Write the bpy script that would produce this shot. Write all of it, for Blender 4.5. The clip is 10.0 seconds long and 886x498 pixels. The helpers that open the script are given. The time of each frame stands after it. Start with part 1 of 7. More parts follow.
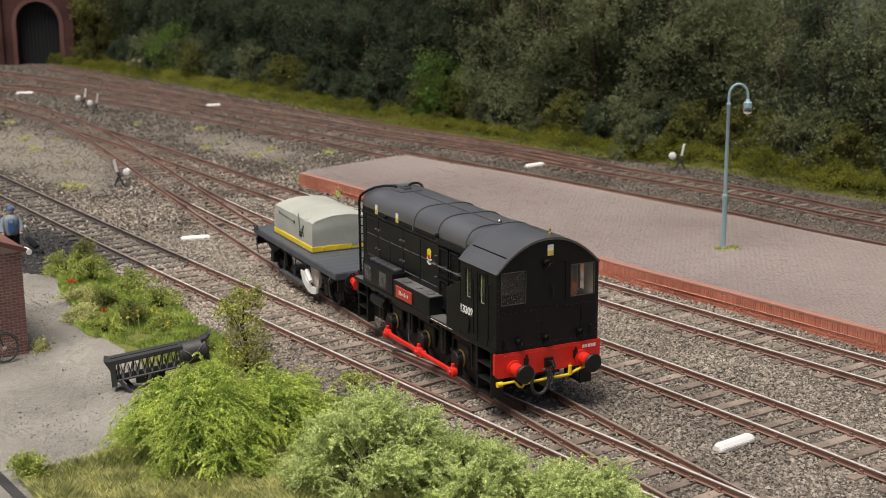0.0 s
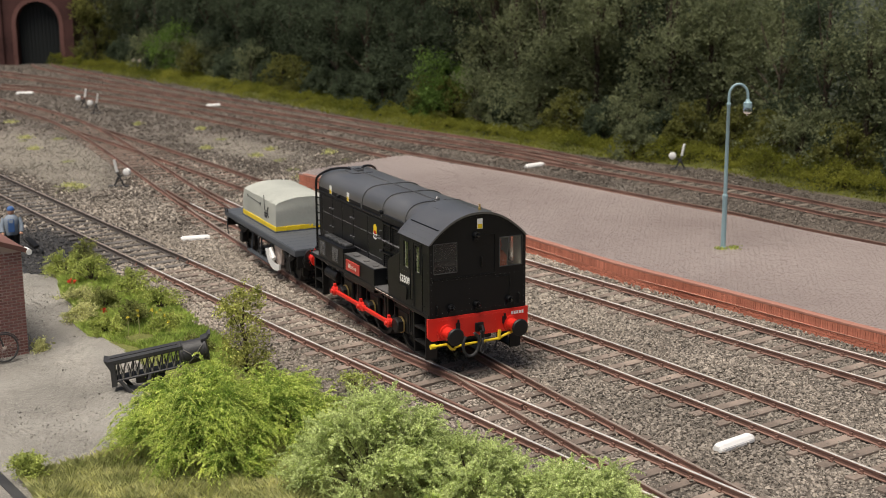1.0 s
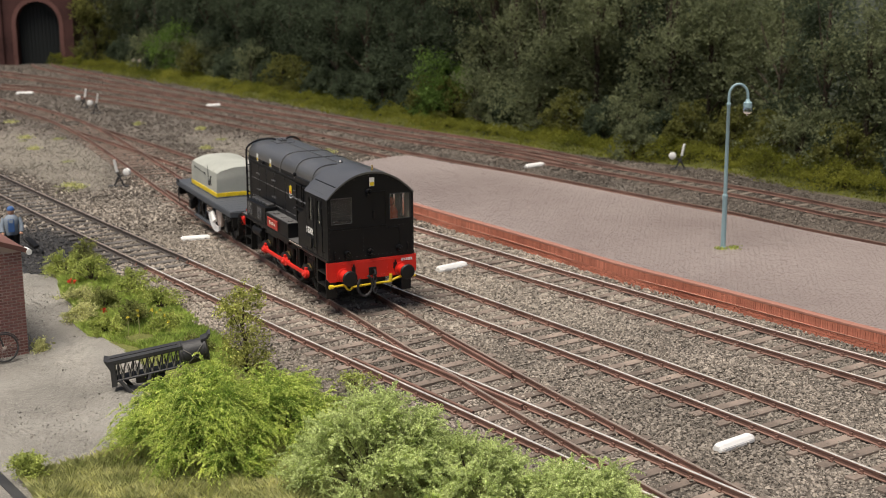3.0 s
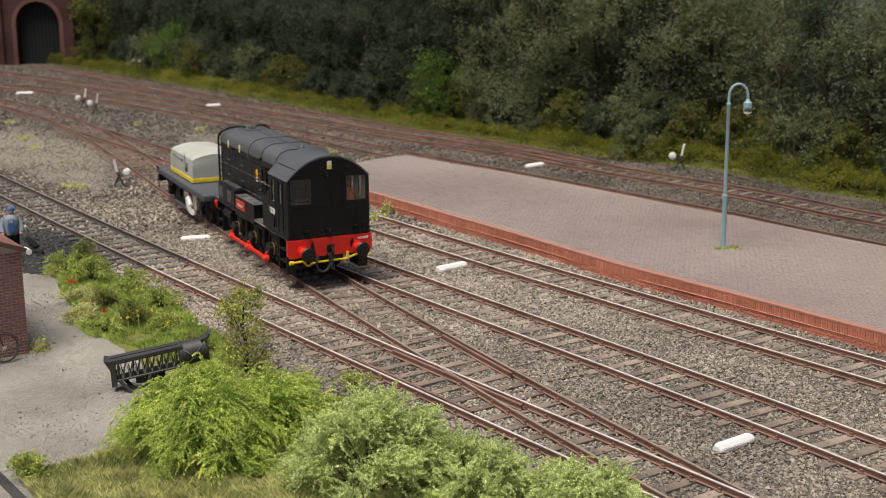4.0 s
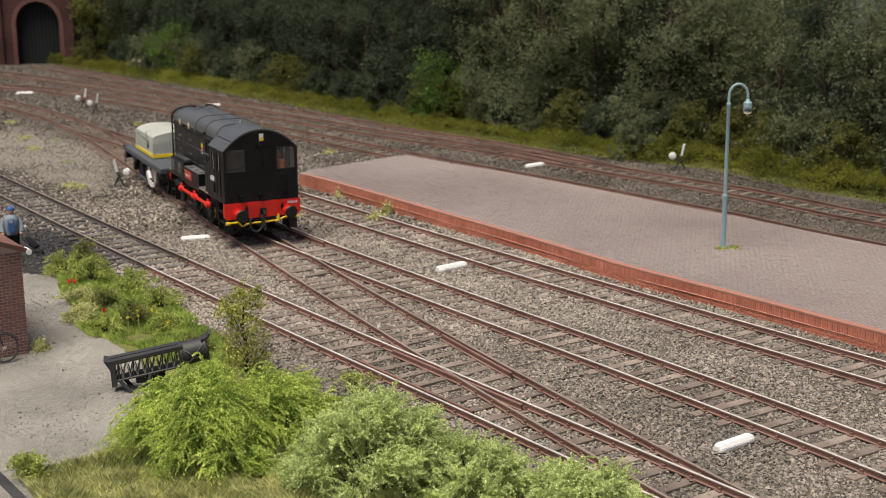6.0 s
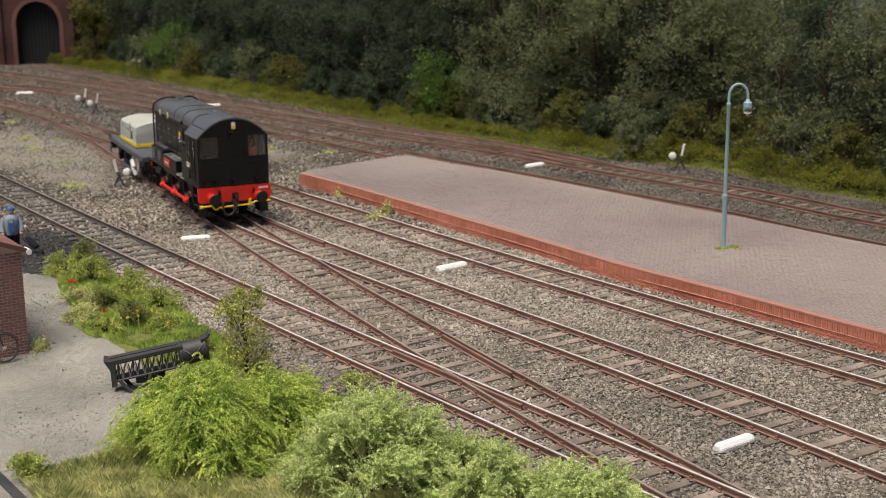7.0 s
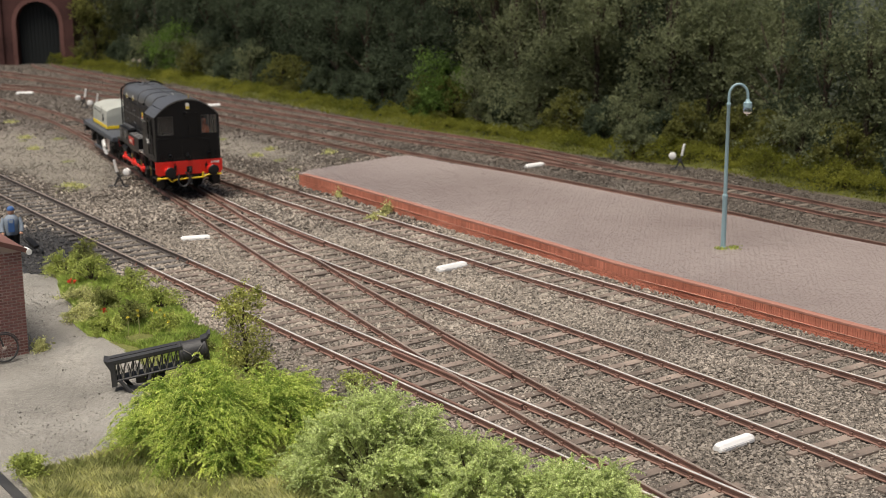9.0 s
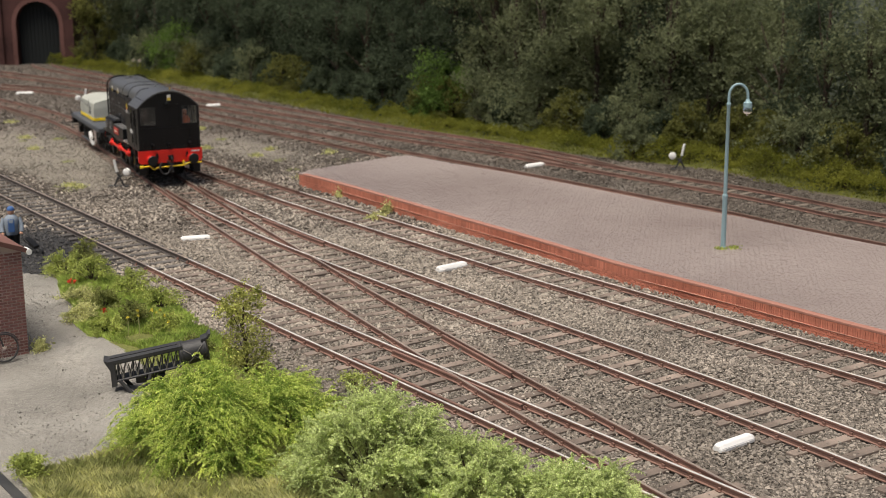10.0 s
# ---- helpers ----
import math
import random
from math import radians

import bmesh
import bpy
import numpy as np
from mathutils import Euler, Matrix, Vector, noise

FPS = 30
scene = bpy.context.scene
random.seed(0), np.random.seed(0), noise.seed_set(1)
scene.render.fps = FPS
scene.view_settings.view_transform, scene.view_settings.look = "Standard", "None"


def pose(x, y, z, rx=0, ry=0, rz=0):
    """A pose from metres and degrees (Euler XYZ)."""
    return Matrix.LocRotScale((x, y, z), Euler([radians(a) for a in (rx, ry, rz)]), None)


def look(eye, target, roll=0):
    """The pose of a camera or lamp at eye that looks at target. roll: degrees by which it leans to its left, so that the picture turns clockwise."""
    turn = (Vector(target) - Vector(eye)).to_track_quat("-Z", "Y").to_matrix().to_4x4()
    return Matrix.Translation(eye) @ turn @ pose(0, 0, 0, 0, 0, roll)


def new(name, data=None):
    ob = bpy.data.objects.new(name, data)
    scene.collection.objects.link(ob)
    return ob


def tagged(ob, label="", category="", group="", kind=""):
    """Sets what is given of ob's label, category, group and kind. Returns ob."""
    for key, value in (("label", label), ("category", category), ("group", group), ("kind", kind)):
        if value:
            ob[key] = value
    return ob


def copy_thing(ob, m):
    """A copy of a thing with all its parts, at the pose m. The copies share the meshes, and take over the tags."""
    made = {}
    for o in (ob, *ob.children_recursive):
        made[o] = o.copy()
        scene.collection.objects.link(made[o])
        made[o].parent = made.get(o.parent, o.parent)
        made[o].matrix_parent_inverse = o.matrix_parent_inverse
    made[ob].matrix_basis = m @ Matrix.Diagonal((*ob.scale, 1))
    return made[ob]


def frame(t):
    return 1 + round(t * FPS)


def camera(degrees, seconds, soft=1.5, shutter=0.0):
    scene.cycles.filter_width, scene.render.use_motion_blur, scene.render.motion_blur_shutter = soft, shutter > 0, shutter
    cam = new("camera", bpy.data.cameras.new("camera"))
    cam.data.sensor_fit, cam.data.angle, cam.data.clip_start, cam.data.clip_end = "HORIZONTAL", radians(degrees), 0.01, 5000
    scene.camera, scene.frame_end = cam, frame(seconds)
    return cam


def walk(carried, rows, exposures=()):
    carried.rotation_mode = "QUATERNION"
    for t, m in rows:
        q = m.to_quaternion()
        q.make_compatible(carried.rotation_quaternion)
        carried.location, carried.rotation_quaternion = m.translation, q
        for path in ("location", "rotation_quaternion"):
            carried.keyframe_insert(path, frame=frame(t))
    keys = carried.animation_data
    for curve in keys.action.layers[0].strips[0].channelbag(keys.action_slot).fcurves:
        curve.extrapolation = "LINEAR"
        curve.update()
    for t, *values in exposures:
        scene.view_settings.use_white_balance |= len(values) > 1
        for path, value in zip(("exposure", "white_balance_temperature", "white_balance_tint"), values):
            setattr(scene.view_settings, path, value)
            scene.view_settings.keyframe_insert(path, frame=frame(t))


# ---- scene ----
MM = 0.001          # the place is a small-scale railway layout; lengths below are in millimetres
RT = 3.0            # rail top above the ballast

cam = camera(35.51, 10.0, soft=0.6)
CAM_POSE = pose(0, 0, 0.1395, 90 - 13.086, 0, 0) @ pose(0, 0, 0, 0, 0, -0.3986)
walk(cam, [(0.0, CAM_POSE), (10.0, CAM_POSE)], exposures=[(0.0, 0.0), (10.0, 0.0)])
cam.data.dof.use_dof = True
cam.data.dof.focus_distance = 0.395
cam.data.dof.aperture_fstop = 56.0

# ---- light: soft, high, cool-white daylight
world = bpy.data.worlds.new("sky")
scene.world = world
world.use_nodes = True
wn = world.node_tree
bg = wn.nodes["Background"]
sky = wn.nodes.new("ShaderNodeTexSky")
sky.sky_type = "NISHITA"
sky.sun_disc = False
sky.air_density = 0.8
sky.dust_density = 6.0
sky.ozone_density = 0.5
sky.sun_elevation = radians(75)
sky.sun_rotation = radians(240)
wn.links.new(sky.outputs[0], bg.inputs[0])
bg.inputs[1].default_value = 0.078
sun = new("sun", bpy.data.lights.new("sun", "SUN"))
sun.data.energy = 3.9
sun.data.angle = radians(34)
sun.data.color = (1.0, 0.935, 0.83)
sun.matrix_world = look((-0.25, -0.05, 1.0), (0, 0.25, 0))


# ---- materials
def mat(name, base, rough=0.7, metal=0.0, var=0.25, scale=0.25, fine=2.0, bump=0.15, tint=None, island=0.0, rand=0.0, spec=0.5, mask=None, speck=0.0, cracks=False):
    """A surface with colour variation at two scales and a fine relief; scales are in features per millimetre."""
    m = bpy.data.materials.new(name)
    m.use_nodes = True
    nt = m.node_tree
    b = nt.nodes["Principled BSDF"]
    b.inputs["Roughness"].default_value = rough
    b.inputs["Metallic"].default_value = metal
    b.inputs["Specular IOR Level"].default_value = spec
    co = nt.nodes.new("ShaderNodeTexCoord")
    mp = nt.nodes.new("ShaderNodeMapping")
    mp.inputs["Scale"].default_value = (1000, 1000, 1000)
    nt.links.new(co.outputs["Object"], mp.inputs[0])

    def tex(sc, detail):
        n = nt.nodes.new("ShaderNodeTexNoise")
        n.inputs["Scale"].default_value = sc
        n.inputs["Detail"].default_value = detail
        nt.links.new(mp.outputs[0], n.inputs["Vector"])
        return n.outputs[0]

    def mix(f, a, c, blend="MIX"):
        n = nt.nodes.new("ShaderNodeMix")
        n.data_type, n.blend_type = "RGBA", blend
        for val, sock in ((f, n.inputs[0]), (a, n.inputs[6]), (c, n.inputs[7])):
            if isinstance(val, (int, float)):
                sock.default_value = val
            elif isinstance(val, tuple):
                sock.default_value = (*val, 1)
            else:
                nt.links.new(val, sock)
        return n.outputs[2]

    def ramp(f, lo, hi):
        n = nt.nodes.new("ShaderNodeMapRange")
        n.inputs["From Min"].default_value, n.inputs["From Max"].default_value = lo, hi
        nt.links.new(f, n.inputs[0])
        return n.outputs[0]

    dark = tuple(c * (1 - var) for c in base)
    light = tuple(min(1.0, c * (1 + var)) for c in (tint or base))
    big, small = tex(scale, 4), tex(fine, 3)
    col = mix(ramp(big, 0.3, 0.7), dark, light)
    col = mix(ramp(small, 0.3, 0.7), col, mix(0.35, col, light))
    if cracks:
        for sc, wid in ((0.045, 0.010), (0.11, 0.007)):
            d = nt.nodes.new("ShaderNodeMath")
            d.operation = "SUBTRACT"
            d.inputs[1].default_value = 0.5
            nt.links.new(tex(sc, 7), d.inputs[0])
            e = nt.nodes.new("ShaderNodeMath")
            e.operation = "ABSOLUTE"
            nt.links.new(d.outputs[0], e.inputs[0])
            col = mix(ramp(e.outputs[0], 0.0, wid), mix(0.25, col, (0.05, 0.045, 0.04)), col)
    if speck:
        col = mix(ramp(tex(2.2, 2), 0.52, 0.62), col, mix(speck, col, (0.03, 0.028, 0.025)))
        col = mix(ramp(tex(3.1, 2), 0.56, 0.66), col, mix(speck, col, (0.6, 0.57, 0.52)))
    for amount, node, out in ((island, "ShaderNodeNewGeometry", "Random Per Island"), (rand, "ShaderNodeObjectInfo", "Random")):
        if amount:
            g = nt.nodes.new(node)
            h = nt.nodes.new("ShaderNodeHueSaturation")
            r = nt.nodes.new("ShaderNodeMapRange")
            r.inputs["To Min"].default_value, r.inputs["To Max"].default_value = 1 - amount, 1 + amount
            nt.links.new(g.outputs[out], r.inputs[0])
            nt.links.new(r.outputs[0], h.inputs["Value"])
            nt.links.new(col, h.inputs["Color"])
            col = h.outputs[0]
    if mask:
        for attr, other, ofine in mask:
            a = nt.nodes.new("ShaderNodeAttribute")
            a.attribute_name = attr
            w = nt.nodes.new("ShaderNodeMath")
            w.operation = "ADD"
            nt.links.new(a.outputs["Fac"], w.inputs[0])
            o = nt.nodes.new("ShaderNodeMath")
            o.operation = "MULTIPLY_ADD"
            o.inputs[1].default_value, o.inputs[2].default_value = 0.9, -0.45
            nt.links.new(tex(ofine, 5), o.inputs[0])
            nt.links.new(o.outputs[0], w.inputs[1])
            two = mix(ramp(tex(ofine * 6, 4), 0.3, 0.7), tuple(c * 0.72 for c in other), tuple(c * 1.25 for c in other))
            col = mix(ramp(w.outputs[0], 0.35, 0.65), col, two)
    nt.links.new(col, b.inputs["Base Color"])
    if bump:
        bn = nt.nodes.new("ShaderNodeBump")
        bn.inputs["Strength"].default_value = bump
        bn.inputs["Distance"].default_value = 0.0004
        nt.links.new(small, bn.inputs["Height"])
        nt.links.new(bn.outputs[0], b.inputs["Normal"])
    rr = nt.nodes.new("ShaderNodeMapRange")
    rr.inputs["To Min"].default_value, rr.inputs["To Max"].default_value = max(0.02, rough - 0.1), min(1, rough + 0.1)
    nt.links.new(big, rr.inputs[0])
    nt.links.new(rr.outputs[0], b.inputs["Roughness"])
    return m


def glass(name, tint=(0.9, 0.95, 0.93), rough=0.05, clear=1.0):
    m = bpy.data.materials.new(name)
    m.use_nodes = True
    b = m.node_tree.nodes["Principled BSDF"]
    b.inputs["Base Color"].default_value = (*tint, 1)
    b.inputs["Transmission Weight"].default_value = clear
    b.inputs["Roughness"].default_value = rough
    b.inputs["IOR"].default_value = 1.45
    return m


def leaf_mat(name, a, c, rough=0.65, island=0.35, scale=0.15, thin=0.25):
    m = mat(name, a, rough, 0, 0.3, scale, scale * 7, 0, tint=c, island=island, spec=0.2)
    nt = m.node_tree
    b = nt.nodes["Principled BSDF"]
    tr = nt.nodes.new("ShaderNodeBsdfTranslucent")
    mx = nt.nodes.new("ShaderNodeMixShader")
    mx.inputs[0].default_value = thin
    nt.links.new(b.inputs["Base Color"].links[0].from_socket, tr.inputs[0])
    nt.links.new(b.outputs[0], mx.inputs[1])
    nt.links.new(tr.outputs[0], mx.inputs[2])
    nt.links.new(mx.outputs[0], nt.nodes["Material Output"].inputs[0])
    return m


M_BALLAST = mat("ballast_bed", (0.084, 0.073, 0.062), 0.95, 0, 0.4, 0.03, 0.9, 1.0, tint=(0.118, 0.10, 0.085), speck=0.35, spec=0.1,
                mask=[("sand", (0.225, 0.203, 0.17), 0.12), ("soot", (0.04, 0.04, 0.042), 0.12), ("turf", (0.16, 0.17, 0.055), 0.15)])
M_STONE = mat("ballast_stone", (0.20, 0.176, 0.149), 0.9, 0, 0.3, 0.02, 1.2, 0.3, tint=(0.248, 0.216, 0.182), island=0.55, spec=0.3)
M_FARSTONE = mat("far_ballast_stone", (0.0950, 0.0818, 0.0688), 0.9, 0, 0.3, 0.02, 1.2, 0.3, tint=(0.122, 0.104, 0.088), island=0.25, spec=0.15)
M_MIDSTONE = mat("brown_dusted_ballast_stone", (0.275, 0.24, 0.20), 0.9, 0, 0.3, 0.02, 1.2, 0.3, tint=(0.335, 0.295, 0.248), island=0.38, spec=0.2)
M_SANDSTONE = mat("sandy_stone", (0.20, 0.18, 0.15), 0.95, 0, 0.3, 0.02, 1.2, 0.3, tint=(0.255, 0.232, 0.196), island=0.25, spec=0.1)
M_COAL = mat("sooty_stone", (0.055, 0.053, 0.052), 0.85, 0, 0.3, 0.02, 1.2, 0.3, island=0.5)
M_YARD = mat("gravel_yard", (0.1755, 0.1638, 0.1422), 0.95, 0, 0.25, 0.03, 1.6, 1.0, tint=(0.265, 0.25, 0.22), speck=0.45, cracks=True)
M_GRIT = mat("yard_grit", (0.20, 0.185, 0.165), 0.95, 0, 0.2, 0.03, 1.0, 0.2, island=0.6)
M_TIMBER = mat("sleeper_timber", (0.14, 0.11, 0.09), 0.9, 0, 0.35, 0.08, 1.5, 0.6, tint=(0.20, 0.158, 0.13), rand=0.3)
M_RUST = mat("rusty_rail_side", (0.15, 0.082, 0.062), 0.75, 0.05, 0.25, 0.05, 1.5, 0.25, tint=(0.215, 0.12, 0.094))
M_SOOTRAIL = mat("sooty_rail_side", (0.06, 0.052, 0.048), 0.6, 0.2, 0.25, 0.05, 1.5, 0.25, tint=(0.09, 0.075, 0.068))
M_SOOTTIMBER = mat("sooty_sleeper_timber", (0.07, 0.064, 0.06), 0.9, 0, 0.3, 0.08, 1.5, 0.5, tint=(0.10, 0.09, 0.082), rand=0.3)
M_DUSTTIMBER = mat("rust_dusted_sleeper_timber", (0.135, 0.098, 0.078), 0.95, 0, 0.25, 0.06, 1.2, 0.4, tint=(0.175, 0.13, 0.106), rand=0.2, spec=0.2)
M_DIRTTIMBER = mat("earthy_sleeper_timber", (0.115, 0.095, 0.078), 0.95, 0, 0.25, 0.06, 1.2, 0.4, tint=(0.15, 0.125, 0.102), rand=0.2, spec=0.2)
M_STEEL = mat("polished_rail_top", (0.78, 0.73, 0.67), 0.30, 0.45, 0.15, 0.05, 2.0, 0.05)
M_WORN = mat("worn_rail_top", (0.36, 0.29, 0.24), 0.42, 0.4, 0.15, 0.05, 2.0, 0.05)
M_DULL = mat("dull_rail_top", (0.15, 0.105, 0.08), 0.6, 0.2, 0.15, 0.05, 2.0, 0.05)
M_BRICK = mat("red_brick", (0.42, 0.135, 0.082), 0.85, 0, 0.2, 0.06, 1.2, 0.3, tint=(0.50, 0.185, 0.12), rand=0.15)
M_BRICKWORK = mat("red_brickwork", (0.42, 0.135, 0.082), 0.85, 0, 0.2, 0.06, 1.2, 0.3, tint=(0.50, 0.185, 0.12), island=0.15)
M_MORTAR = mat("mortar", (0.40, 0.21, 0.15), 0.9, 0, 0.2, 0.1, 1.5, 0.3)
M_SHEDBRICK = mat("dark_red_brick", (0.17, 0.072, 0.060), 0.85, 0, 0.25, 0.06, 1.2, 0.3, tint=(0.22, 0.098, 0.082), rand=0.22)
# engine shed brick, darkened in colour for the light falling off far back
M_FARBRICK = mat("dimmed_brick", (0.054, 0.026, 0.024), 0.9, 0, 0.3, 0.03, 0.3, 0.3, tint=(0.083, 0.040, 0.036), spec=0.2)
M_ARCHBRICK = mat("paler_arch_brick", (0.12, 0.058, 0.05), 0.9, 0, 0.3, 0.03, 0.3, 0.3, tint=(0.16, 0.08, 0.07), spec=0.2)
M_SHEDMORTAR = mat("pale_mortar", (0.60, 0.50, 0.44), 0.9, 0, 0.2, 0.1, 1.5, 0.3)
M_EDGE = mat("platform_edge_stone", (0.37, 0.175, 0.13), 0.8, 0, 0.2, 0.05, 1.0, 0.2)
M_LATTICE = mat("dusty_grey_iron", (0.15, 0.145, 0.13), 0.7, 0.1, 0.3, 0.1, 1.5, 0.15)
M_LEDGE = mat("pale_brick_ledge", (0.50, 0.25, 0.18), 0.85, 0, 0.2, 0.08, 1.0, 0.2)
M_HUTMORTAR = mat("weathered_hut_mortar", (0.44, 0.35, 0.31), 0.9, 0, 0.25, 0.1, 1.5, 0.3)
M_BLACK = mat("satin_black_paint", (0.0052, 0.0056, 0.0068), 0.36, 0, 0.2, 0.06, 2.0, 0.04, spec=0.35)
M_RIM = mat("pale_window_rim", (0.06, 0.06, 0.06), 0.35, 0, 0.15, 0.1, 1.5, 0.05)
# rivets, hinges and rails paler than the black paint: glints put into colour
M_RIVET = mat("glint_grey_rivets", (0.10, 0.10, 0.102), 0.28, 0.2, 0.3, 0.3, 2.0, 0.0)
# level tops: grey dust, lightened further in colour for the light from above
M_DUSTYLIT = mat("dusty_lightened_black_plate", (0.06, 0.06, 0.061), 0.5, 0, 0.35, 0.08, 2.0, 0.15, tint=(0.115, 0.112, 0.11))
# roof tops greyer than the black sides: overhead sheen put into the colour
M_ROOF = mat("grey_sheen_black_roof", (0.047, 0.0465, 0.046), 0.40, 0, 0.3, 0.05, 0.5, 0.03, tint=(0.070, 0.069, 0.068), spec=1.0)
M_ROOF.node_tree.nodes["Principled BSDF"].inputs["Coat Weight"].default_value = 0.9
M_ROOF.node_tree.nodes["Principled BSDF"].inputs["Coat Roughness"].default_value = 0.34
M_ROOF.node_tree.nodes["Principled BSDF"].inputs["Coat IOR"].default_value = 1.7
M_FRAME = mat("matt_black_frames", (0.0055, 0.0053, 0.0052), 0.5, 0, 0.3, 0.08, 2.0, 0.1)
M_RED = mat("bright_red_paint", (0.68, 0.025, 0.015), 0.4, 0, 0.08, 0.1, 2.0, 0.03)
M_PLATE = mat("red_nameplate", (0.48, 0.055, 0.04), 0.45, 0, 0.08, 0.1, 2.0, 0.03)
M_YELLOW = mat("yellow_paint", (0.80, 0.58, 0.02), 0.45, 0, 0.1, 0.1, 2.0, 0.03)
M_WHITE = mat("white_paint", (0.80, 0.79, 0.77), 0.6, 0, 0.06, 0.1, 1.5, 0.1)
M_GREY = mat("dark_grey_paint", (0.07, 0.078, 0.09), 0.6, 0, 0.2, 0.08, 1.5, 0.1)
M_SHEET = mat("grey_tarpaulin", (0.355, 0.365, 0.325), 0.8, 0, 0.12, 0.06, 1.0, 0.15, tint=(0.41, 0.42, 0.375))
M_LAMP = mat("pale_blue_paint", (0.26, 0.38, 0.42), 0.45, 0, 0.12, 0.06, 1.5, 0.05)
M_BRASS = mat("brass", (0.55, 0.40, 0.16), 0.4, 0.8, 0.1, 0.1, 2.0, 0.05)
M_IRON = mat("dark_iron", (0.045, 0.045, 0.046), 0.6, 0.2, 0.3, 0.1, 1.5, 0.15)
M_CREAM = mat("cream_cab_lining", (0.72, 0.70, 0.58), 0.7, 0, 0.1, 0.1, 1.5, 0.05)
M_ORANGE = mat("orange_cloth", (0.55, 0.13, 0.05), 0.8, 0, 0.1, 0.1, 1.5, 0.05)
M_BLUE = mat("blue_cloth", (0.05, 0.12, 0.30), 0.8, 0, 0.15, 0.2, 1.5, 0.05)
M_DIALS = mat("grey_blue_cloth", (0.22, 0.26, 0.31), 0.85, 0, 0.15, 0.2, 1.5, 0.05)
M_SKIN = mat("flesh_paint", (0.50, 0.27, 0.18), 0.7, 0, 0.05, 0.2, 1.5, 0.02)
M_BARK = mat("bark", (0.07, 0.05, 0.035), 0.95, 0, 0.3, 0.2, 1.5, 0.5)
M_TILE = mat("brown_roof_tile", (0.16, 0.075, 0.06), 0.85, 0, 0.25, 0.08, 1.5, 0.2, rand=0.2)
M_DARK = mat("dark_shed_door", (0.0055, 0.0085, 0.0085), 0.8, 0, 0.2, 0.05, 1.0, 0.1)
M_ROAD = mat("asphalt", (0.05, 0.05, 0.052), 0.9, 0, 0.2, 0.1, 2.0, 0.4)
M_WOODS = mat("distant_woods", (0.055, 0.068, 0.058), 1.0, 0, 0.45, 0.012, 0.09, 0, tint=(0.13, 0.145, 0.12), spec=0.0)
M_GLASS = glass("window_glass", (0.78, 0.80, 0.78), 0.05, 0.985)
M_GLOBE = glass("lamp_glass", (0.85, 0.9, 0.9), 0.1)
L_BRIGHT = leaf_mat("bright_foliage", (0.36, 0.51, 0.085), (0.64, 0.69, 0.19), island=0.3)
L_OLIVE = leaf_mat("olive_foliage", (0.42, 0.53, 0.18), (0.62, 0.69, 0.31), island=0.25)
# inner leaves of the foreground bushes: shade inside put into a darker leaf colour
L_OLIVESHADE = leaf_mat("shaded_olive_foliage", (0.27, 0.35, 0.10), (0.44, 0.50, 0.19), island=0.3)
L_BRIGHTSHADE = leaf_mat("shaded_green_foliage", (0.1326, 0.2652, 0.0390), (0.2808, 0.3900, 0.0780), island=0.4)
L_MID = leaf_mat("mid_green_foliage", (0.25, 0.33, 0.07), (0.46, 0.50, 0.14))
L_UNDER = leaf_mat("dark_undergrowth_leaves", (0.13, 0.15, 0.04), (0.27, 0.29, 0.09), island=0.4)
L_SAPLING = leaf_mat("olive_brown_sapling_leaves", (0.185, 0.21, 0.045), (0.43, 0.44, 0.12), island=0.5)
L_GRASS = leaf_mat("grass_blades", (0.3960, 0.4410, 0.1440), (0.5940, 0.5760, 0.2790))
L_LAWN = leaf_mat("fresh_grass", (0.26, 0.40, 0.07), (0.47, 0.55, 0.15))
L_VERGE = leaf_mat("verge_foliage", (0.1168, 0.1464, 0.0205), (0.2430, 0.2452, 0.0435), island=0.14, scale=0.03, thin=0.6)
L_TREE = leaf_mat("dark_tree_foliage", (0.055, 0.080, 0.047), (0.104, 0.130, 0.078), island=0.14, scale=0.03, thin=0.6)
L_TREE2 = leaf_mat("yellowish_tree_foliage", (0.126, 0.152, 0.080), (0.225, 0.246, 0.134), island=0.14, scale=0.03, thin=0.6)
L_TREE3 = leaf_mat("olive_tree_foliage", (0.1152, 0.1296, 0.0336), (0.1920, 0.1920, 0.0576), island=0.14, scale=0.03, thin=0.6)
L_SHRUB = leaf_mat("fresh_shrub_foliage", (0.098, 0.173, 0.038), (0.173, 0.262, 0.060), island=0.14, scale=0.03, thin=0.6)
L_POPPY = leaf_mat("poppy_petals", (0.65, 0.06, 0.02), (0.75, 0.10, 0.05))
L_FLOWER = leaf_mat("yellow_petals", (0.75, 0.55, 0.03), (0.8, 0.65, 0.1))


# ---- building kit, all in millimetres
SMALL = ("rivets", "sprig", "hinges", "slats", "spokes", "pipe_clips", "lettering_bars")   # too small to pick apart


def part(name, bm, material, parent=None, label=""):
    """One mesh object out of a bmesh, under a thing or a part."""
    for v in bm.verts:
        v.co *= MM
    me = bpy.data.meshes.new(name)
    bm.to_mesh(me)
    bm.free()
    for m in (material if isinstance(material, (list, tuple)) else [material]):
        me.materials.append(m)
    ob = new(name, me)
    if parent:
        ob.parent = parent
    if name in SMALL:
        tagged(ob, label, kind="stuff")
    elif label:
        tagged(ob, label)
    return ob


def smooth(ob, angle=40):
    me = ob.data
    me.shade_smooth()
    me.set_sharp_from_angle(angle=radians(angle))
    return ob


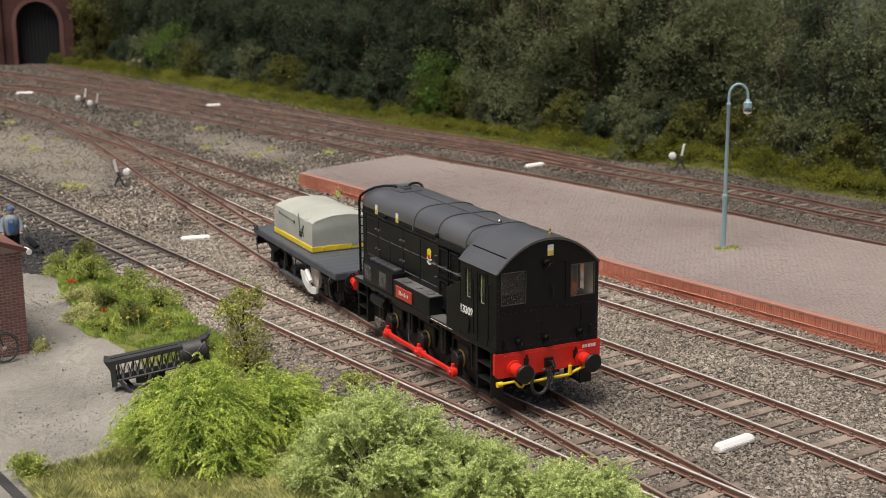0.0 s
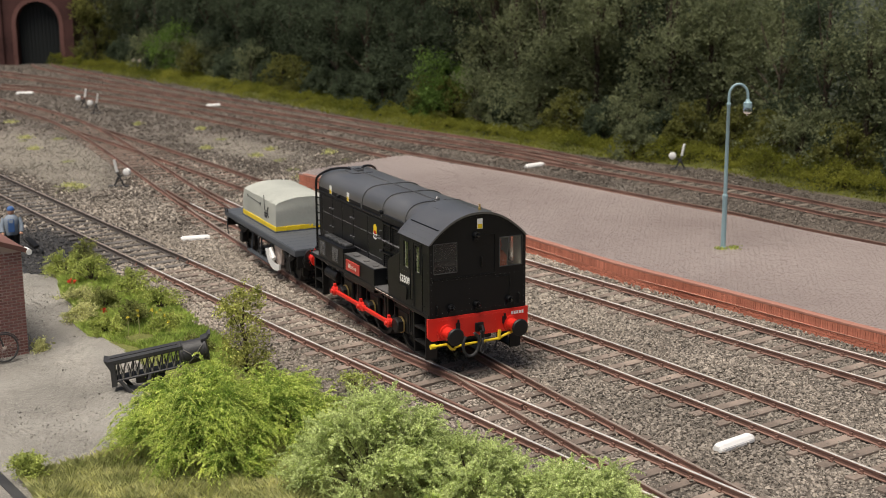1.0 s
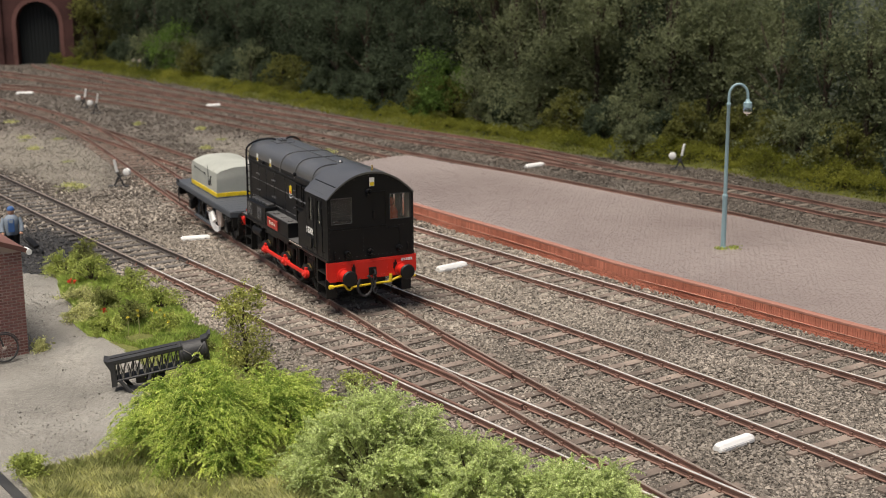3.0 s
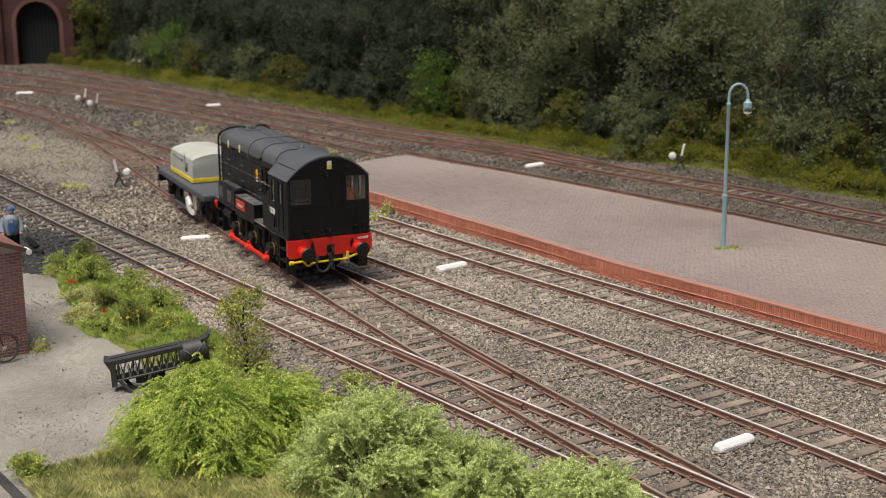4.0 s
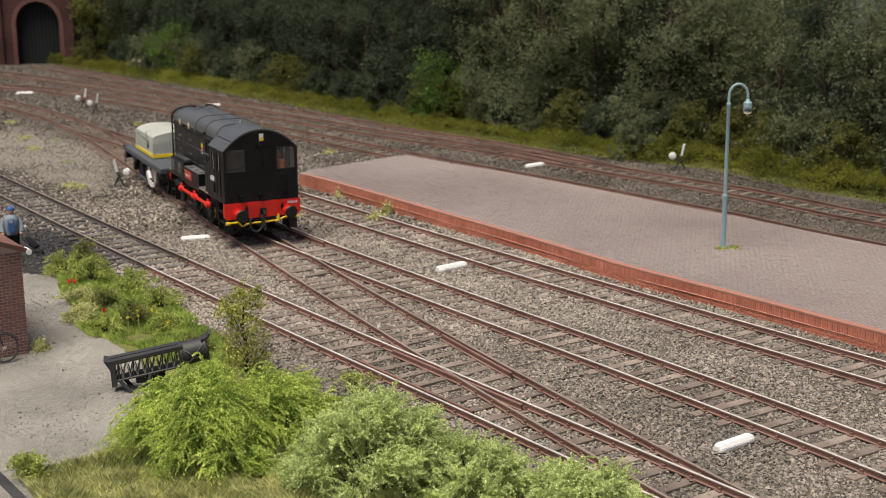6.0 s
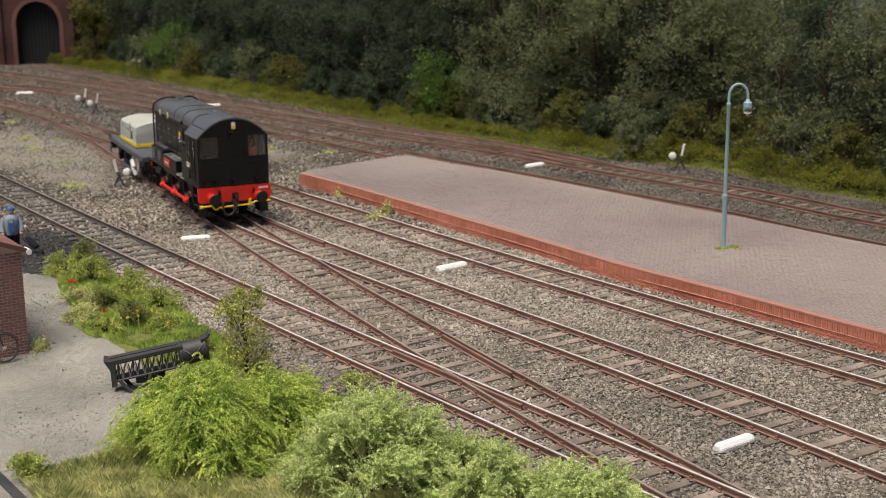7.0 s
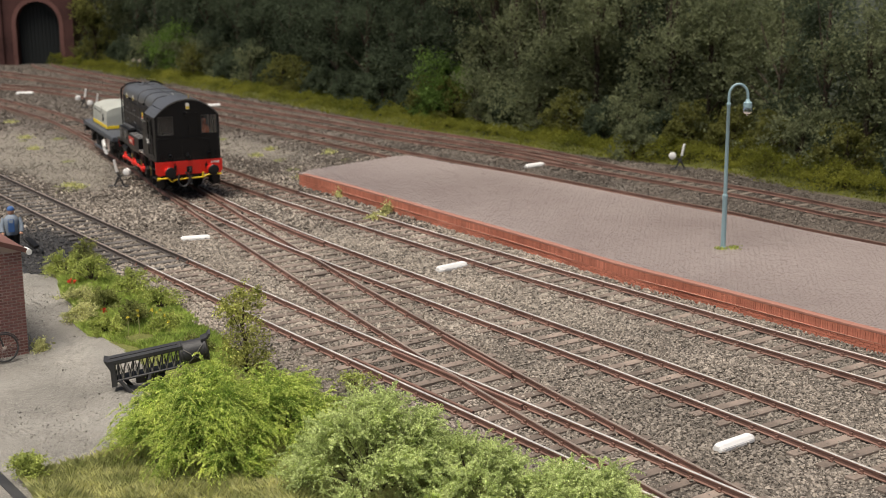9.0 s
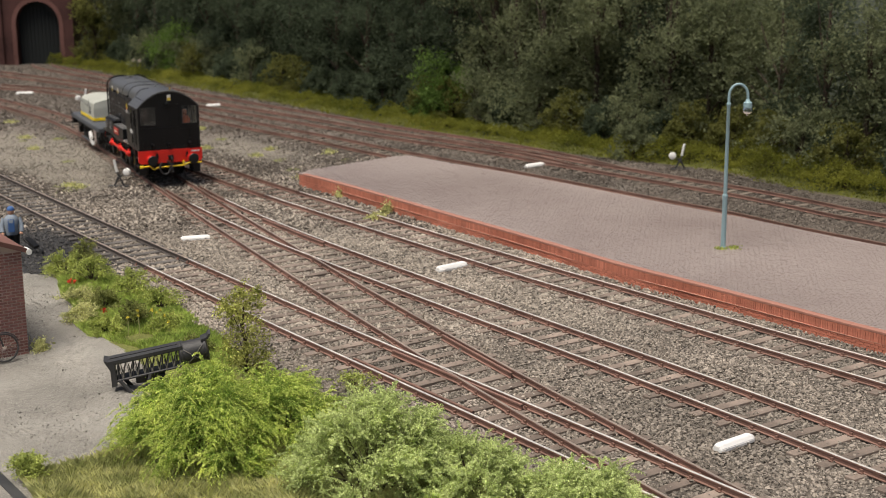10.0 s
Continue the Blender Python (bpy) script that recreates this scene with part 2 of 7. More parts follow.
def place(x, y, z, rz=0.0, rx=0.0, ry=0.0):
    return pose(x * MM, y * MM, z * MM, rx, ry, rz)


def thing(name, m, label, category, group="", kind=""):
    ob = new(name)
    ob.empty_display_size = 0.005
    ob.matrix_basis = m
    return tagged(ob, label, category, group, kind)


def box(bm, x0, x1, y0, y1, z0, z1, bev=0.0):
    r = bmesh.ops.create_cube(bm, size=1)
    vs = r["verts"]
    for v in vs:
        v.co = Vector((x0 + (v.co.x + .5) * (x1 - x0), y0 + (v.co.y + .5) * (y1 - y0), z0 + (v.co.z + .5) * (z1 - z0)))
    if bev:
        es = list({e for v in vs for e in v.link_edges})
        bmesh.ops.bevel(bm, geom=es, offset=bev, segments=2, affect="EDGES", profile=0.5)
    return bm


def nb():
    return bmesh.new()


def tube(bm, pts, r, seg=8, r2=None, closed=False):
    """A round bar through points, radius r to r2."""
    pts = [Vector(p) for p in pts]
    n = len(pts)
    rings = []
    up = None
    for i, p in enumerate(pts):
        a = pts[i - 1] if i else (pts[-1] if closed else p)
        b = pts[i + 1] if i < n - 1 else (pts[0] if closed else p)
        d = (b - a).normalized()
        if up is None:
            up = d.orthogonal().normalized()
        up = (up - d * up.dot(d))
        up = up.normalized() if up.length > 1e-6 else d.orthogonal().normalized()
        sd = d.cross(up)
        rad = r if r2 is None else r + (r2 - r) * i / max(1, n - 1)
        rings.append([bm.verts.new(p + (up * math.cos(t) + sd * math.sin(t)) * rad) for t in [2 * math.pi * k / seg for k in range(seg)]])
    last = n if closed else n - 1
    for i in range(last):
        A, B = rings[i], rings[(i + 1) % n]
        for k in range(seg):
            bm.faces.new((A[k], A[(k + 1) % seg], B[(k + 1) % seg], B[k]))
    if not closed:
        bm.faces.new(rings[0][::-1])
        bm.faces.new(rings[-1])
    return bm


def lathe(bm, prof, origin, axis, seg=20):
    """A turned shape: profile of (distance along the axis, radius)."""
    o, ax = Vector(origin), Vector(axis).normalized()
    u = ax.orthogonal().normalized()
    w = ax.cross(u)
    rings = [[bm.verts.new(o + ax * h + (u * math.cos(t) + w * math.sin(t)) * max(r, 0.01)) for t in [2 * math.pi * k / seg for k in range(seg)]] for h, r in prof]
    for A, B in zip(rings, rings[1:]):
        for k in range(seg):
            bm.faces.new((A[k], A[(k + 1) % seg], B[(k + 1) % seg], B[k]))
    bm.faces.new(rings[0][::-1])
    bm.faces.new(rings[-1])
    return bm


def prism(bm, poly, plane, a, b):
    """A polygon in the plane 'yz', 'xz' or 'xy', drawn out from a to b along the third axis."""
    def at(p, c):
        return {"yz": (c, p[0], p[1]), "xz": (p[0], c, p[1]), "xy": (p[0], p[1], c)}[plane]
    A = [bm.verts.new(at(p, a)) for p in poly]
    B = [bm.verts.new(at(p, b)) for p in poly]
    n = len(poly)
    bm.faces.new(A[::-1])
    bm.faces.new(B)
    for k in range(n):
        bm.faces.new((A[k], A[(k + 1) % n], B[(k + 1) % n], B[k]))
    bmesh.ops.recalc_face_normals(bm, faces=bm.faces)
    return bm


def raw(name, verts, faces, material, parent=None, label="", smooth_it=False):
    """A mesh from numpy arrays (millimetres); faces all of one size."""
    me = bpy.data.meshes.new(name)
    verts = np.asarray(verts, dtype=np.float32) * MM
    faces = np.asarray(faces, dtype=np.int32)
    k = faces.shape[1]
    me.vertices.add(len(verts))
    me.vertices.foreach_set("co", verts.ravel())
    me.loops.add(faces.size)
    me.loops.foreach_set("vertex_index", faces.ravel())
    me.polygons.add(len(faces))
    me.polygons.foreach_set("loop_start", np.arange(0, faces.size, k, dtype=np.int32))
    me.update(calc_edges=True)
    me.validate()
    for m in (material if isinstance(material, (list, tuple)) else [material]):
        me.materials.append(m)
    if smooth_it:
        me.shade_smooth()
    else:
        me.shade_flat()
    ob = new(name, me)
    if parent:
        ob.parent = parent
    if label:
        tagged(ob, label)
    return ob


def spline(ctrl, step=4.0):
    """Points every step mm along a smooth curve through the control points."""
    P = np.array(ctrl, float)
    ext = np.vstack([2 * P[0] - P[1], P, 2 * P[-1] - P[-2]])
    out = []
    for i in range(1, len(ext) - 2):
        p0, p1, p2, p3 = ext[i - 1:i + 3]
        n = max(2, int(np.linalg.norm(p2 - p1) / 1.0))
        t = np.linspace(0, 1, n, endpoint=False)[:, None]
        out.append(0.5 * (2 * p1 + (p2 - p0) * t + (2 * p0 - 5 * p1 + 4 * p2 - p3) * t ** 2 + (3 * p1 - p0 - 3 * p2 + p3) * t ** 3))
    Q = np.vstack(out + [P[-1:]])
    s = np.concatenate([[0], np.cumsum(np.linalg.norm(np.diff(Q, axis=0), axis=1))])
    u = np.arange(0, s[-1], step)
    return np.stack([np.interp(u, s, Q[:, 0]), np.interp(u, s, Q[:, 1])], 1)


def normals2(P):
    d = np.gradient(P, axis=0)
    d /= np.linalg.norm(d, axis=1)[:, None]
    return d, np.stack([-d[:, 1], d[:, 0]], 1)


def inside(poly, x, y):
    """Even-odd test of many points in a polygon."""
    res = np.zeros(len(x), bool)
    n = len(poly)
    for i in range(n):
        x0, y0 = poly[i]
        x1, y1 = poly[(i + 1) % n]
        cr = ((y0 > y) != (y1 > y)) & (x < (x1 - x0) * (y - y0) / (y1 - y0 + 1e-9) + x0)
        res ^= cr
    return res


RNG = np.random.default_rng(7)

# ---- lines of the place: track centres, edges
A_LINE = spline([(126.4, 233.1), (91.1, 279.4), (56.7, 326.5), (22.5, 373.4), (-11.6, 420.4), (-45.4, 467.2), (-78.6, 514), (-111.6, 560.7), (-176.6, 654), (-240.2, 747.1), (-303.2, 839.9), (-365.9, 932.4)])
B_LINE = spline([(69.8, 309.5), (60.4, 326.5), (34.9, 373.5), (10.3, 420.4), (-13.4, 467.3), (-36.6, 514.1), (-59.4, 560.9), (-103.9, 654.3), (-146.8, 747.4), (-166.8, 792), (-202.8, 870.9), (-235.7, 940.4), (-275.6, 1014.4), (-314.4, 1071.5), (-352.2, 1120.3), (-419.8, 1195.6)], 2.0)
C_LINE = spline([(186, 233.1), (156.4, 279.5), (126.1, 326.6), (95.4, 373.6), (63.5, 420.5), (30.7, 467.4), (-2, 514.2), (-34.3, 561), (-65.5, 607.6), (-94.6, 654.3), (-121.2, 700.9), (-142.3, 742.8)])
D_LINE = spline([(280, 233.1), (243, 279.6), (205.4, 326.7), (168.6, 373.7), (132.4, 420.7), (96.9, 467.5), (62.3, 514.4), (28, 561.1), (-38.3, 654.5), (-102.6, 747.5), (-134.7, 797.7), (-157.7, 833), (-184.8, 874.7), (-211.7, 914.5), (-239.7, 955.2), (-268.6, 1001.4)])
E_LINE = spline([(277.9, 482), (232.2, 533.5), (186.6, 587.8), (155.2, 627.9), (135, 657.8), (111.8, 685.8), (86.6, 716.5), (59.4, 750), (30.1, 784.4), (-2, 821.5), (-38.2, 865.1), (-77.3, 916), (-124.4, 972.4), (-174.4, 1034.3), (-216.4, 1085.9), (-273.2, 1147.5), (-339.9, 1214.4), (-409.5, 1260.1)])
F_LINE = spline([(264.4, 580.5), (210.7, 645.9), (197.5, 661.7), (177.3, 692.5), (155.1, 723.2), (129.8, 752.1), (102.6, 783.7), (73.4, 818.1), (41.2, 857), (6, 894.1), (-32.2, 932.9), (-73.3, 979.1), (-124.4, 1037.3), (-175.3, 1095.3), (-230.2, 1159.7), (-299.9, 1237.7), (-389.3, 1324.6), (-440, 1373), (-492, 1420)])
G_LINE = spline([(112.7, 772.5), (94.5, 797.6), (68.3, 841.3), (36.1, 883), (-0, 923.8), (-40.2, 967.2), (-83.3, 1020.8), (-131.3, 1077.1), (-187.2, 1146.1), (-248, 1222.3), (-319.6, 1320.4), (-398.8, 1420.9), (-424, 1470)])
PLAT_FRONT = spline([(198.2, 373.8), (145.5, 436.7), (121.2, 468.5), (96.9, 500.4), (70.6, 534.1), (51.4, 563.1), (29.2, 596.7), (4, 633.1), (-23.2, 673.2), (-54.4, 717.9), (-81, 753.2)])
PLAT_BACK = spline([(278, 449.2), (232.3, 505.4), (185.7, 561.5), (172.5, 577.4), (154.3, 601.7), (136.1, 626), (112.8, 653), (89.6, 681.9), (64.4, 713.6), (36.2, 747.1), (5, 779.6), (-22.1, 811.2)])
VERGE = spline([(285, 600), (224, 686), (213.3, 698), (186.4, 730), (167.5, 768), (152, 796), (121.7, 819), (76.4, 858), (43.2, 893.3), (-13.1, 958.1), (-78.3, 1045.8), (-156.2, 1150.9), (-250.9, 1273.9), (-339.3, 1383.7), (-418.5, 1475.7)], 6.0)
YARD = [(-424.6, 223.8), (-62.7, 223.8), (-70.7, 321.6), (-78.7, 373.3), (-88.8, 401.4), (-96.9, 431.5), (-113, 455.8), (-125.1, 471.7), (-137.1, 504.5), (-147.1, 534.4), (-163.2, 553.1), (-201.4, 566.1), (-422.3, 643.9)]
BANK = [(-62.7, 223.8), (40.4, 223.8), (18.2, 328.3), (-6, 347.1), (-30.3, 378.1), (-48.4, 410.9), (-66.6, 439), (-88.7, 481.2), (-112.9, 513.9), (-149.1, 568.1), (-173.2, 581.2), (-161.2, 551.3), (-145.2, 509.2), (-133.1, 476.4), (-119, 457.7), (-104.9, 438.9), (-96.9, 410.8), (-86.8, 373.2), (-78.8, 346.9), (-101, 337.5), (-113.1, 316.8)]


# ---- ground: one sheet, with zones of ballast, sand and turf
def sandy(x, y):
    """How sandy the ground is at points of the plan, 0 to 1."""
    def blob(cx, cy, rx, ry, ang):
        c, s = math.cos(ang), math.sin(ang)
        dx, dy = x - cx, y - cy
        return np.clip(1.3 - np.hypot((dx * c + dy * s) / rx, (-dx * s + dy * c) / ry), 0, 1)
    return np.maximum.reduce([blob(-262.9, 881.8, 130, 42, 2.15), blob(-216, 793.7, 60, 22, 2.15), blob(-130.5, 896.3, 95, 34, 2.2) * 0.6])


def heaped(x, y):
    """Height of the ballast shouldered against the platform's foot."""
    d = (np.interp(y, PLAT_FRONT[:, 1], PLAT_FRONT[:, 0]) - x) * 0.79
    return np.where((d > -3) & (y < 752), 1.3 * np.clip(1 - np.abs(d) / 8.0, 0, 1), 0.0)


def build_ground():
    xs = np.concatenate([[-2500, -1200, -700], np.arange(-520, 330, 4.0), [500, 1000, 2500]])
    ys = np.concatenate([[-1500, -300, 150], np.arange(230, 1660, 5.0), [1900, 2400, 3500]])
    X, Y = np.meshgrid(xs, ys)
    x, y = X.ravel(), Y.ravel()
    z = np.array([noise.noise((a * 0.03, b * 0.03, 0)) for a, b in zip(x, y)]) * 0.35 + 0.1
    yard = inside(YARD, x, y)
    z = np.where(yard, -0.75, z + heaped(x, y) * 0.9)

    def blob(cx, cy, rx, ry, ang):
        c, s = math.cos(ang), math.sin(ang)
        dx, dy = x - cx, y - cy
        u, v = (dx * c + dy * s) / rx, (-dx * s + dy * c) / ry
        return np.clip(1.25 - np.hypot(u, v), 0, 1)
    sand = np.maximum(sandy(x, y), yard * 1.0)
    turf = np.zeros(len(x))
    vx = np.interp(y, VERGE[:, 1], VERGE[:, 0])
    turf = np.clip((x - vx - 6) / 14, 0, 1)
    for cx, cy, r in ((-206.1, 747.2, 9), (-213.1, 758.3, 7), (-262.8, 942.1, 8), (-231, 844.8, 7), (-284.8, 932.8, 6), (-150.6, 933.4, 7), (-118.5, 868.5, 7), (-100.5, 845.3, 7), (-88.5, 810.9, 8), (-60.3, 845.5, 7)):
        turf = np.maximum(turf, np.clip(1.1 - np.hypot(x - cx, (y - cy) * 0.7) / r, 0, 0.75))
    turf = np.maximum(turf, inside(BANK, x, y) * 0.9)
    soot = np.maximum(blob(-186.3, 598, 75, 40, 2.15), blob(-216.3, 672.6, 70, 16, 2.15) * 0.6) * ~yard
    nx = len(xs)
    i = np.arange(len(ys) - 1)[:, None] * nx + np.arange(nx - 1)[None, :]
    i = i.ravel()
    ob = raw("ground", np.stack([x, y, z], 1), np.stack([i, i + 1, i + nx + 1, i + nx], 1), M_BALLAST, smooth_it=True)
    for nm, val in (("sand", sand), ("turf", turf), ("soot", soot)):
        a = ob.data.attributes.new(nm, "FLOAT", "POINT")
        a.data.foreach_set("value", val.astype(np.float32))
    tagged(ob, "grey-brown ballast ground with sandy patches and moss", "ground", kind="structure")


def rail(line, off, parent, top, z=RT, name="rail", side=None):
    """A rail swept along a line, at an offset from it: foot, web and head with a worn top."""
    d, n = normals2(line)
    prof = [(-0.7, -2.0), (0.7, -2.0), (0.7, -1.8), (0.24, -1.62), (0.24, -0.75), (0.43, -0.6), (0.43, -0.12), (0.32, 0), (-0.32, 0), (-0.43, -0.12), (-0.43, -0.6), (-0.24, -0.75), (-0.24, -1.62), (-0.7, -1.8)]
    k = len(prof)
    V = np.concatenate([np.column_stack([line + n * (off + px), np.full(len(line), z + pz)])[:, None, :] for px, pz in prof], 1).reshape(-1, 3)
    m = len(line)
    F, slots = [], []
    for j in range(k):
        a = np.arange(m - 1) * k
        F.append(np.stack([a + j, a + (j + 1) % k, a + k + (j + 1) % k, a + k + j], 1))
        slots += [1 if j in (6, 7, 8) else 0] * (m - 1)
    F = np.concatenate(F)
    ob = raw(name, V, F, [side or M_RUST, top], parent)
    ob.data.polygons.foreach_set("material_index", np.array(slots, dtype=np.int32))
    bm = bmesh.new()
    bm.from_mesh(ob.data)
    bmesh.ops.recalc_face_normals(bm, faces=bm.faces)
    bm.to_mesh(ob.data)
    bm.free()
    return ob


SLEEPER_MESH = {}


def sleeper_mesh(length, sooty=""):
    size = round(length)
    key = (size, sooty)
    if key not in SLEEPER_MESH:
        bm = nb()
        box(bm, -1.7, 1.7, -size / 2, size / 2, -1.6, 0, 0.18)
        for v in bm.verts:
            v.co *= MM
        me = bpy.data.meshes.new("sleeper")
        bm.to_mesh(me)
        bm.free()
        me.materials.append({"soot": M_SOOTTIMBER, "dirt": M_DIRTTIMBER, "dust": M_DUSTTIMBER}.get(sooty, M_TIMBER))
        SLEEPER_MESH[key] = me
    return SLEEPER_MESH[key]


def chair_mesh():
    bm = nb()
    box(bm, -0.75, 0.75, -1.5, 1.5, 0, 0.35, 0.08)
    box(bm, -0.5, 0.5, 0.45, 0.95, 0.3, 1.1, 0.1)
    box(bm, -0.5, 0.5, -0.95, -0.45, 0.3, 1.1, 0.1)
    for v in bm.verts:
        v.co *= MM
    me = bpy.data.meshes.new("rail_chair")
    bm.to_mesh(me)
    bm.free()
    me.materials.append(M_RUST)
    return me


CHAIR = chair_mesh()
G2 = 9.5            # half the distance between the rail heads


def child(name, me, parent, m):
    ob = new(name, me)
    ob.parent = parent
    ob.matrix_basis = m
    return ob


SLEEPERS = []       # (x, y, angle, length) of all, so that stones lie between them


def track(line, label, top, partner=None, skip=None, chairs=0.0, spacing=9.6, z=RT, seed=1, sooty=0.0, dirty=False, dull=9e9):
    """A track: two rails, sleepers and chairs. Where a partner line runs close by, the timbers reach under it as well; where skip does, they are left to it."""
    th = thing("railway_track", place(0, 0, 0), label, "railway track", "tracks", "structure")
    for o in (G2, -G2):
        if sooty:
            rail(line[line[:, 1] < sooty + 4.5], o, th, top, z)
            rail(line[line[:, 1] > sooty], o, th, M_WORN, z, side=M_SOOTRAIL)
        elif dull < 9e8:
            rail(line[line[:, 1] < dull + 4.5], o, th, top, z)
            rail(line[line[:, 1] > dull], o, th, M_DULL, z)
        else:
            rail(line, o, th, top, z)
    rnd = random.Random(seed)
    d, n = normals2(line)
    s = np.concatenate([[0], np.cumsum(np.linalg.norm(np.diff(line, axis=0), axis=1))])
    u = 3.0
    while u < s[-1]:
        c = np.array([np.interp(u, s, line[:, 0]), np.interp(u, s, line[:, 1])])
        k = min(len(line) - 1, int(np.searchsorted(s, u)))
        dd, nn = d[k], n[k]
        u += spacing + rnd.uniform(-0.4, 0.4)
        if skip is not None and np.min(np.hypot(*(skip - c).T)) < 25:
            continue
        lo, hi = -15.0, 15.0
        offs = [-G2, G2]
        if partner is not None:
            q = partner - c
            w = np.abs(q @ dd)
            j = int(np.argmin(w))
            o = float(q[j] @ nn)
            if w[j] < 4 and abs(o) < 25.5:
                lo, hi = min(lo, o - 15), max(hi, o + 15)
                offs += [o - G2, o + G2]
        ang = math.degrees(math.atan2(dd[1], dd[0])) + rnd.uniform(-1.2, 1.2)
        mid = c + nn * (lo + hi) / 2
        zt = z - (2.36 if dirty or c[1] > dull else 2.03) + rnd.uniform(-0.08, 0.08)
        SLEEPERS.append((mid[0], mid[1], math.radians(ang), hi - lo))
        child("sleeper", sleeper_mesh(hi - lo, "soot" if sooty and c[1] > sooty else "dirt" if dirty else "dust" if c[1] > dull - 40 + rnd.uniform(-30, 30) else ""), th, place(mid[0], mid[1], zt, ang))
        if c[1] < chairs:
            for o in offs:
                p = c + nn * o
                child("rail_chair", CHAIR, th, place(p[0], p[1], zt + 0.02, ang))
    return th


def bar_rail(line, y0, y1, off, parent, name):
    """A short check or wing rail beside a running rail."""
    seg = line[(line[:, 1] > y0) & (line[:, 1] < y1)]
    return rail(seg, off, parent, M_RUST, RT - 0.05, name)


def build_tracks():
    a = track(A_LINE, "near track with shiny rails on brown timber sleepers", M_STEEL, partner=B_LINE, chairs=580, seed=1, sooty=565.0)
    b = track(B_LINE, "curved track with worn rails between two turnouts", M_WORN, skip=np.vstack([A_LINE[A_LINE[:, 1] < 524], C_LINE[C_LINE[:, 1] > 486], D_LINE[D_LINE[:, 1] > 934]]), chairs=580, z=RT - 0.04, seed=2, dull=690)
    c = track(C_LINE, "middle track with shiny rails on brown timber sleepers", M_STEEL, partner=B_LINE, chairs=580, seed=3, dull=700)
    track(D_LINE, "track beside the brick platform with weathered rails", M_STEEL, partner=B_LINE, chairs=580, z=RT - 0.02, seed=4, dull=720)
    track(E_LINE, "rusty track along the back of the platform", M_DULL, seed=5, dirty=True)
    track(F_LINE, "rusty siding curving along the grassy verge", M_DULL, partner=G_LINE, seed=6, dirty=True)
    track(G_LINE, "rusty siding joining its neighbour beside the verge", M_DULL, skip=F_LINE, z=RT - 0.04, seed=7, dirty=True)
    bar_rail(A_LINE, 378, 439, -G2 + 2.1, a, "check_rail")
    bar_rail(B_LINE, 410, 456, -G2 + 2.1, b, "check_rail")
    bar_rail(A_LINE, 384, 439, G2 - 1.9, a, "wing_rail")
    bar_rail(C_LINE, 598, 654, -G2 + 2.0, c, "check_rail")


# ---- loose stones
def stones(name, x, y, z, size, material, label, flat=0.7):
    n = len(x)
    cube = np.array([[sx, sy, sz] for sx in (-1, 1) for sy in (-1, 1) for sz in (-1, 1)], float)
    V = cube[None] * RNG.uniform(0.55, 1.0, (n, 8, 3))
    V *= (size[:, None] * np.stack([RNG.uniform(0.8, 1.35, n), RNG.uniform(0.6, 1.0, n), RNG.uniform(0.5, 0.9, n) * flat], 1))[:, None, :] / 2
    q = RNG.normal(size=(n, 4)) * np.array([1, 0.45, 0.45, 1])
    q /= np.linalg.norm(q, axis=1)[:, None]
    w, a, b, c = q.T
    R3 = np.stack([1 - 2 * (b * b + c * c), 2 * (a * b - c * w), 2 * (a * c + b * w), 2 * (a * b + c * w), 1 - 2 * (a * a + c * c), 2 * (b * c - a * w), 2 * (a * c - b * w), 2 * (b * c + a * w), 1 - 2 * (a * a + b * b)], 1).reshape(n, 3, 3)
    V = np.einsum("nij,nkj->nki", R3, V) + np.stack([x, y, z], 1)[:, None, :]
    f = np.array([[0, 1, 3, 2], [4, 6, 7, 5], [0, 4, 5, 1], [2, 3, 7, 6], [0, 2, 6, 4], [1, 5, 7, 3]])
    F = (f[None] + (np.arange(n) * 8)[:, None, None]).reshape(-1, 4)
    ob = raw(name, V.reshape(-1, 3), F, material)
    return tagged(ob, label, "stones", kind="stuff")


def on_plan(x, y):
    """Which points lie on open ballast, clear of platform, yard, bank and sleepers."""
    pf = np.interp(y, PLAT_FRONT[:, 1], PLAT_FRONT[:, 0])
    pb = np.interp(y, PLAT_BACK[:, 1], PLAT_BACK[:, 0])
    plat = (x > pf) & (x < pb) & (y < 813)
    sooty = np.hypot(((x + 185) * -0.547 + (y - 598) * 0.837) / 80, ((x + 185) * 0.837 + (y - 598) * 0.547) / 38) < 0.75 + 0.3 * RNG.random(len(x))
    keep = ~plat & ~inside(YARD, x, y) & ~inside(BANK, x, y) & ~sooty
    return keep


def sleeper_height(x, y):
    """True where a sleeper lies under the point."""
    cell = {}
    for sx, sy, a, ln in SLEEPERS:
        cell.setdefault((int(sx // 40), int(sy // 40)), []).append((sx, sy, math.cos(a), math.sin(a), ln))
    hit = np.zeros(len(x), bool)
    gx, gy = (x // 40).astype(int), (y // 40).astype(int)
    order = {}
    for i, k in enumerate(zip(gx.tolist(), gy.tolist())):
        order.setdefault(k, []).append(i)
    for (i, j), idx in order.items():
        idx = np.array(idx)
        for di in (-1, 0, 1):
            for dj in (-1, 0, 1):
                for sx, sy, ca, sa, ln in cell.get((i + di, j + dj), ()):
                    dx, dy = x[idx] - sx, y[idx] - sy
                    hit[idx] |= (np.abs(dx * ca + dy * sa) < 1.75) & (np.abs(-dx * sa + dy * ca) < ln / 2 + 0.2)
    return hit


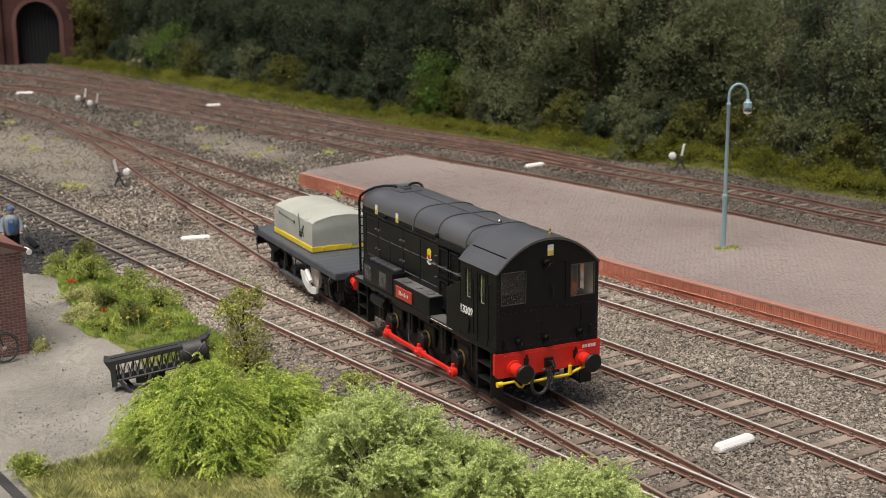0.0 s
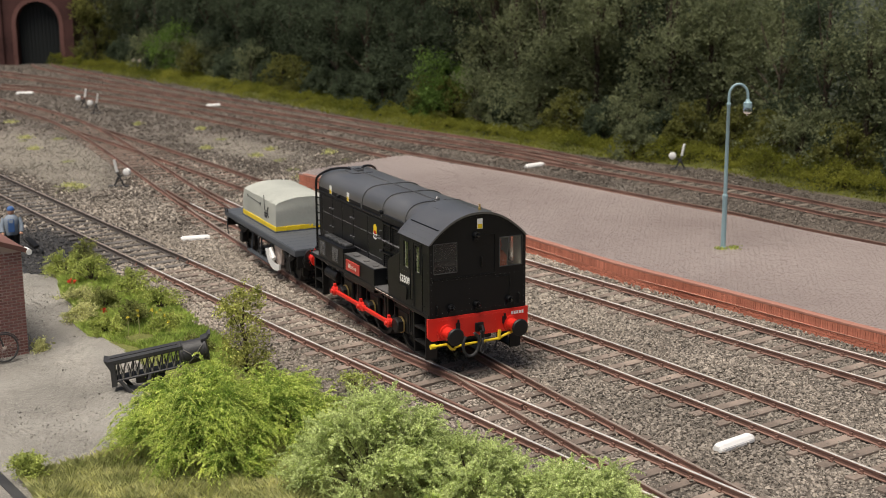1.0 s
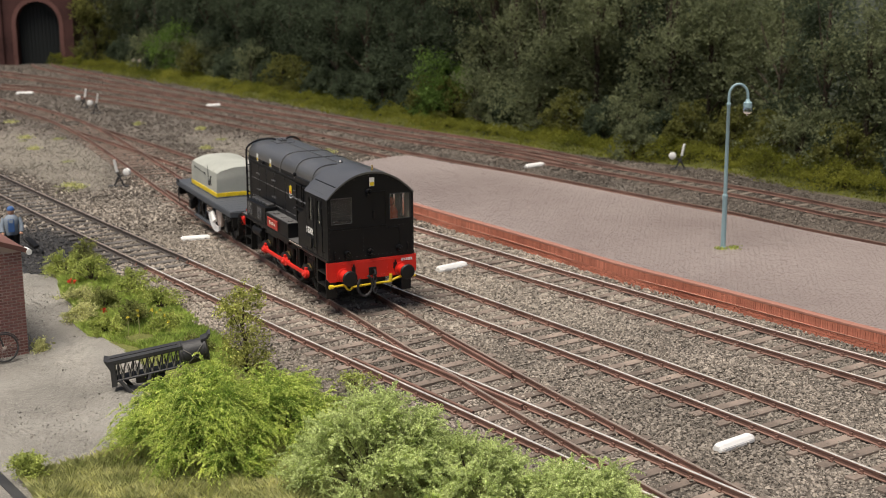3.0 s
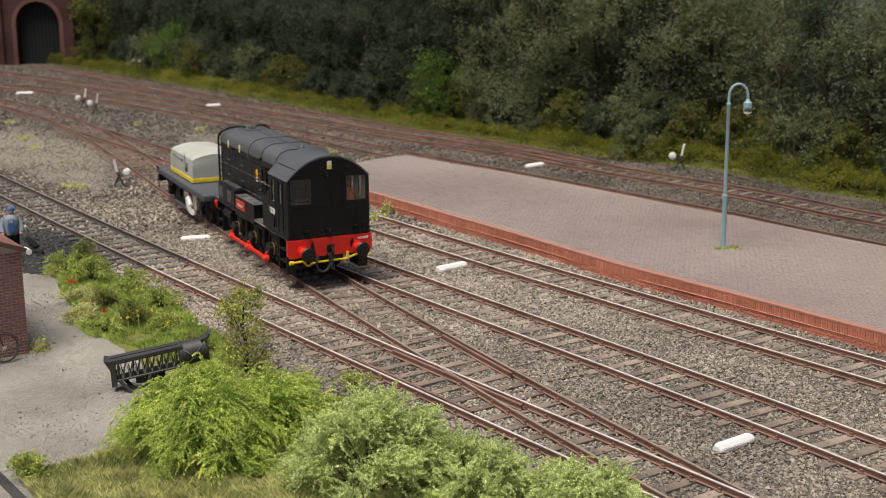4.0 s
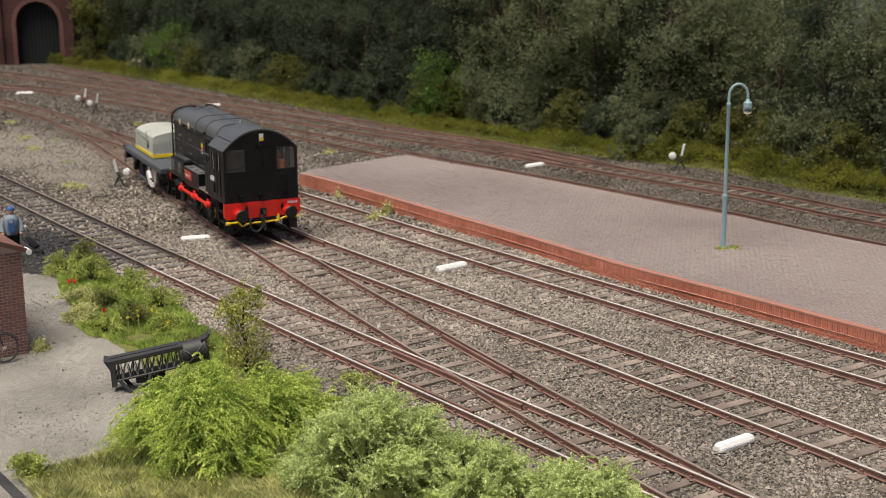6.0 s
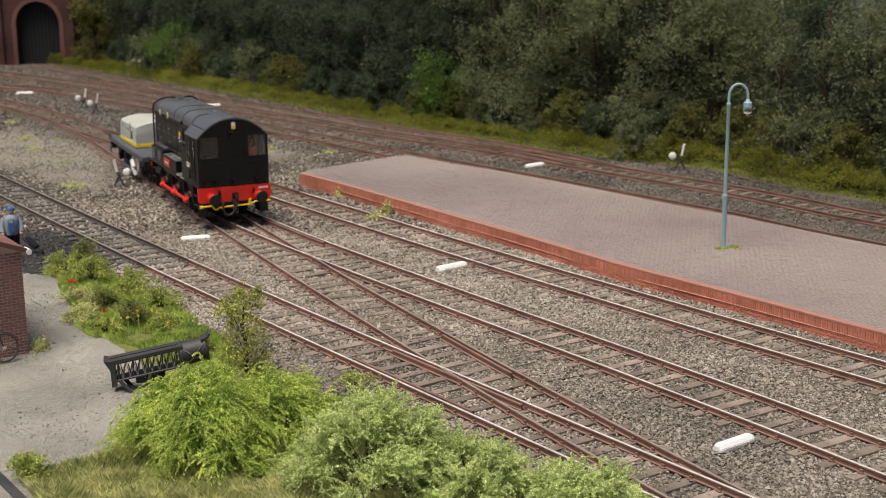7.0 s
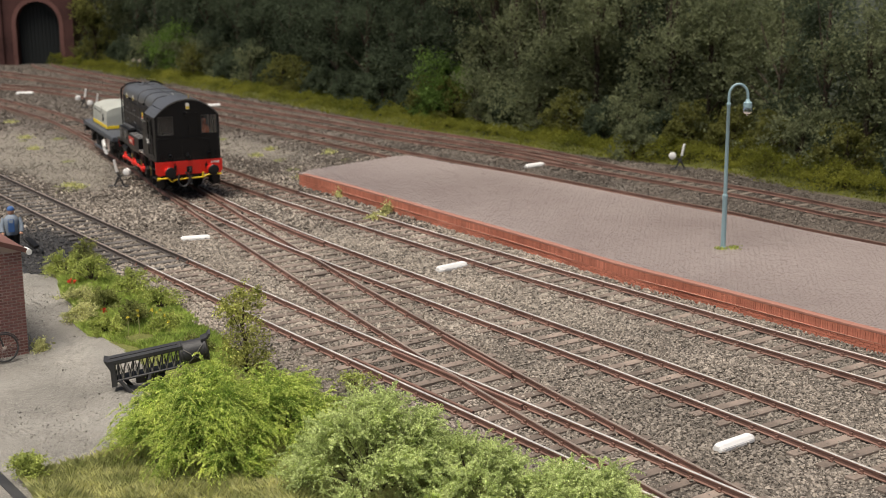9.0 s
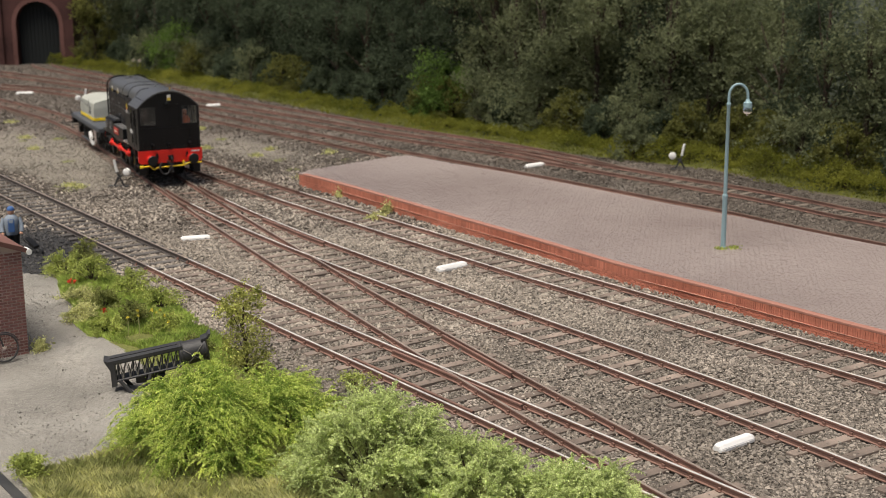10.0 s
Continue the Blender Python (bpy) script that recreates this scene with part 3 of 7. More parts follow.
def build_stones():
    # near ballast, dense
    def field(y0, y1, per, lo, hi):
        n0 = int((y1 - y0) * 550 * y1 / 750 * per)
        y = RNG.uniform(y0, y1, n0)
        half = y * 0.338 + 12
        x = RNG.uniform(-1, 1, n0) * 275 * y1 / 750
        k = (np.abs(x) < half) & on_plan(x, y) & (x < np.interp(y, VERGE[:, 1], VERGE[:, 0]) + 3)
        x, y = x[k], y[k]
        s = RNG.uniform(lo, hi, len(x)) * RNG.choice([0.7, 1.0, 1.0, 1.25], len(x))
        sl = sleeper_height(x, y)
        k = ~sl | (RNG.random(len(x)) < 0.05)
        x, y, s, sl = x[k], y[k], s[k], sl[k]
        z = np.where(sl, 1.0, RNG.uniform(0.0, 0.55, len(x))) + heaped(x, y)
        return x, y, z, s

    def spread(f, material):
        x, y, z, s = f
        # behind the platform the darker stone colour stands in for dimmer light
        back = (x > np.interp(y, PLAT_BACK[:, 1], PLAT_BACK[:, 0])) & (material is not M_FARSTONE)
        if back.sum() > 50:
            stones("ballast", x[back], y[back], z[back], s[back], M_FARSTONE, "brown ballast stones behind the platform, darkened for the dimmer light there")
        x, y, z, s = x[~back], y[~back], z[~back], s[~back]
        on_sand = sandy(x, y) + RNG.normal(size=len(x)) * 0.12 > 0.3
        stones("ballast", x[~on_sand], y[~on_sand], z[~on_sand], s[~on_sand], material, "loose grey and brown ballast stones between the sleepers")
        if on_sand.sum() > 50:
            x, y, z, s = x[on_sand], y[on_sand], z[on_sand], s[on_sand]
            stones("sandy_gravel", x, y, z - 0.15, s * 0.7, M_SANDSTONE, "small sandy stones on the pale dirt between the tracks")
    spread(field(312, 500, 2.1, 0.62, 1.2), M_STONE)
    spread(field(470, 640, 1.5, 0.7, 1.35), M_MIDSTONE)
    spread(field(630, 720, 0.5, 0.9, 1.6), M_MIDSTONE)
    spread(field(700, 790, 0.22, 0.9, 1.6), M_MIDSTONE)
    spread(field(770, 870, 0.09, 1.0, 1.6), M_MIDSTONE)
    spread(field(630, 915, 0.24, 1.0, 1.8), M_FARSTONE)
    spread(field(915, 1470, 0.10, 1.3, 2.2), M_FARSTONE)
    n = 9000
    x, y = RNG.uniform(-260, -100, n), RNG.uniform(547, 712, n)
    r = np.hypot(((x + 185) * -0.547 + (y - 598) * 0.837) / 80, ((x + 185) * 0.837 + (y - 598) * 0.547) / 38)
    k = (r < 0.95) & ~inside(YARD, x, y) & ~inside(BANK, x, y) & (np.abs(x) < y * 0.35 + 12)
    x, y = x[k], y[k]
    k = ~sleeper_height(x, y)
    x, y = x[k], y[k]
    stones("sooty_ballast", x, y, RNG.uniform(0.0, 0.5, len(x)), RNG.uniform(0.8, 1.6, len(x)), M_COAL, "sooty dark ballast stones beside the near track")
    n = 30000
    x, y = RNG.uniform(-240, -60, n), RNG.uniform(317, 620, n)
    k = inside(YARD, x, y) & (np.abs(x) < y * 0.338 + 12)
    x, y = x[k], y[k]
    stones("yard_grit", x, y, np.full(len(x), 0.42), RNG.choice([0.25, 0.35, 0.5, 0.8], len(x), p=[.55, .33, .11, .01]), M_GRIT, "fine loose grit scattered over the gravel yard")


# ---- platform
PT = RT + 5.5


def build_platform():
    th = thing("platform", place(0, 0, 0), "long brick platform with weathered pinkish paving", "platform", kind="structure")
    bm = nb()
    poly = [tuple(p) for p in PLAT_FRONT[::3]] + [tuple(PLAT_FRONT[-1])] + [tuple(PLAT_BACK[-1])] + [tuple(p) for p in PLAT_BACK[::-1][::3]]
    prism(bm, [(a, b) for a, b in poly], "xy", -1.0, PT - 0.6)
    part("core", bm, M_MORTAR, th, "brick platform walls")
    bm = nb()
    prism(bm, poly, "xy", PT - 0.55, PT)
    part("paving", bm, M_PAVING, th, "pinkish-brown paving in small blocks")
    # edge of pale stone along the front
    d, n = normals2(PLAT_FRONT)
    side = n if (n[0] @ np.array([-1, -0.7])) > 0 else -n
    for i in range(0, len(PLAT_FRONT) - 4, 4):
        p, q = PLAT_FRONT[i], PLAT_FRONT[i + 4]
        dd = (q - p) / np.linalg.norm(q - p)
        bm = nb()
        L = float(np.linalg.norm(q - p))
        box(bm, 0.03, L - 0.03, -0.35, 2.6, -0.75, 0.14, 0.12)
        ob = part("edge_stone", bm, M_EDGE, th)
        inward = -side[i]
        ang = math.degrees(math.atan2(dd[1], dd[0]))
        flip = 1 if (Vector((-dd[1], dd[0])).dot(Vector(inward)) > 0) else -1
        m = place(p[0], p[1], PT, ang)
        if flip < 0:
            m = place(q[0], q[1], PT, ang + 180)
        ob.matrix_basis = m
    for i in range(0, len(PLAT_FRONT) - 12, 12):
        # string course between the upright and the flat bricks
        p, q = PLAT_FRONT[i], PLAT_FRONT[i + 12]
        bm = nb()
        L = float(np.linalg.norm(q - p))
        box(bm, 0.0, L, -0.55, 0.55, -0.16, 0.12, 0.04)
        ob = part("string_course", bm, M_LEDGE, th)
        ob.matrix_basis = place(p[0], p[1], PT - 3.95, math.degrees(math.atan2(q[1] - p[1], q[0] - p[0])))
    return th, side


def brick_mesh(name, w, h, d, material):
    bm = nb()
    box(bm, -w / 2, w / 2, -d / 2, d / 2, -h / 2, h / 2)
    for v in bm.verts:
        v.co *= MM
    me = bpy.data.meshes.new(name)
    bm.to_mesh(me)
    bm.free()
    me.materials.append(material)
    return me


def build_platform_bricks(th, side):
    """Soldier course under the edge, stretcher courses below; the nearest as pieces, the rest joined."""
    s = np.concatenate([[0], np.cumsum(np.linalg.norm(np.diff(PLAT_FRONT, axis=0), axis=1))])
    d, _ = normals2(PLAT_FRONT)
    soldier = brick_mesh("brick", 0.85, 3.0, 0.5, M_BRICK)
    stretch = brick_mesh("brick", 2.75, 0.85, 0.5, M_BRICK)
    V, F, count = [], [], 0
    cube = np.array([[a, b, c] for a in (-1, 1) for b in (-1, 1) for c in (-1, 1)], float) / 2
    f = np.array([[0, 1, 3, 2], [4, 6, 7, 5], [0, 4, 5, 1], [2, 3, 7, 6], [0, 2, 6, 4], [1, 5, 7, 3]])
    rows = [(PT - 2.35, 1.02, soldier, (0.85, 0.5, 3.0), 0)] + [(PT - 4.4 - k * 1.02, 2.95, stretch, (2.75, 0.5, 0.85), k % 2 * 1.47) for k in range(5)]
    rnd = random.Random(3)
    for z, pitch, me, dim, shift in rows:
        u = 40.0 + shift
        while u < s[-1] - 1:
            c = np.array([np.interp(u, s, PLAT_FRONT[:, 0]), np.interp(u, s, PLAT_FRONT[:, 1])])
            k = min(len(d) - 1, int(np.searchsorted(s, u)))
            ang = math.atan2(d[k][1], d[k][0])
            out = side[k] * (0.12 + rnd.uniform(-0.04, 0.04))
            p = c + out
            near = 432 < c[1] < 480
            if near and count < 300:
                child("brick", me, th, place(p[0], p[1], z, math.degrees(ang)))
                count += 1
            else:
                v = cube * np.array(dim)
                ca, sa = math.cos(ang), math.sin(ang)
                v = np.stack([v[:, 0] * ca - v[:, 1] * sa + p[0], v[:, 0] * sa + v[:, 1] * ca + p[1], v[:, 2] + z], 1)
                F.append(f + 8 * len(V))
                V.append(v)
            u += pitch
    ob = raw("brickwork", np.concatenate(V), np.concatenate(F), M_BRICKWORK, th)
    tagged(ob, kind="stuff")


def paving_material():
    m = mat("platform_paving", (0.315, 0.252, 0.232), 0.62, 0, 0.22, 0.012, 0.4, 0.0, tint=(0.37, 0.31, 0.288))
    nt = m.node_tree
    b = nt.nodes["Principled BSDF"]
    src = b.inputs["Base Color"].links[0].from_socket
    co = nt.nodes.new("ShaderNodeTexCoord")
    mp = nt.nodes.new("ShaderNodeMapping")
    mp.inputs["Scale"].default_value = (1000, 1000, 1000)
    mp.inputs["Rotation"].default_value = (0, 0, radians(-56))
    br = nt.nodes.new("ShaderNodeTexBrick")
    br.inputs["Scale"].default_value = 1.0
    br.inputs["Brick Width"].default_value = 2.6
    br.inputs["Row Height"].default_value = 1.3
    br.inputs["Mortar Size"].default_value = 0.16
    br.inputs["Color1"].default_value = (1, 1, 1, 1)
    br.inputs["Color2"].default_value = (0.8, 0.8, 0.8, 1)
    br.inputs["Mortar"].default_value = (0.7, 0.66, 0.66, 1)
    mx = nt.nodes.new("ShaderNodeMix")
    mx.data_type, mx.blend_type = "RGBA", "MULTIPLY"
    mx.inputs[0].default_value = 0.8
    bp = nt.nodes.new("ShaderNodeBump")
    bp.inputs["Strength"].default_value = 0.6
    bp.inputs["Distance"].default_value = 0.0003
    nt.links.new(co.outputs["Object"], mp.inputs[0])
    nt.links.new(mp.outputs[0], br.inputs["Vector"])
    nt.links.new(src, mx.inputs[6])
    nt.links.new(br.outputs["Color"], mx.inputs[7])
    nt.links.new(mx.outputs[2], b.inputs["Base Color"])
    nt.links.new(br.outputs["Fac"], bp.inputs["Height"])
    bp.invert = True
    nt.links.new(bp.outputs[0], b.inputs["Normal"])
    return m


M_PAVING = paving_material()
M_PAVER = mat("paver", (0.246, 0.192, 0.176), 0.42, 0, 0.22, 0.008, 0.05, 0.03, tint=(0.288, 0.244, 0.226), island=0.045, spec=0.55)


def build_pavers(th):
    """Small paving blocks in running bond, each a little out of level."""
    rng = np.random.default_rng(17)
    ang = math.atan2(-0.83, 0.60)
    ca, sa = math.cos(ang), math.sin(ang)
    u0 = np.arange(-420, 420, 2.75)
    v0 = np.arange(-420, 520, 1.45)
    U, Vv = np.meshgrid(u0, v0)
    U = U + (np.arange(len(v0)) % 2 * 1.37)[:, None]
    u, w = U.ravel(), Vv.ravel()
    ox, oy = 80.0, 600.0
    x, y = ox + u * ca - w * sa, oy + u * sa + w * ca
    pf = np.interp(y, PLAT_FRONT[:, 1], PLAT_FRONT[:, 0])
    pb = np.interp(y, PLAT_BACK[:, 1], PLAT_BACK[:, 0])
    end = (y - 753.5) < (x + 81) * 0.98
    k = (x > pf + 3.6) & (x < pb - 1.5) & (y > 402) & end & (y < 806) & (np.abs(x) < y * 0.35 + 8)
    x, y = x[k], y[k]
    one = brick_mesh("paver", 2.58, 0.5, 1.30, M_PAVER)
    near = np.argsort(y + 0.4 * np.abs(x - 150))[:300]
    deg = math.degrees(ang)
    mask = np.ones(len(x), bool)
    mask[near] = False
    for i in near:
        child("paver", one, th, place(x[i], y[i], PT - 0.16, deg, rng.normal() * 0.7, rng.normal() * 0.7))
    x, y = x[mask], y[mask]
    n = len(x)
    base = np.array([[-1.29, -0.65], [1.29, -0.65], [1.29, 0.65], [-1.29, 0.65]])
    tx, ty = rng.normal(size=n) * 0.014, rng.normal(size=n) * 0.014
    lift = PT + 0.05 + rng.normal(size=n) * 0.02
    top = np.stack([np.stack([x + bx * ca - by * sa, y + bx * sa + by * ca, lift + bx * tx + by * ty], 1) for bx, by in base], 1)
    low = top.copy()
    low[:, :, 2] = PT - 0.05
    V = np.concatenate([top, low], 1).reshape(-1, 3)
    f = np.array([[0, 1, 2, 3], [0, 4, 5, 1], [1, 5, 6, 2], [2, 6, 7, 3], [3, 7, 4, 0]])
    F = (f[None] + (np.arange(n) * 8)[:, None, None]).reshape(-1, 4)
    tagged(raw("paver_field", V, F, M_PAVER, th), kind="stuff")


# ---- woodland backdrop far behind
def build_backdrop():
    pts = spline([(768.9, 563.1), (483.8, 777.6), (372.1, 917), (240.8, 1083.5), (100, 1267.6), (-30.1, 1450.8), (-220, 1633.3), (-600, 1744.6), (-1100, 1744.6)], 20)
    V = np.concatenate([np.column_stack([pts, np.full(len(pts), z)]) for z in (-1.0, 260.0)])
    m = len(pts)
    i = np.arange(m - 1)
    ob = raw("backdrop", V, np.stack([i, i + 1, i + 1 + m, i + m], 1), M_WOODS)
    tagged(ob, "painted backdrop of dark distant woods", "backdrop", kind="structure")


def build_yard():
    xs, ys = np.arange(-260, -58, 1.0), np.arange(308, 674, 1.3)
    X, Y = np.meshgrid(xs, ys)
    x, y = X.ravel(), Y.ravel()

    def relief(a, b):
        h = 0.55 * noise.noise((a * 0.035, b * 0.022, 2)) + 0.22 * noise.noise((a * 0.13, b * 0.08, 4))
        c = abs(noise.noise((a * 0.03 + 0.35 * noise.noise((a * 0.12, b * 0.12, 6)), b * 0.045, 8)))
        st = noise.noise((a * 0.05, b * 0.03, 21)) + 0.25 * noise.noise((a * 0.3, b * 0.2, 22))
        h += 0.55 * min(1.0, max(0.0, (st - 0.05) / 0.05)) - 0.4 * min(1.0, max(0.0, (-0.28 - st) / 0.06))
        return h - 0.8 * max(0.0, 1 - c / 0.03) * (noise.noise((a * 0.02, b * 0.02, 11)) > -0.05) + 0.16 * noise.noise((a * 0.6, b * 0.6, 1))
    z = np.array([relief(a, b) for a, b in zip(x, y)]) + 0.35
    nx = len(xs)
    i = (np.arange(len(ys) - 1)[:, None] * nx + np.arange(nx - 1)[None, :]).ravel()
    i = i[inside(YARD, x[i] + 0.5, y[i] + 0.6)]
    ob = raw("yard", np.stack([x, y, z], 1), np.stack([i, i + 1, i + nx + 1, i + nx], 1), M_YARD, smooth_it=True)
    tagged(ob, "pale compacted gravel yard", "yard", kind="structure")
    bm = nb()
    prism(bm, [(-150, 233.1), (-45, 233.1), (-108.7, 324.3), (-118.9, 338.9), (-141.7, 371.5), (-200, 371.5)], "xy", -0.2, 0.75)
    ob = part("road", bm, M_ROAD)
    tagged(ob, "dark asphalt road edge in the corner of the yard", "road", kind="structure")
    bm = nb()
    prism(bm, [(-45, 233.1), (-42.8, 233.1), (-106.5, 325.8), (-116.7, 340.4), (-139.5, 373), (-141.7, 371.5), (-118.9, 338.9), (-108.7, 324.3)], "xy", -0.2, 1.5)
    ob = part("kerb", bm, M_IRON)
    tagged(ob, "black kerb along the road edge", "kerb", kind="structure")


build_ground()
build_backdrop()
build_yard()
build_tracks()
PLATFORM, PLAT_SIDE = build_platform()


# ---- the shunting locomotive; x forward to the cab end, z up from the rail top
def arch(y, half=17.0, eave=42.0, rise=8.5, p=2.15):
    return eave + rise * (1 - abs(y / half) ** p)


def hood_top(y):
    u = min(1.0, abs(y) / 11.7)
    return 43.4 + 6.1 * (1 - u ** 4.2) ** 0.5


def rivets(bm, pts, axis, r=0.16):
    for p in pts:
        o = Vector(p)
        a = Vector(axis)
        lathe(bm, [(0, r), (r * 0.6, r * 0.7), (r * 0.8, 0.02)], o, a, 6)


def shape_text(name, body, size, m, material, parent):
    cu = bpy.data.curves.new(name, "FONT")
    cu.body = body
    cu.size = size * MM
    cu.align_x, cu.align_y = "CENTER", "CENTER"
    cu.extrude = 0.00004
    cu.offset = 0.00009
    ob = bpy.data.objects.new(name, cu)
    scene.collection.objects.link(ob)
    dg = bpy.context.evaluated_depsgraph_get()
    me = bpy.data.meshes.new_from_object(ob.evaluated_get(dg))
    bpy.data.objects.remove(ob)
    me.materials.clear()
    me.materials.append(material)
    o = new(name, me)
    o.parent = parent
    o.matrix_basis = m
    return o


def face_minus_y(x, y, z):
    """Pose for flat marks on a side that faces -y."""
    return place(x, y, z) @ pose(0, 0, 0, 90, 0, 0)


def window(parent, plane, u0, u1, z0, z1, at, out, name="window", bar=0.45, frame_mat=None):
    """A frame with a pane: plane 'x' lies across the vehicle, 'y' along its side."""
    bm = nb()
    def bx(a0, a1, b0, b1):
        if plane == "x":
            box(bm, min(at, at + out), max(at, at + out), a0, a1, b0, b1, 0.08)
        else:
            box(bm, a0, a1, min(at, at + out), max(at, at + out), b0, b1, 0.08)
    bx(u0 - bar / 2, u0 + bar / 2, z0, z1)
    bx(u1 - bar / 2, u1 + bar / 2, z0, z1)
    bx(u0, u1, z0 - bar / 2, z0 + bar / 2)
    bx(u0, u1, z1 - bar / 2, z1 + bar / 2)
    w = part(name, bm, frame_mat or M_BLACK, parent)
    bm = nb()
    q = at - out * 1.2
    if plane == "x":
        box(bm, q - 0.1, q + 0.1, u0, u1, z0, z1)
    else:
        box(bm, u0, u1, q - 0.1, q + 0.1, z0, z1)
    g = part("pane", bm, M_GLASS, w, "clear glazing")
    g.visible_shadow = False
    return w


def wall_with_holes(bm, u0, u1, z0, z1, holes, plane, a, b):
    """A flat wall cut into rectangles round its openings (all holes at one height band or several)."""
    us = sorted({u0, u1, *[h[0] for h in holes], *[h[1] for h in holes]})
    zs = sorted({z0, z1, *[h[2] for h in holes], *[h[3] for h in holes]})
    for i in range(len(us) - 1):
        for j in range(len(zs) - 1):
            cu, cz = (us[i] + us[i + 1]) / 2, (zs[j] + zs[j + 1]) / 2
            if any(h[0] < cu < h[1] and h[2] < cz < h[3] for h in holes):
                continue
            if plane == "x":
                box(bm, a, b, us[i], us[i + 1], zs[j], zs[j + 1])
            else:
                box(bm, us[i], us[i + 1], a, b, zs[j], zs[j + 1])
    bmesh.ops.remove_doubles(bm, verts=bm.verts, dist=0.001)
    return bm


def arch_poly(half, eave, rise, p, z0, n=28):
    ys = [half * math.sin(math.pi / 2 * (k / n)) for k in range(-n, n + 1)]
    return [(y, arch(y, half, eave, rise, p)) for y in ys] + ([(half, z0), (-half, z0)] if z0 < eave - 0.01 else [])


def build_loco():
    lo = thing("shunting_locomotive", place(0, 0, RT), "black diesel shunting locomotive with red buffer beam and coupling rods", "locomotive")
    # cab
    bm = nb()
    wall_with_holes(bm, -17, 17, 18.5, 42.0, [(-15.5, -7.5, 32.6, 42.0), (7.5, 15.6, 32.6, 42.0)], "x", -0.8, 0.0)
    prism(bm, arch_poly(17, 42.0, 8.3, 2.15, 42.0), "yz", -0.8, 0.0)
    part("cab_front", bm, M_BLACK, lo)
    for sg in (-1, 1):
        bm = nb()
        a, b = (-17, -16.3) if sg < 0 else (16.3, 17)
        wall_with_holes(bm, -21.5, -0.8, 19.5, 42.2, [(-18.4, -14.6, 31.5, 40.3), (-10.0, -6.4, 31.5, 40.3)], "y", a, b)
        part("cab_side", bm, M_BLACK, lo)
        window(lo, "y", -18.4, -14.6, 31.5, 40.3, sg * 17, sg * 0.18)
        bm = nb()
        for x in (-11.2, -5.2):
            box(bm, x - 0.15, x + 0.15, min(sg * 17, sg * 17.15), max(sg * 17, sg * 17.15), 19.8, 41)
        box(bm, -11.2, -5.2, min(sg * 17, sg * 17.15), max(sg * 17, sg * 17.15), 40.8, 41.1)
        dr = part("cab_door", bm, M_BLACK, lo)
        window(dr, "y", -10.0, -6.4, 31.5, 40.3, sg * 17, sg * 0.18)
        for x in (-12.4, -3.6):
            bm = nb()
            tube(bm, [(x, sg * 17, 38.5), (x, sg * 17.7, 38.3), (x, sg * 17.7, 22.2), (x, sg * 17, 22)], 0.2, 6)
            part("handrail", bm, M_BLACK, lo)
        bm = nb()
        rivets(bm, [(x, sg * 17, z) for z in (20.5, 30.3, 41.3) for x in np.arange(-20.8, -0.6, 1.5) if not -11.4 < x < -5] + [(x, sg * 17, z) for x in (-20.9, -1.0) for z in np.arange(22, 41, 1.6)], (0, sg, 0), 0.13)
        part("rivets", bm, M_RIVET, lo)
        bm = nb()
        prism(bm, [(-21.6, 21), (-16.2, 21), (-15.8, 24.6), (-16.4, 25.4), (-21.2, 25.4), (-21.8, 24.6)], "xz", sg * 17, sg * 17.35)
        part("inspection_cover", bm, M_BLACK, lo)
    bm = nb()
    box(bm, -21.5, -20.9, -16.4, 16.4, 19.5, 42.2)
    prism(bm, arch_poly(16.9, 42.0, 8.2, 2.15, 42.0), "yz", -21.5, -20.9)
    part("cab_back", bm, M_IRON, lo)
    for a, b in ((-16.3, -16.1), (16.1, 16.3)):
        bm = nb()
        wall_with_holes(bm, -20.9, -0.9, 20.2, 42.0, [(-18.4, -14.6, 31.5, 40.3), (-10.0, -6.4, 31.5, 40.3)], "y", a, b)
        part("cab_lining", bm, M_CREAM, lo)
    bm = nb()
    box(bm, -20.9, -0.8, -16.3, 16.3, 19.5, 20.2)
    box(bm, -20.8, -14, -9, 9, 20.2, 31, 0.4)
    part("cab_floor", bm, M_FRAME, lo)
    # driver figure, a plain doll
    bm = nb()
    lathe(bm, [(0, 2.2), (3, 2.9), (7, 3.0), (8.6, 1.9), (9, 0.9), (9.6, 1.1), (10.6, 1.4), (11.8, 1.1), (12.2, 0.3)], (-6, 10.2, 27.5), (0, 0, 1), 12)
    smooth(part("driver_figure", bm, M_ORANGE, lo, "small plain orange driver figure in the cab"))
    for a, b in ((-15.5, -7.5), (7.5, 15.6)):
        window(lo, "x", a, b, 32.6, 42.0, 0.0, 0.22, frame_mat=M_RIM, bar=0.2)
    # cab roof
    bm = nb()
    outer = arch_poly(17.35, 41.9, 9.0, 2.15, 41.9)
    inner = arch_poly(16.7, 41.9, 8.3, 2.15, 41.9)
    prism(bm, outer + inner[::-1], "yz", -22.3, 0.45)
    smooth(part("cab_roof", bm, M_ROOF, lo, "black curved cab roof, its overhead sheen painted in as grey"))
    bm = nb()
    prism(bm, [(-14, 2), (-14, 8), (-6.5, 8), (-6.5, 2)], "xy", 50.0, 50.35)
    for v in bm.verts:
        v.co.z += arch(v.co.y, 17.35, 41.9, 9.0) - 50.2 - 0.05
    part("roof_hatch", bm, M_ROOF, lo)
    bm = nb()
    lathe(bm, [(0, 0.5), (0.8, 0.5), (0.9, 0.3), (2.0, 0.35)], (-3.2, 2.2, 50.6), (0, 0, 1), 10)
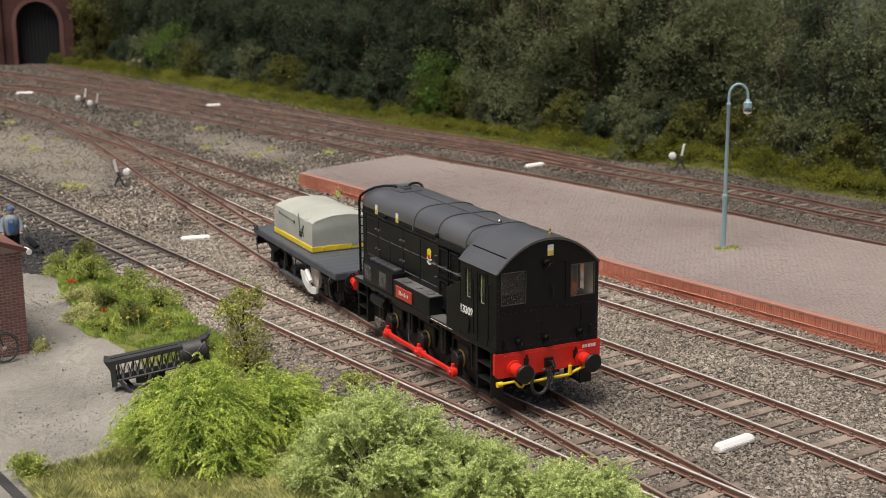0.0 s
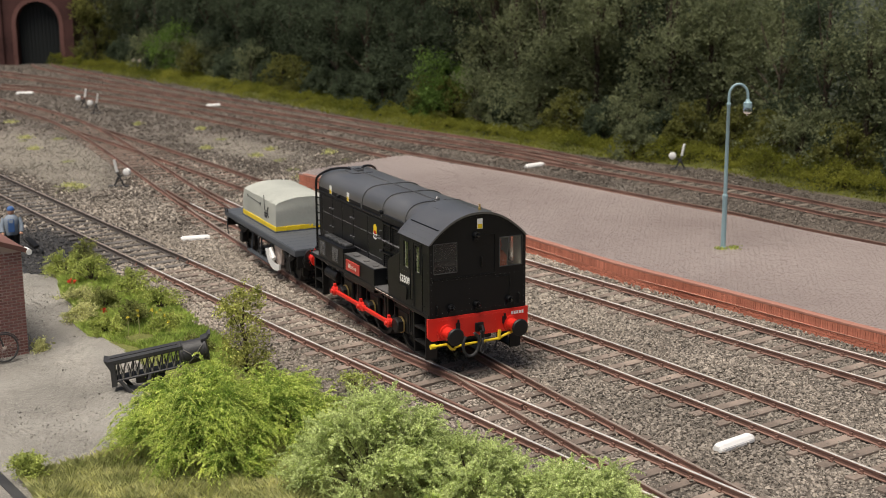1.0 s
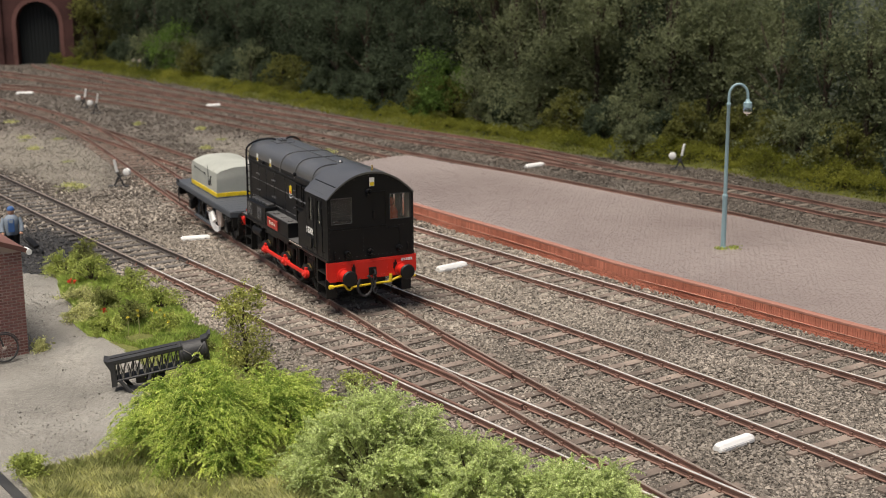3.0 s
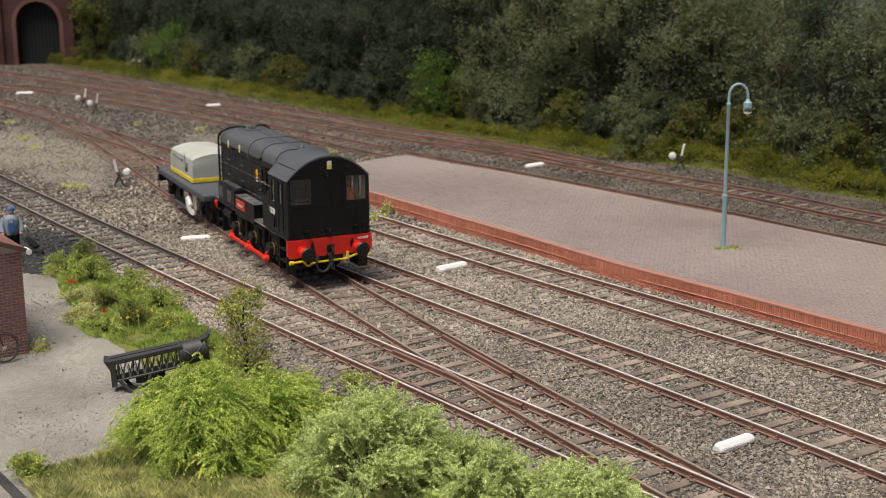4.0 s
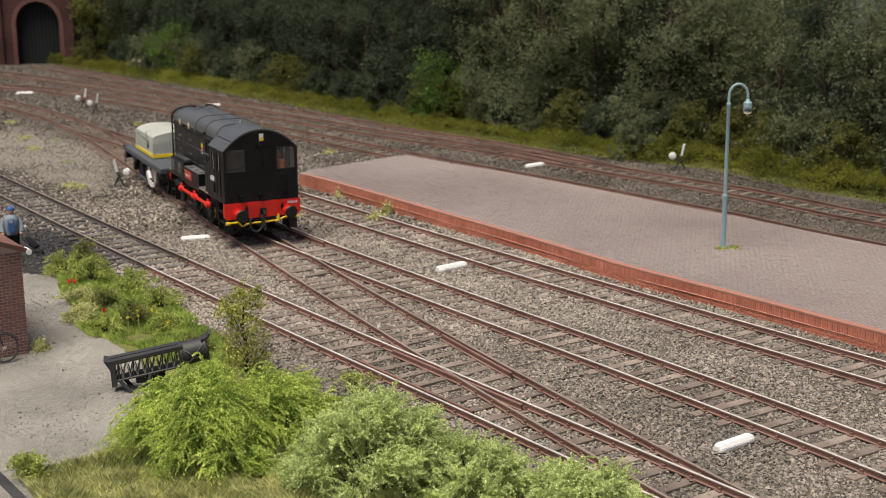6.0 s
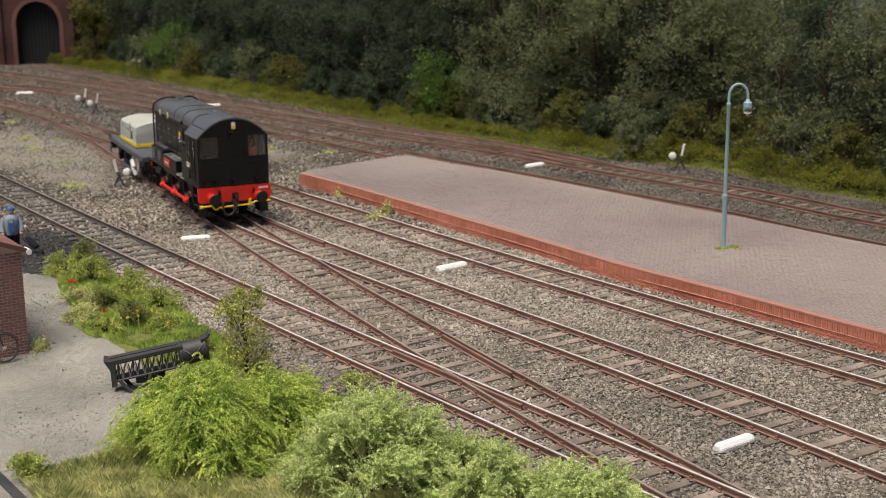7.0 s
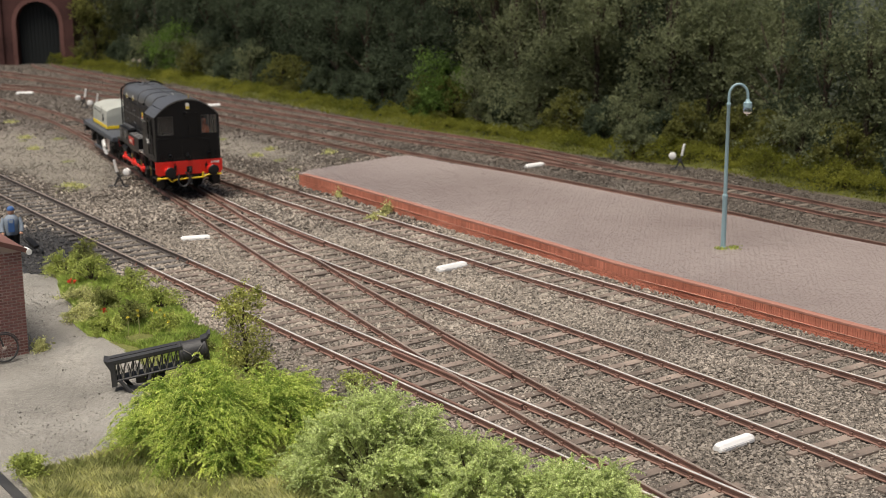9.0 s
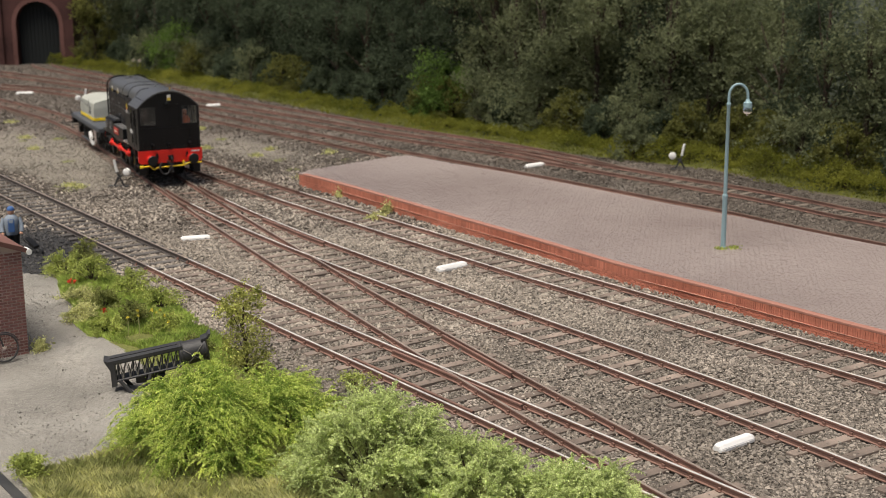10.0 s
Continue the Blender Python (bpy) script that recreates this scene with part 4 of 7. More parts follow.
    part("whistle", bm, M_BRASS, lo, "small brass whistle")
    bm = nb()
    rivets(bm, [(x, sy * q, arch(q, 17.35, 41.9, 9)) for sy in (-1, 1) for q in (16.2, 14.6) for x in np.arange(-20, 0, 2.2)], (0, -0.6, 0.8), 0.16)
    part("rivets", bm, M_ROOF, lo)
    for sy in (-1, 1):
        bm = nb()
        tube(bm, [(-20.5, sy * 13.2, arch(13.2, 17.35, 41.9, 9) + 0.08), (-1.2, sy * 13.2, arch(13.2, 17.35, 41.9, 9) + 0.08)], 0.22, 6)
        part("rain_strip", bm, M_BLACK, lo)
    bm = nb()
    prism(bm, [(-18.5, -6.5), (-18.5, 6.5), (-15.2, 6.5), (-15.2, -6.5)], "xy", 50.0, 50.2)
    for v in bm.verts:
        v.co.z += arch(v.co.y, 17.35, 41.9, 9.0) - 50.2 + 0.1
    part("roof_panel", bm, M_ROOF, lo)
    # hood
    bm = nb()
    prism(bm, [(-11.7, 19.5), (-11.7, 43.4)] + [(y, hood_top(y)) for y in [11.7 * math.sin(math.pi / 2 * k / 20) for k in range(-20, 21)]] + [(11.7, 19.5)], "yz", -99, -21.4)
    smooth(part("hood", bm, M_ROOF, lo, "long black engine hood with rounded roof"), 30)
    # black sides up to the shoulder; the paler hood top carries the painted sheen
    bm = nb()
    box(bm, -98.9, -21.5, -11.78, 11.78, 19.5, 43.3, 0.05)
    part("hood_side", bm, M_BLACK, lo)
    for x in (-61.2, -45.2, -28.4):
        bm = nb()
        w = 0.45 if x < -30 else 0.9
        ys = [11.75 * math.sin(math.pi / 2 * k / 16) for k in range(-16, 17)]
        o = [(y * 1.02, hood_top(y) + 0.35) for y in ys]
        i = [(y * 0.99, hood_top(y) - 0.3) for y in ys]
        prism(bm, [(-12.05, 41.8)] + o + [(12.05, 41.8), (11.5, 41.8)] + i[::-1] + [(-11.5, 41.8)], "yz", x - w, x + w)
        part("roof_band", bm, M_ROOF, lo)
    bm = nb()
    tube(bm, [(-98.5, 0, 49.7), (-30, 0, 49.7)], 0.2, 6)
    part("roof_conduit", bm, M_ROOF, lo)
    bm = nb()
    lathe(bm, [(0, 0.9), (0.7, 0.8), (1.2, 0.4)], (-28, 0, 49.7), (0, 0, 1), 10)
    box(bm, -29.5, -26.5, -1.6, 1.6, 49.3, 49.9, 0.1)
    part("filler_cap", bm, M_ROOF, lo)
    bm = nb()
    box(bm, -92, -84, -4.5, 3.5, 49.0, 49.85, 0.2)
    box(bm, -90, -86.5, -1.8, 0.8, 49.7, 50.6, 0.15)
    part("exhaust_cover", bm, M_ROOF, lo)
    bm = nb()
    box(bm, -89.4, -87.1, -1.2, 0.2, 50.58, 50.68)
    part("exhaust_opening", bm, M_FRAME, lo)
    # doors and panels along the hood sides
    rnd = random.Random(5)
    for sg in (-1, 1):
        y0 = sg * 11.7
        def yb(bm, x0, x1, z0, z1, d, bev=0.08):
            box(bm, x0, x1, min(y0, y0 + sg * d), max(y0, y0 + sg * d), z0, z1, bev)
        bm = nb()
        yb(bm, -98.8, -22, 41.3, 41.9, 0.55)
        part("side_moulding", bm, M_BLACK, lo)
        xs = [-98.3, -95.5, -86, -77.5, -68, -56, -44]
        for j, (x0, x1) in enumerate(zip(xs, xs[1:])):
            cuts = [20.5, 27.2, 34.6, 40.9] if j else [20.5, 40.9]
            bm = nb()
            for z0, z1 in zip(cuts, cuts[1:]):
                yb(bm, x0 + 0.16, x1 - 0.16, z0 + 0.12, z1 - 0.12, 0.34, 0.1)
            dr = part("engine_door", bm, M_BLACK, lo)
            if not j:
                continue
            bm = nb()
            for z in cuts[1:3]:
                for k in range(4):
                    xx = x0 + 0.6 + k * (x1 - x0 - 1.2) / 4
                    yb(bm, xx, xx + (x1 - x0) / 4 - 0.7, z - 0.14, z + 0.14, 0.55, 0.06)
            part("hinges", bm, M_RIVET, dr)
            bm = nb()
            for z in (30.5, 37.2):
                lathe(bm, [(0, 0.28), (0.5, 0.25), (0.55, 0.42), (0.85, 0.4), (0.95, 0.1)], (x1 - 1.1 if j % 2 else x0 + 1.1, y0 + sg * 0.3, z), (0, sg, 0), 8)
            part("door_handle", bm, M_RIVET, dr)
            bm = nb()
            rivets(bm, [(x0 + 0.55, y0 + sg * 0.33, z) for z in np.arange(21.3, 40.8, 1.25)], (0, sg, 0), 0.15)
            part("rivets", bm, M_RIVET, dr)
        for z in (20.8, 40.4):
            bm = nb()
            rivets(bm, [(x, y0 + sg * 0.3, z) for x in np.arange(-97.5, -44.5, 1.6)], (0, sg, 0), 0.15)
            part("rivets", bm, M_RIVET, lo)
        # meshed air intakes, each a frame round fine slats
        for x0 in (-43.0, -36.2):
            for z0, z1 in ((21.4, 30.6), (31.8, 40.6)):
                bm = nb()
                yb(bm, x0, x0 + 5.8, z0, z0 + 0.6, 1.0, 0.1)
                yb(bm, x0, x0 + 5.8, z1 - 0.6, z1, 1.0, 0.1)
                yb(bm, x0, x0 + 0.6, z0, z1, 1.0, 0.1)
                yb(bm, x0 + 5.2, x0 + 5.8, z0, z1, 1.0, 0.1)
                gr = part("air_intake", bm, M_BLACK, lo)
                bm = nb()
                for k in range(11):
                    z = z0 + 0.8 + k * (z1 - z0 - 1.6) / 11
                    yb(bm, x0 + 0.6, x0 + 5.2, z, z + 0.36, 0.7, 0.05)
                part("slats", bm, M_FRAME, gr)
        bm = nb()
        yb(bm, -29.6, -22.6, 20.5, 40.9, 0.34, 0.1)
        part("engine_door", bm, M_BLACK, lo)
        bm = nb()
        yh = y0 + sg * 2.0
        tube(bm, [(-47.0, y0 + sg * 0.3, 35.0), (-47.0, yh, 35.0), (-24.0, yh, 35.0), (-22.4, yh, 35.0)], 0.26, 7)
        for x in (-38.5, -30.0):
            tube(bm, [(x, y0 + sg * 0.3, 35.0), (x, yh, 35.0)], 0.24, 6)
            lathe(bm, [(-0.4, 0.2), (-0.2, 0.45), (0.2, 0.45), (0.4, 0.2)], (x, yh, 35.0), (1, 0, 0), 8)
        part("handrail", bm, M_RIVET, lo)
        # ribs, bolts and step below the hood roof's edge
        bm = nb()
        yb(bm, -43.6, -22.2, 41.3, 43.3, 0.9, 0.15)
        part("roof_edge_step", bm, M_BLACK, lo)
        bm = nb()
        rivets(bm, [(x, y0 + sg * 0.55, 41.6) for x in np.arange(-98, -44, 2.6)], (0, sg, 0), 0.17)
        rivets(bm, [(x, y0 + sg * 0.9, 42.4) for x in np.arange(-43, -22.5, 2.2)], (0, sg, 0), 0.17)
        part("rivets", bm, M_RIVET, lo)
        for x, z, q in ((-80.5, 42.7, 0.7), (-45.0, 43.6, 1.0), (-25.0, 44.0, 1.0)):
            bm = nb()
            lathe(bm, [(0, 0.85 * q), (0.8, 0.8 * q), (1.1, 0.3)], (x, y0, z), (0, sg, 0), 10)
            part("lifting_boss", bm, M_BLACK, lo)
        # boxes on the running plate
        a, b = sorted((sg * 11.9, sg * 17.0))
        bm = nb()
        box(bm, -88.6, -66.2, a, b, 19.4, 26.9, 0.3)
        bx = part("battery_box", bm, M_BLACK, lo)
        for x in (-84.4, -73.2):
            bm = nb()
            for k in range(6):
                box(bm, x - 2.2, x + 2.2, min(sg * 17, sg * 17.25), max(sg * 17, sg * 17.25), 21.2 + k * 0.72, 21.6 + k * 0.72, 0.05)
            box(bm, x - 2.6, x + 2.6, min(sg * 17, sg * 17.1), max(sg * 17, sg * 17.1), 20.7, 25.8, 0.05)
            part("grille", bm, M_RIVET, bx)
            bm = nb()
            rivets(bm, [(x + dx, sg * 17, z) for dx in (-4.2, 4.2) for z in np.arange(20.4, 26.6, 1.5)], (0, sg, 0), 0.15)
            part("rivets", bm, M_RIVET, bx)
        for k in range(5):
            bm = nb()
            x = -86.6 + k * 3.9
            box(bm, x, x + 3.6, min(sg * 12.5, sg * 15.4), max(sg * 12.5, sg * 15.4), 26.8, 28.0, 0.45)
            smooth(part("lid", bm, M_ROOF, bx))
        bm = nb()
        box(bm, -65.8, -41.0, a, b, 17.0, 25.3, 0.3)
        bx = part("tool_box", bm, M_BLACK, lo)
        bm = nb()
        box(bm, -65.6, -41.2, a + 0.2, b - 0.2, 25.2, 25.45, 0.08)
        part("box_top", bm, M_DUSTYLIT, bx, "dusty grey-black top plate, lightened for overhead light")
        for x in (-60, -52, -44.5):
            bm = nb()
            lathe(bm, [(0, 1.2), (0.45, 1.2), (0.6, 0.9)], (x, sg * 14.6, 25.3), (0, 0, 1), 14)
            part("filler_lid", bm, M_DUSTYLIT, bx)
        bm = nb()
        box(bm, -63.3, -52.3, min(sg * 17, sg * 17.4), max(sg * 17, sg * 17.4), 20.2, 24.0, 0.1)
        pl = part("nameplate", bm, M_PLATE, bx, "red nameplate with pale lettering")
        bm = nb()
        for k, w in enumerate((0.9, 0.7, 0.8, 0.6, 0.35, 0.35, 0.8)):
            x = -60.8 + k * 0.95
            box(bm, x, x + w * 0.55, min(sg * 17.4, sg * 17.5), max(sg * 17.4, sg * 17.5), 21.5, 22.9 if k in (0, 1, 4) else 22.5)
        part("lettering_bars", bm, M_CREAM, pl)
        bm = nb()
        prism(bm, [(-30.2, 19.6), (-21.8, 19.6), (-21.8, 35.2), (-30.2, 31.2)], "xz", a, b)
        lk = part("cab_front_locker", bm, M_BLACK, lo)
        bm = nb()
        prism(bm, [(-30.1, 31.3), (-21.9, 35.2), (-21.9, 35.3), (-30.1, 31.4)], "xz", a + 0.2, b - 0.2)
        part("locker_top", bm, M_DUSTYLIT, lk, "dusty sloping locker top, lightened for overhead light")
        # crest on the side
        bm = nb()
        prism(bm, [(-51.55, 33.60), (-50.20, 33.12), (-48.85, 33.60), (-48.62, 35.36), (-50.20, 34.88), (-51.77, 35.36)], "xz", sg * 12.02, sg * 12.1)
        cr = part("crest", bm, M_WHITE, lo, "small painted crest in yellow, red and white")
        bm = nb()
        prism(bm, [(-51.40, 35.44), (-49.00, 35.44), (-48.85, 37.76), (-50.05, 38.56), (-51.25, 37.92)], "xz", sg * 12.02, sg * 12.12)
        part("lion", bm, M_YELLOW, cr)
        bm = nb()
        prism(bm, [(-51.10, 35.12), (-49.30, 35.12), (-49.45, 36.32), (-50.95, 36.32)], "xz", sg * 12.03, sg * 12.15)
        part("crest_wheel", bm, M_RED, cr)
        for x in (-88, -72.7):
            bm = nb()
            prism(bm, [(x - 0.9, 42.2), (x + 0.9, 42.2), (x + 0.9, 45.3), (x - 0.9, 45.3)], "xz", sg * 11.72, sg * 11.85)
            wp = part("warning_label", bm, M_WHITE, lo, "small white and yellow warning label")
            bm = nb()
            prism(bm, [(x - 0.75, 42.4), (x + 0.75, 42.4), (x + 0.75, 43.7), (x - 0.75, 43.7)], "xz", sg * 11.72, sg * 11.9)
            part("yellow_panel", bm, M_YELLOW, wp)
    shape_text("running_number", "13308", 3.2, face_minus_y(-17.9, -17.05, 27.3), M_WHITE, lo)
    # radiator end: ladder and rails over the roof
    for sg in (-1, 1):
        bm = nb()
        tube(bm, [(-100.2, sg * 12.4, 19.6), (-100.2, sg * 12.4, 44.5), (-100.0, sg * 12.1, 46.2), (-99.0, sg * 11.4, 47.4), (-97.5, sg * 10.2, 48.6), (-96.0, sg * 8.2, 49.7), (-94.2, sg * 5.6, 50.3), (-92.6, sg * 3.6, 50.4), (-91.6, sg * 2.6, 50.2), (-91.2, sg * 2.2, 49.2)], 0.45, 8)
        part("ladder_rail", bm, M_BLACK, lo)
    for k in range(9):
        bm = nb()
        tube(bm, [(-100.2, -12.3, 21.5 + k * 2.9), (-98.9, -11.6, 21.5 + k * 2.9)], 0.25, 6)
        part("ladder_rung", bm, M_BLACK, lo)
    bm = nb()
    box(bm, -99.6, -98.9, -9.5, 9.5, 23, 45, 0.2)
    part("radiator", bm, M_FRAME, lo)
    # running plate, frames, beams
    bm = nb()
    box(bm, -95.6, -0.4, -17.2, 17.2, 18.4, 19.55, 0.15)
    box(bm, -102.5, -95.6, -12.6, 12.6, 18.4, 19.55, 0.15)
    rp = part("running_plate", bm, M_BLACK, lo)
    for sg in (-1, 1):
        a, b = sorted((sg * 11.9, sg * 16.9))
        for x0, x1 in ((-40.9, -30.3), (-95.2, -88.8)):
            bm = nb()
            box(bm, x0, x1, a, b, 19.54, 19.62)
            part("tread_plate", bm, M_DUSTYLIT, rp, "dusty grey tread plate, lightened for overhead light")
    bm = nb()
    for sg in (-1, 1):
        for x in (-39.5, -37.0, -34.2, -31.4, -28.4):
            tube(bm, [(x, sg * 17.25, 19.2), (x + 2.0, sg * 17.25, 19.2)], 0.16, 5)
    part("pipe_clips", bm, M_SHEDMORTAR, rp, "pale pipe clips along the plate edge")
    for sg in (-1, 1):
        bm = nb()
        a, b = sorted((sg * 12.2, sg * 13.4))
        pts = [(-101.5, 18.5), (-101.5, 11.5), (-92, 11.0), (-88, 7.0), (-79, 7.0), (-76, 9.2), (-61, 9.2), (-58, 7.4), (-54, 9.2), (-38, 9.2), (-34, 7.4), (-31, 9.2), (-16, 9.2), (-12, 7.5), (-6, 11.0), (-0.8, 11.5), (-0.8, 18.5)]
        prism(bm, pts, "xz", a, b)
        part("frame", bm, M_FRAME, lo)
        for x in (-67.5, -45.9, -24.3):
            bm = nb()
            box(bm, x - 3.4, x + 3.4, min(sg * 13.4, sg * 14.8), max(sg * 13.4, sg * 14.8), 8.0, 15.0, 0.5)
            part("axlebox", bm, M_FRAME, lo)
            bm = nb()
            for k in range(4):
                box(bm, x - 7 + k * 0.9, x + 7 - k * 0.9, min(sg * 13.4, sg * 14.6), max(sg * 13.4, sg * 14.6), 15.0 + k * 0.55, 15.5 + k * 0.55, 0.05)
            part("leaf_spring", bm, M_FRAME, lo)
            for dx in (-7.0, 7.0):
                bm = nb()
                box(bm, x + dx - 0.45, x + dx + 0.45, min(sg * 13.5, sg * 14.4), max(sg * 13.5, sg * 14.4), 9.6, 18.3, 0.12)
                lathe(bm, [(0, 0.9), (1.1, 0.9), (1.3, 0.5)], (x + dx, sg * 13.6, 11.0), (0, sg, 0), 8)
                part("spring_hanger", bm, M_FRAME, lo)
        for x, w, z0 in ((-56.8, 3.0, 9.6), (-35.2, 3.4, 8.8), (-78.0, 3.6, 8.4), (-17.0, 2.6, 9.0)):
            bm = nb()
            box(bm, x - w / 2, x + w / 2, min(sg * 13.4, sg * 15.6), max(sg * 13.4, sg * 15.6), z0, 17.6, 0.35)
            box(bm, x - 0.4, x + 0.4, min(sg * 15.5, sg * 15.9), max(sg * 15.5, sg * 15.9), z0 + 1, 17.2, 0.1)
            part("sand_pipe_box", bm, M_FRAME, lo)
        bm = nb()
        tube(bm, [(-86, sg * 15.2, 17.2), (-60, sg * 15.2, 16.6), (-58, sg * 15.4, 17.6), (-12, sg * 15.4, 17.4)], 0.3, 6)
        tube(bm, [(-14.0, sg * 14.6, 15.0), (-13.2, sg * 15.2, 8.0), (-11.0, sg * 12.0, 2.2)], 0.28, 6)
        tube(bm, [(-60.0, sg * 14.6, 12.0), (-59.4, sg * 14.8, 6.0), (-57.4, sg * 12.0, 2.2)], 0.28, 6)
        part("pipe", bm, M_RIVET, lo)
        # steps at both ends
        for x0, x1, yo in ((-11.5, -3.2, 17.0), (-95.4, -88.6, 15.6)):
            bm = nb()
            for x in (x0, x1):
                box(bm, x - 0.3, x + 0.3, min(sg * 13, sg * yo), max(sg * 13, sg * yo), 4.6, 18.6, 0.08)
            for z in (4.8, 9.0, 13.6):
                box(bm, x0, x1, min(sg * 13, sg * yo), max(sg * 13, sg * (yo + 0.2)), z, z + 0.5, 0.08)
            part("steps", bm, M_FRAME, lo)
        bm = nb()
        lathe(bm, [(0, 2.2), (9, 2.2), (9.3, 1.8)], (-84, sg * 14.6, 14.4), (1, 0, 0), 14)
        part("air_tank", bm, M_FRAME, lo)
        bm = nb()
        prism(bm, [(-19, 18.4), (-13, 18.4), (-13.5, 11), (-16, 8.5), (-18, 11)], "xz", sg * 14.6, sg * 15.4)
        part("sand_box", bm, M_FRAME, lo)
    bm = nb()
    box(bm, -95, -6, -8, 8, 8, 18.5, 0.3)
    part("underframe", bm, M_FRAME, lo)
    for x0, x1, ff in ((-0.8, 0.35, 1), (-103.4, -102.3, -1)):
        bm = nb()
        hw = 17.7 if ff > 0 else 12.4
        prism(bm, [(-hw, 18.6), (hw, 18.6), (hw, 12.6), (hw - 1.1, 11.4), (1.1 - hw, 11.4), (-hw, 12.6)], "yz", x0, x1)
        bb = part("buffer_beam", bm, M_RED, lo, "bright red riveted buffer beam")
        xf = x1 if ff > 0 else x0
        bm = nb()
        rivets(bm, [(xf, y, z) for z in (12.3, 17.7) for y in np.arange(-14.1, 14.4, 1.35)] + [(xf, y, z) for y in (-14.6, -6, 6, 14.6) for z in (13.4, 14.6, 15.8)], (ff, 0, 0), 0.24)
        part("rivets", bm, M_RED, bb)
        for y in (-11.35, 11.35):
            bm = nb()
            lathe(bm, [(0, 2.5), (0.6, 2.5), (0.7, 1.9), (3.6, 1.75), (3.8, 1.3), (5.6, 1.3)], (xf, y, 13.8), (ff, 0, 0), 20)
            bf = smooth(part("buffer", bm, M_RED, lo, "red buffer with black head"))
            bm = nb()
            lathe(bm, [(5.5, 1.2), (5.9, 2.75), (6.3, 2.85), (6.7, 2.5), (6.85, 1.4)], (xf, y, 13.8), (ff, 0, 0), 24)
            smooth(part("buffer_head", bm, M_FRAME, bf))
        bm = nb()
        box(bm, min(xf, xf + ff * 1.2), max(xf, xf + ff * 0.6), -1.5, 1.5, 12.6, 15.6, 0.2)
        tube(bm, [(xf + ff * 0.8, 0, 14.4), (xf + ff * 2.6, 0, 14.8), (xf + ff * 3.2, 0, 13.6), (xf + ff * 2.4, 0, 12.6), (xf + ff * 1.4, 0, 12.9)], 0.55, 8)
        part("drawhook", bm, M_FRAME, lo)
        for k in range(3):
            bm = nb()
            z = 11.6 - k * 2.1
            pts = [(xf + ff * 2.3 + (0.5 * math.cos(t) if k % 2 else 0), (0 if k % 2 else 0.6 * math.cos(t)), z + 1.3 * math.sin(t)) for t in [2 * math.pi * q / 10 for q in range(10)]]
            tube(bm, pts, 0.26, 6, closed=True)
            part("chain_link", bm, M_IRON, lo)
        bm = nb()
        tube(bm, [(xf + ff * 1.6 + 1.2 * math.sin(q) * ff * 0.3, -3.6 + 2.9 * math.cos(q), 9.2 + 3.9 * math.sin(q)) for q in [radians(70 - 27 * k) for k in range(12)]], 0.5, 8)
        part("vacuum_hose", bm, M_IRON, lo, "ribbed black rubber hose")
        if ff > 0:
            bm = nb()
            tube(bm, [(xf + ff * 0.5, -16.8, 9.9), (xf + ff * 0.9, -11.8, 10.2), (xf + ff * 0.9, -11.0, 9.4), (xf + ff * 0.9, -10.2, 8.4), (xf + ff * 0.9, -9.2, 8.2), (xf + ff * 0.9, -8.4, 9.0), (xf + ff * 0.8, -4.0, 9.3), (xf + ff * 0.8, 6.5, 9.5), (xf + ff * 0.8, 9.0, 10.4), (xf + ff * 0.8, 12.0, 11.2), (xf + ff * 0.8, 15.5, 10.6), (xf + ff * 0.6, 17.0, 10.6)], 0.42, 8)
            lathe(bm, [(0, 0.8), (1.6, 0.8)], (xf + ff * 0.4, -17.2, 9.9), (0, 1, 0), 10)
            tube(bm, [(xf + ff * 0.8, 6.8, 9.3), (xf + ff * 0.8, 7.0, 12.2)], 0.6, 8)
            part("brake_pipe", bm, M_YELLOW, lo, "bright yellow air pipe under the buffer beam")
        for y in (-11.4, 5.2):
            bm = nb()
            box(bm, min(xf, xf + ff * 0.5), max(xf, xf + ff * 0.5), y + 3.2, y + 4.6, 14.0, 16.4, 0.1)
            tube(bm, [(xf + ff * 0.4, y + 3.9, 16), (xf + ff * 0.6, y + 3.9, 17.4)], 0.35, 6)
            part("lamp_iron", bm, M_FRAME, bb)
    bm = nb()
    for k in range(5):
        box(bm, 0.35, 0.44, 11.6 + k * 0.95, 12.3 + k * 0.95, 16.6, 17.6)
    part("lettering_bars", bm, M_WHITE, lo)
    # cab front details
    for y, z in ((-0.9, 43.6), (-0.7, 21.4), (-9.7, 21.4), (10.9, 21.7)):
        bm = nb()
        lathe(bm, [(0, 1.15), (1.0, 1.1), (1.4, 0.95)], (0, y, z), (1, 0, 0), 14)
        lathe(bm, [(0, 0.3), (0.4, 0.3)], (1.2, y, z), (1, 0, 0), 8)
        box(bm, 0, 0.6, y - 0.9, y + 0.9, z - 1.9, z - 0.8, 0.1)
        lm = smooth(part("marker_lamp", bm, M_BLACK, lo))
        bm = nb()
        lathe(bm, [(1.35, 0.7), (1.6, 0.65), (1.75, 0.3)], (0, y, z), (1, 0, 0), 12)
        part("lens", bm, M_GLOBE, lm)
    for y, z0, z1 in ((-14.5, 19.5, 22.6), (14.4, 20.0, 23.4), (1.0, 33.5, 36.6)):
        bm = nb()
        tube(bm, [(0, y, z0), (0.7, y, z0 + 0.2), (0.7, y, z1 - 0.2), (0, y, z1)], 0.22, 6)
        part("grab_rail", bm, M_BLACK, lo)
    bm = nb()
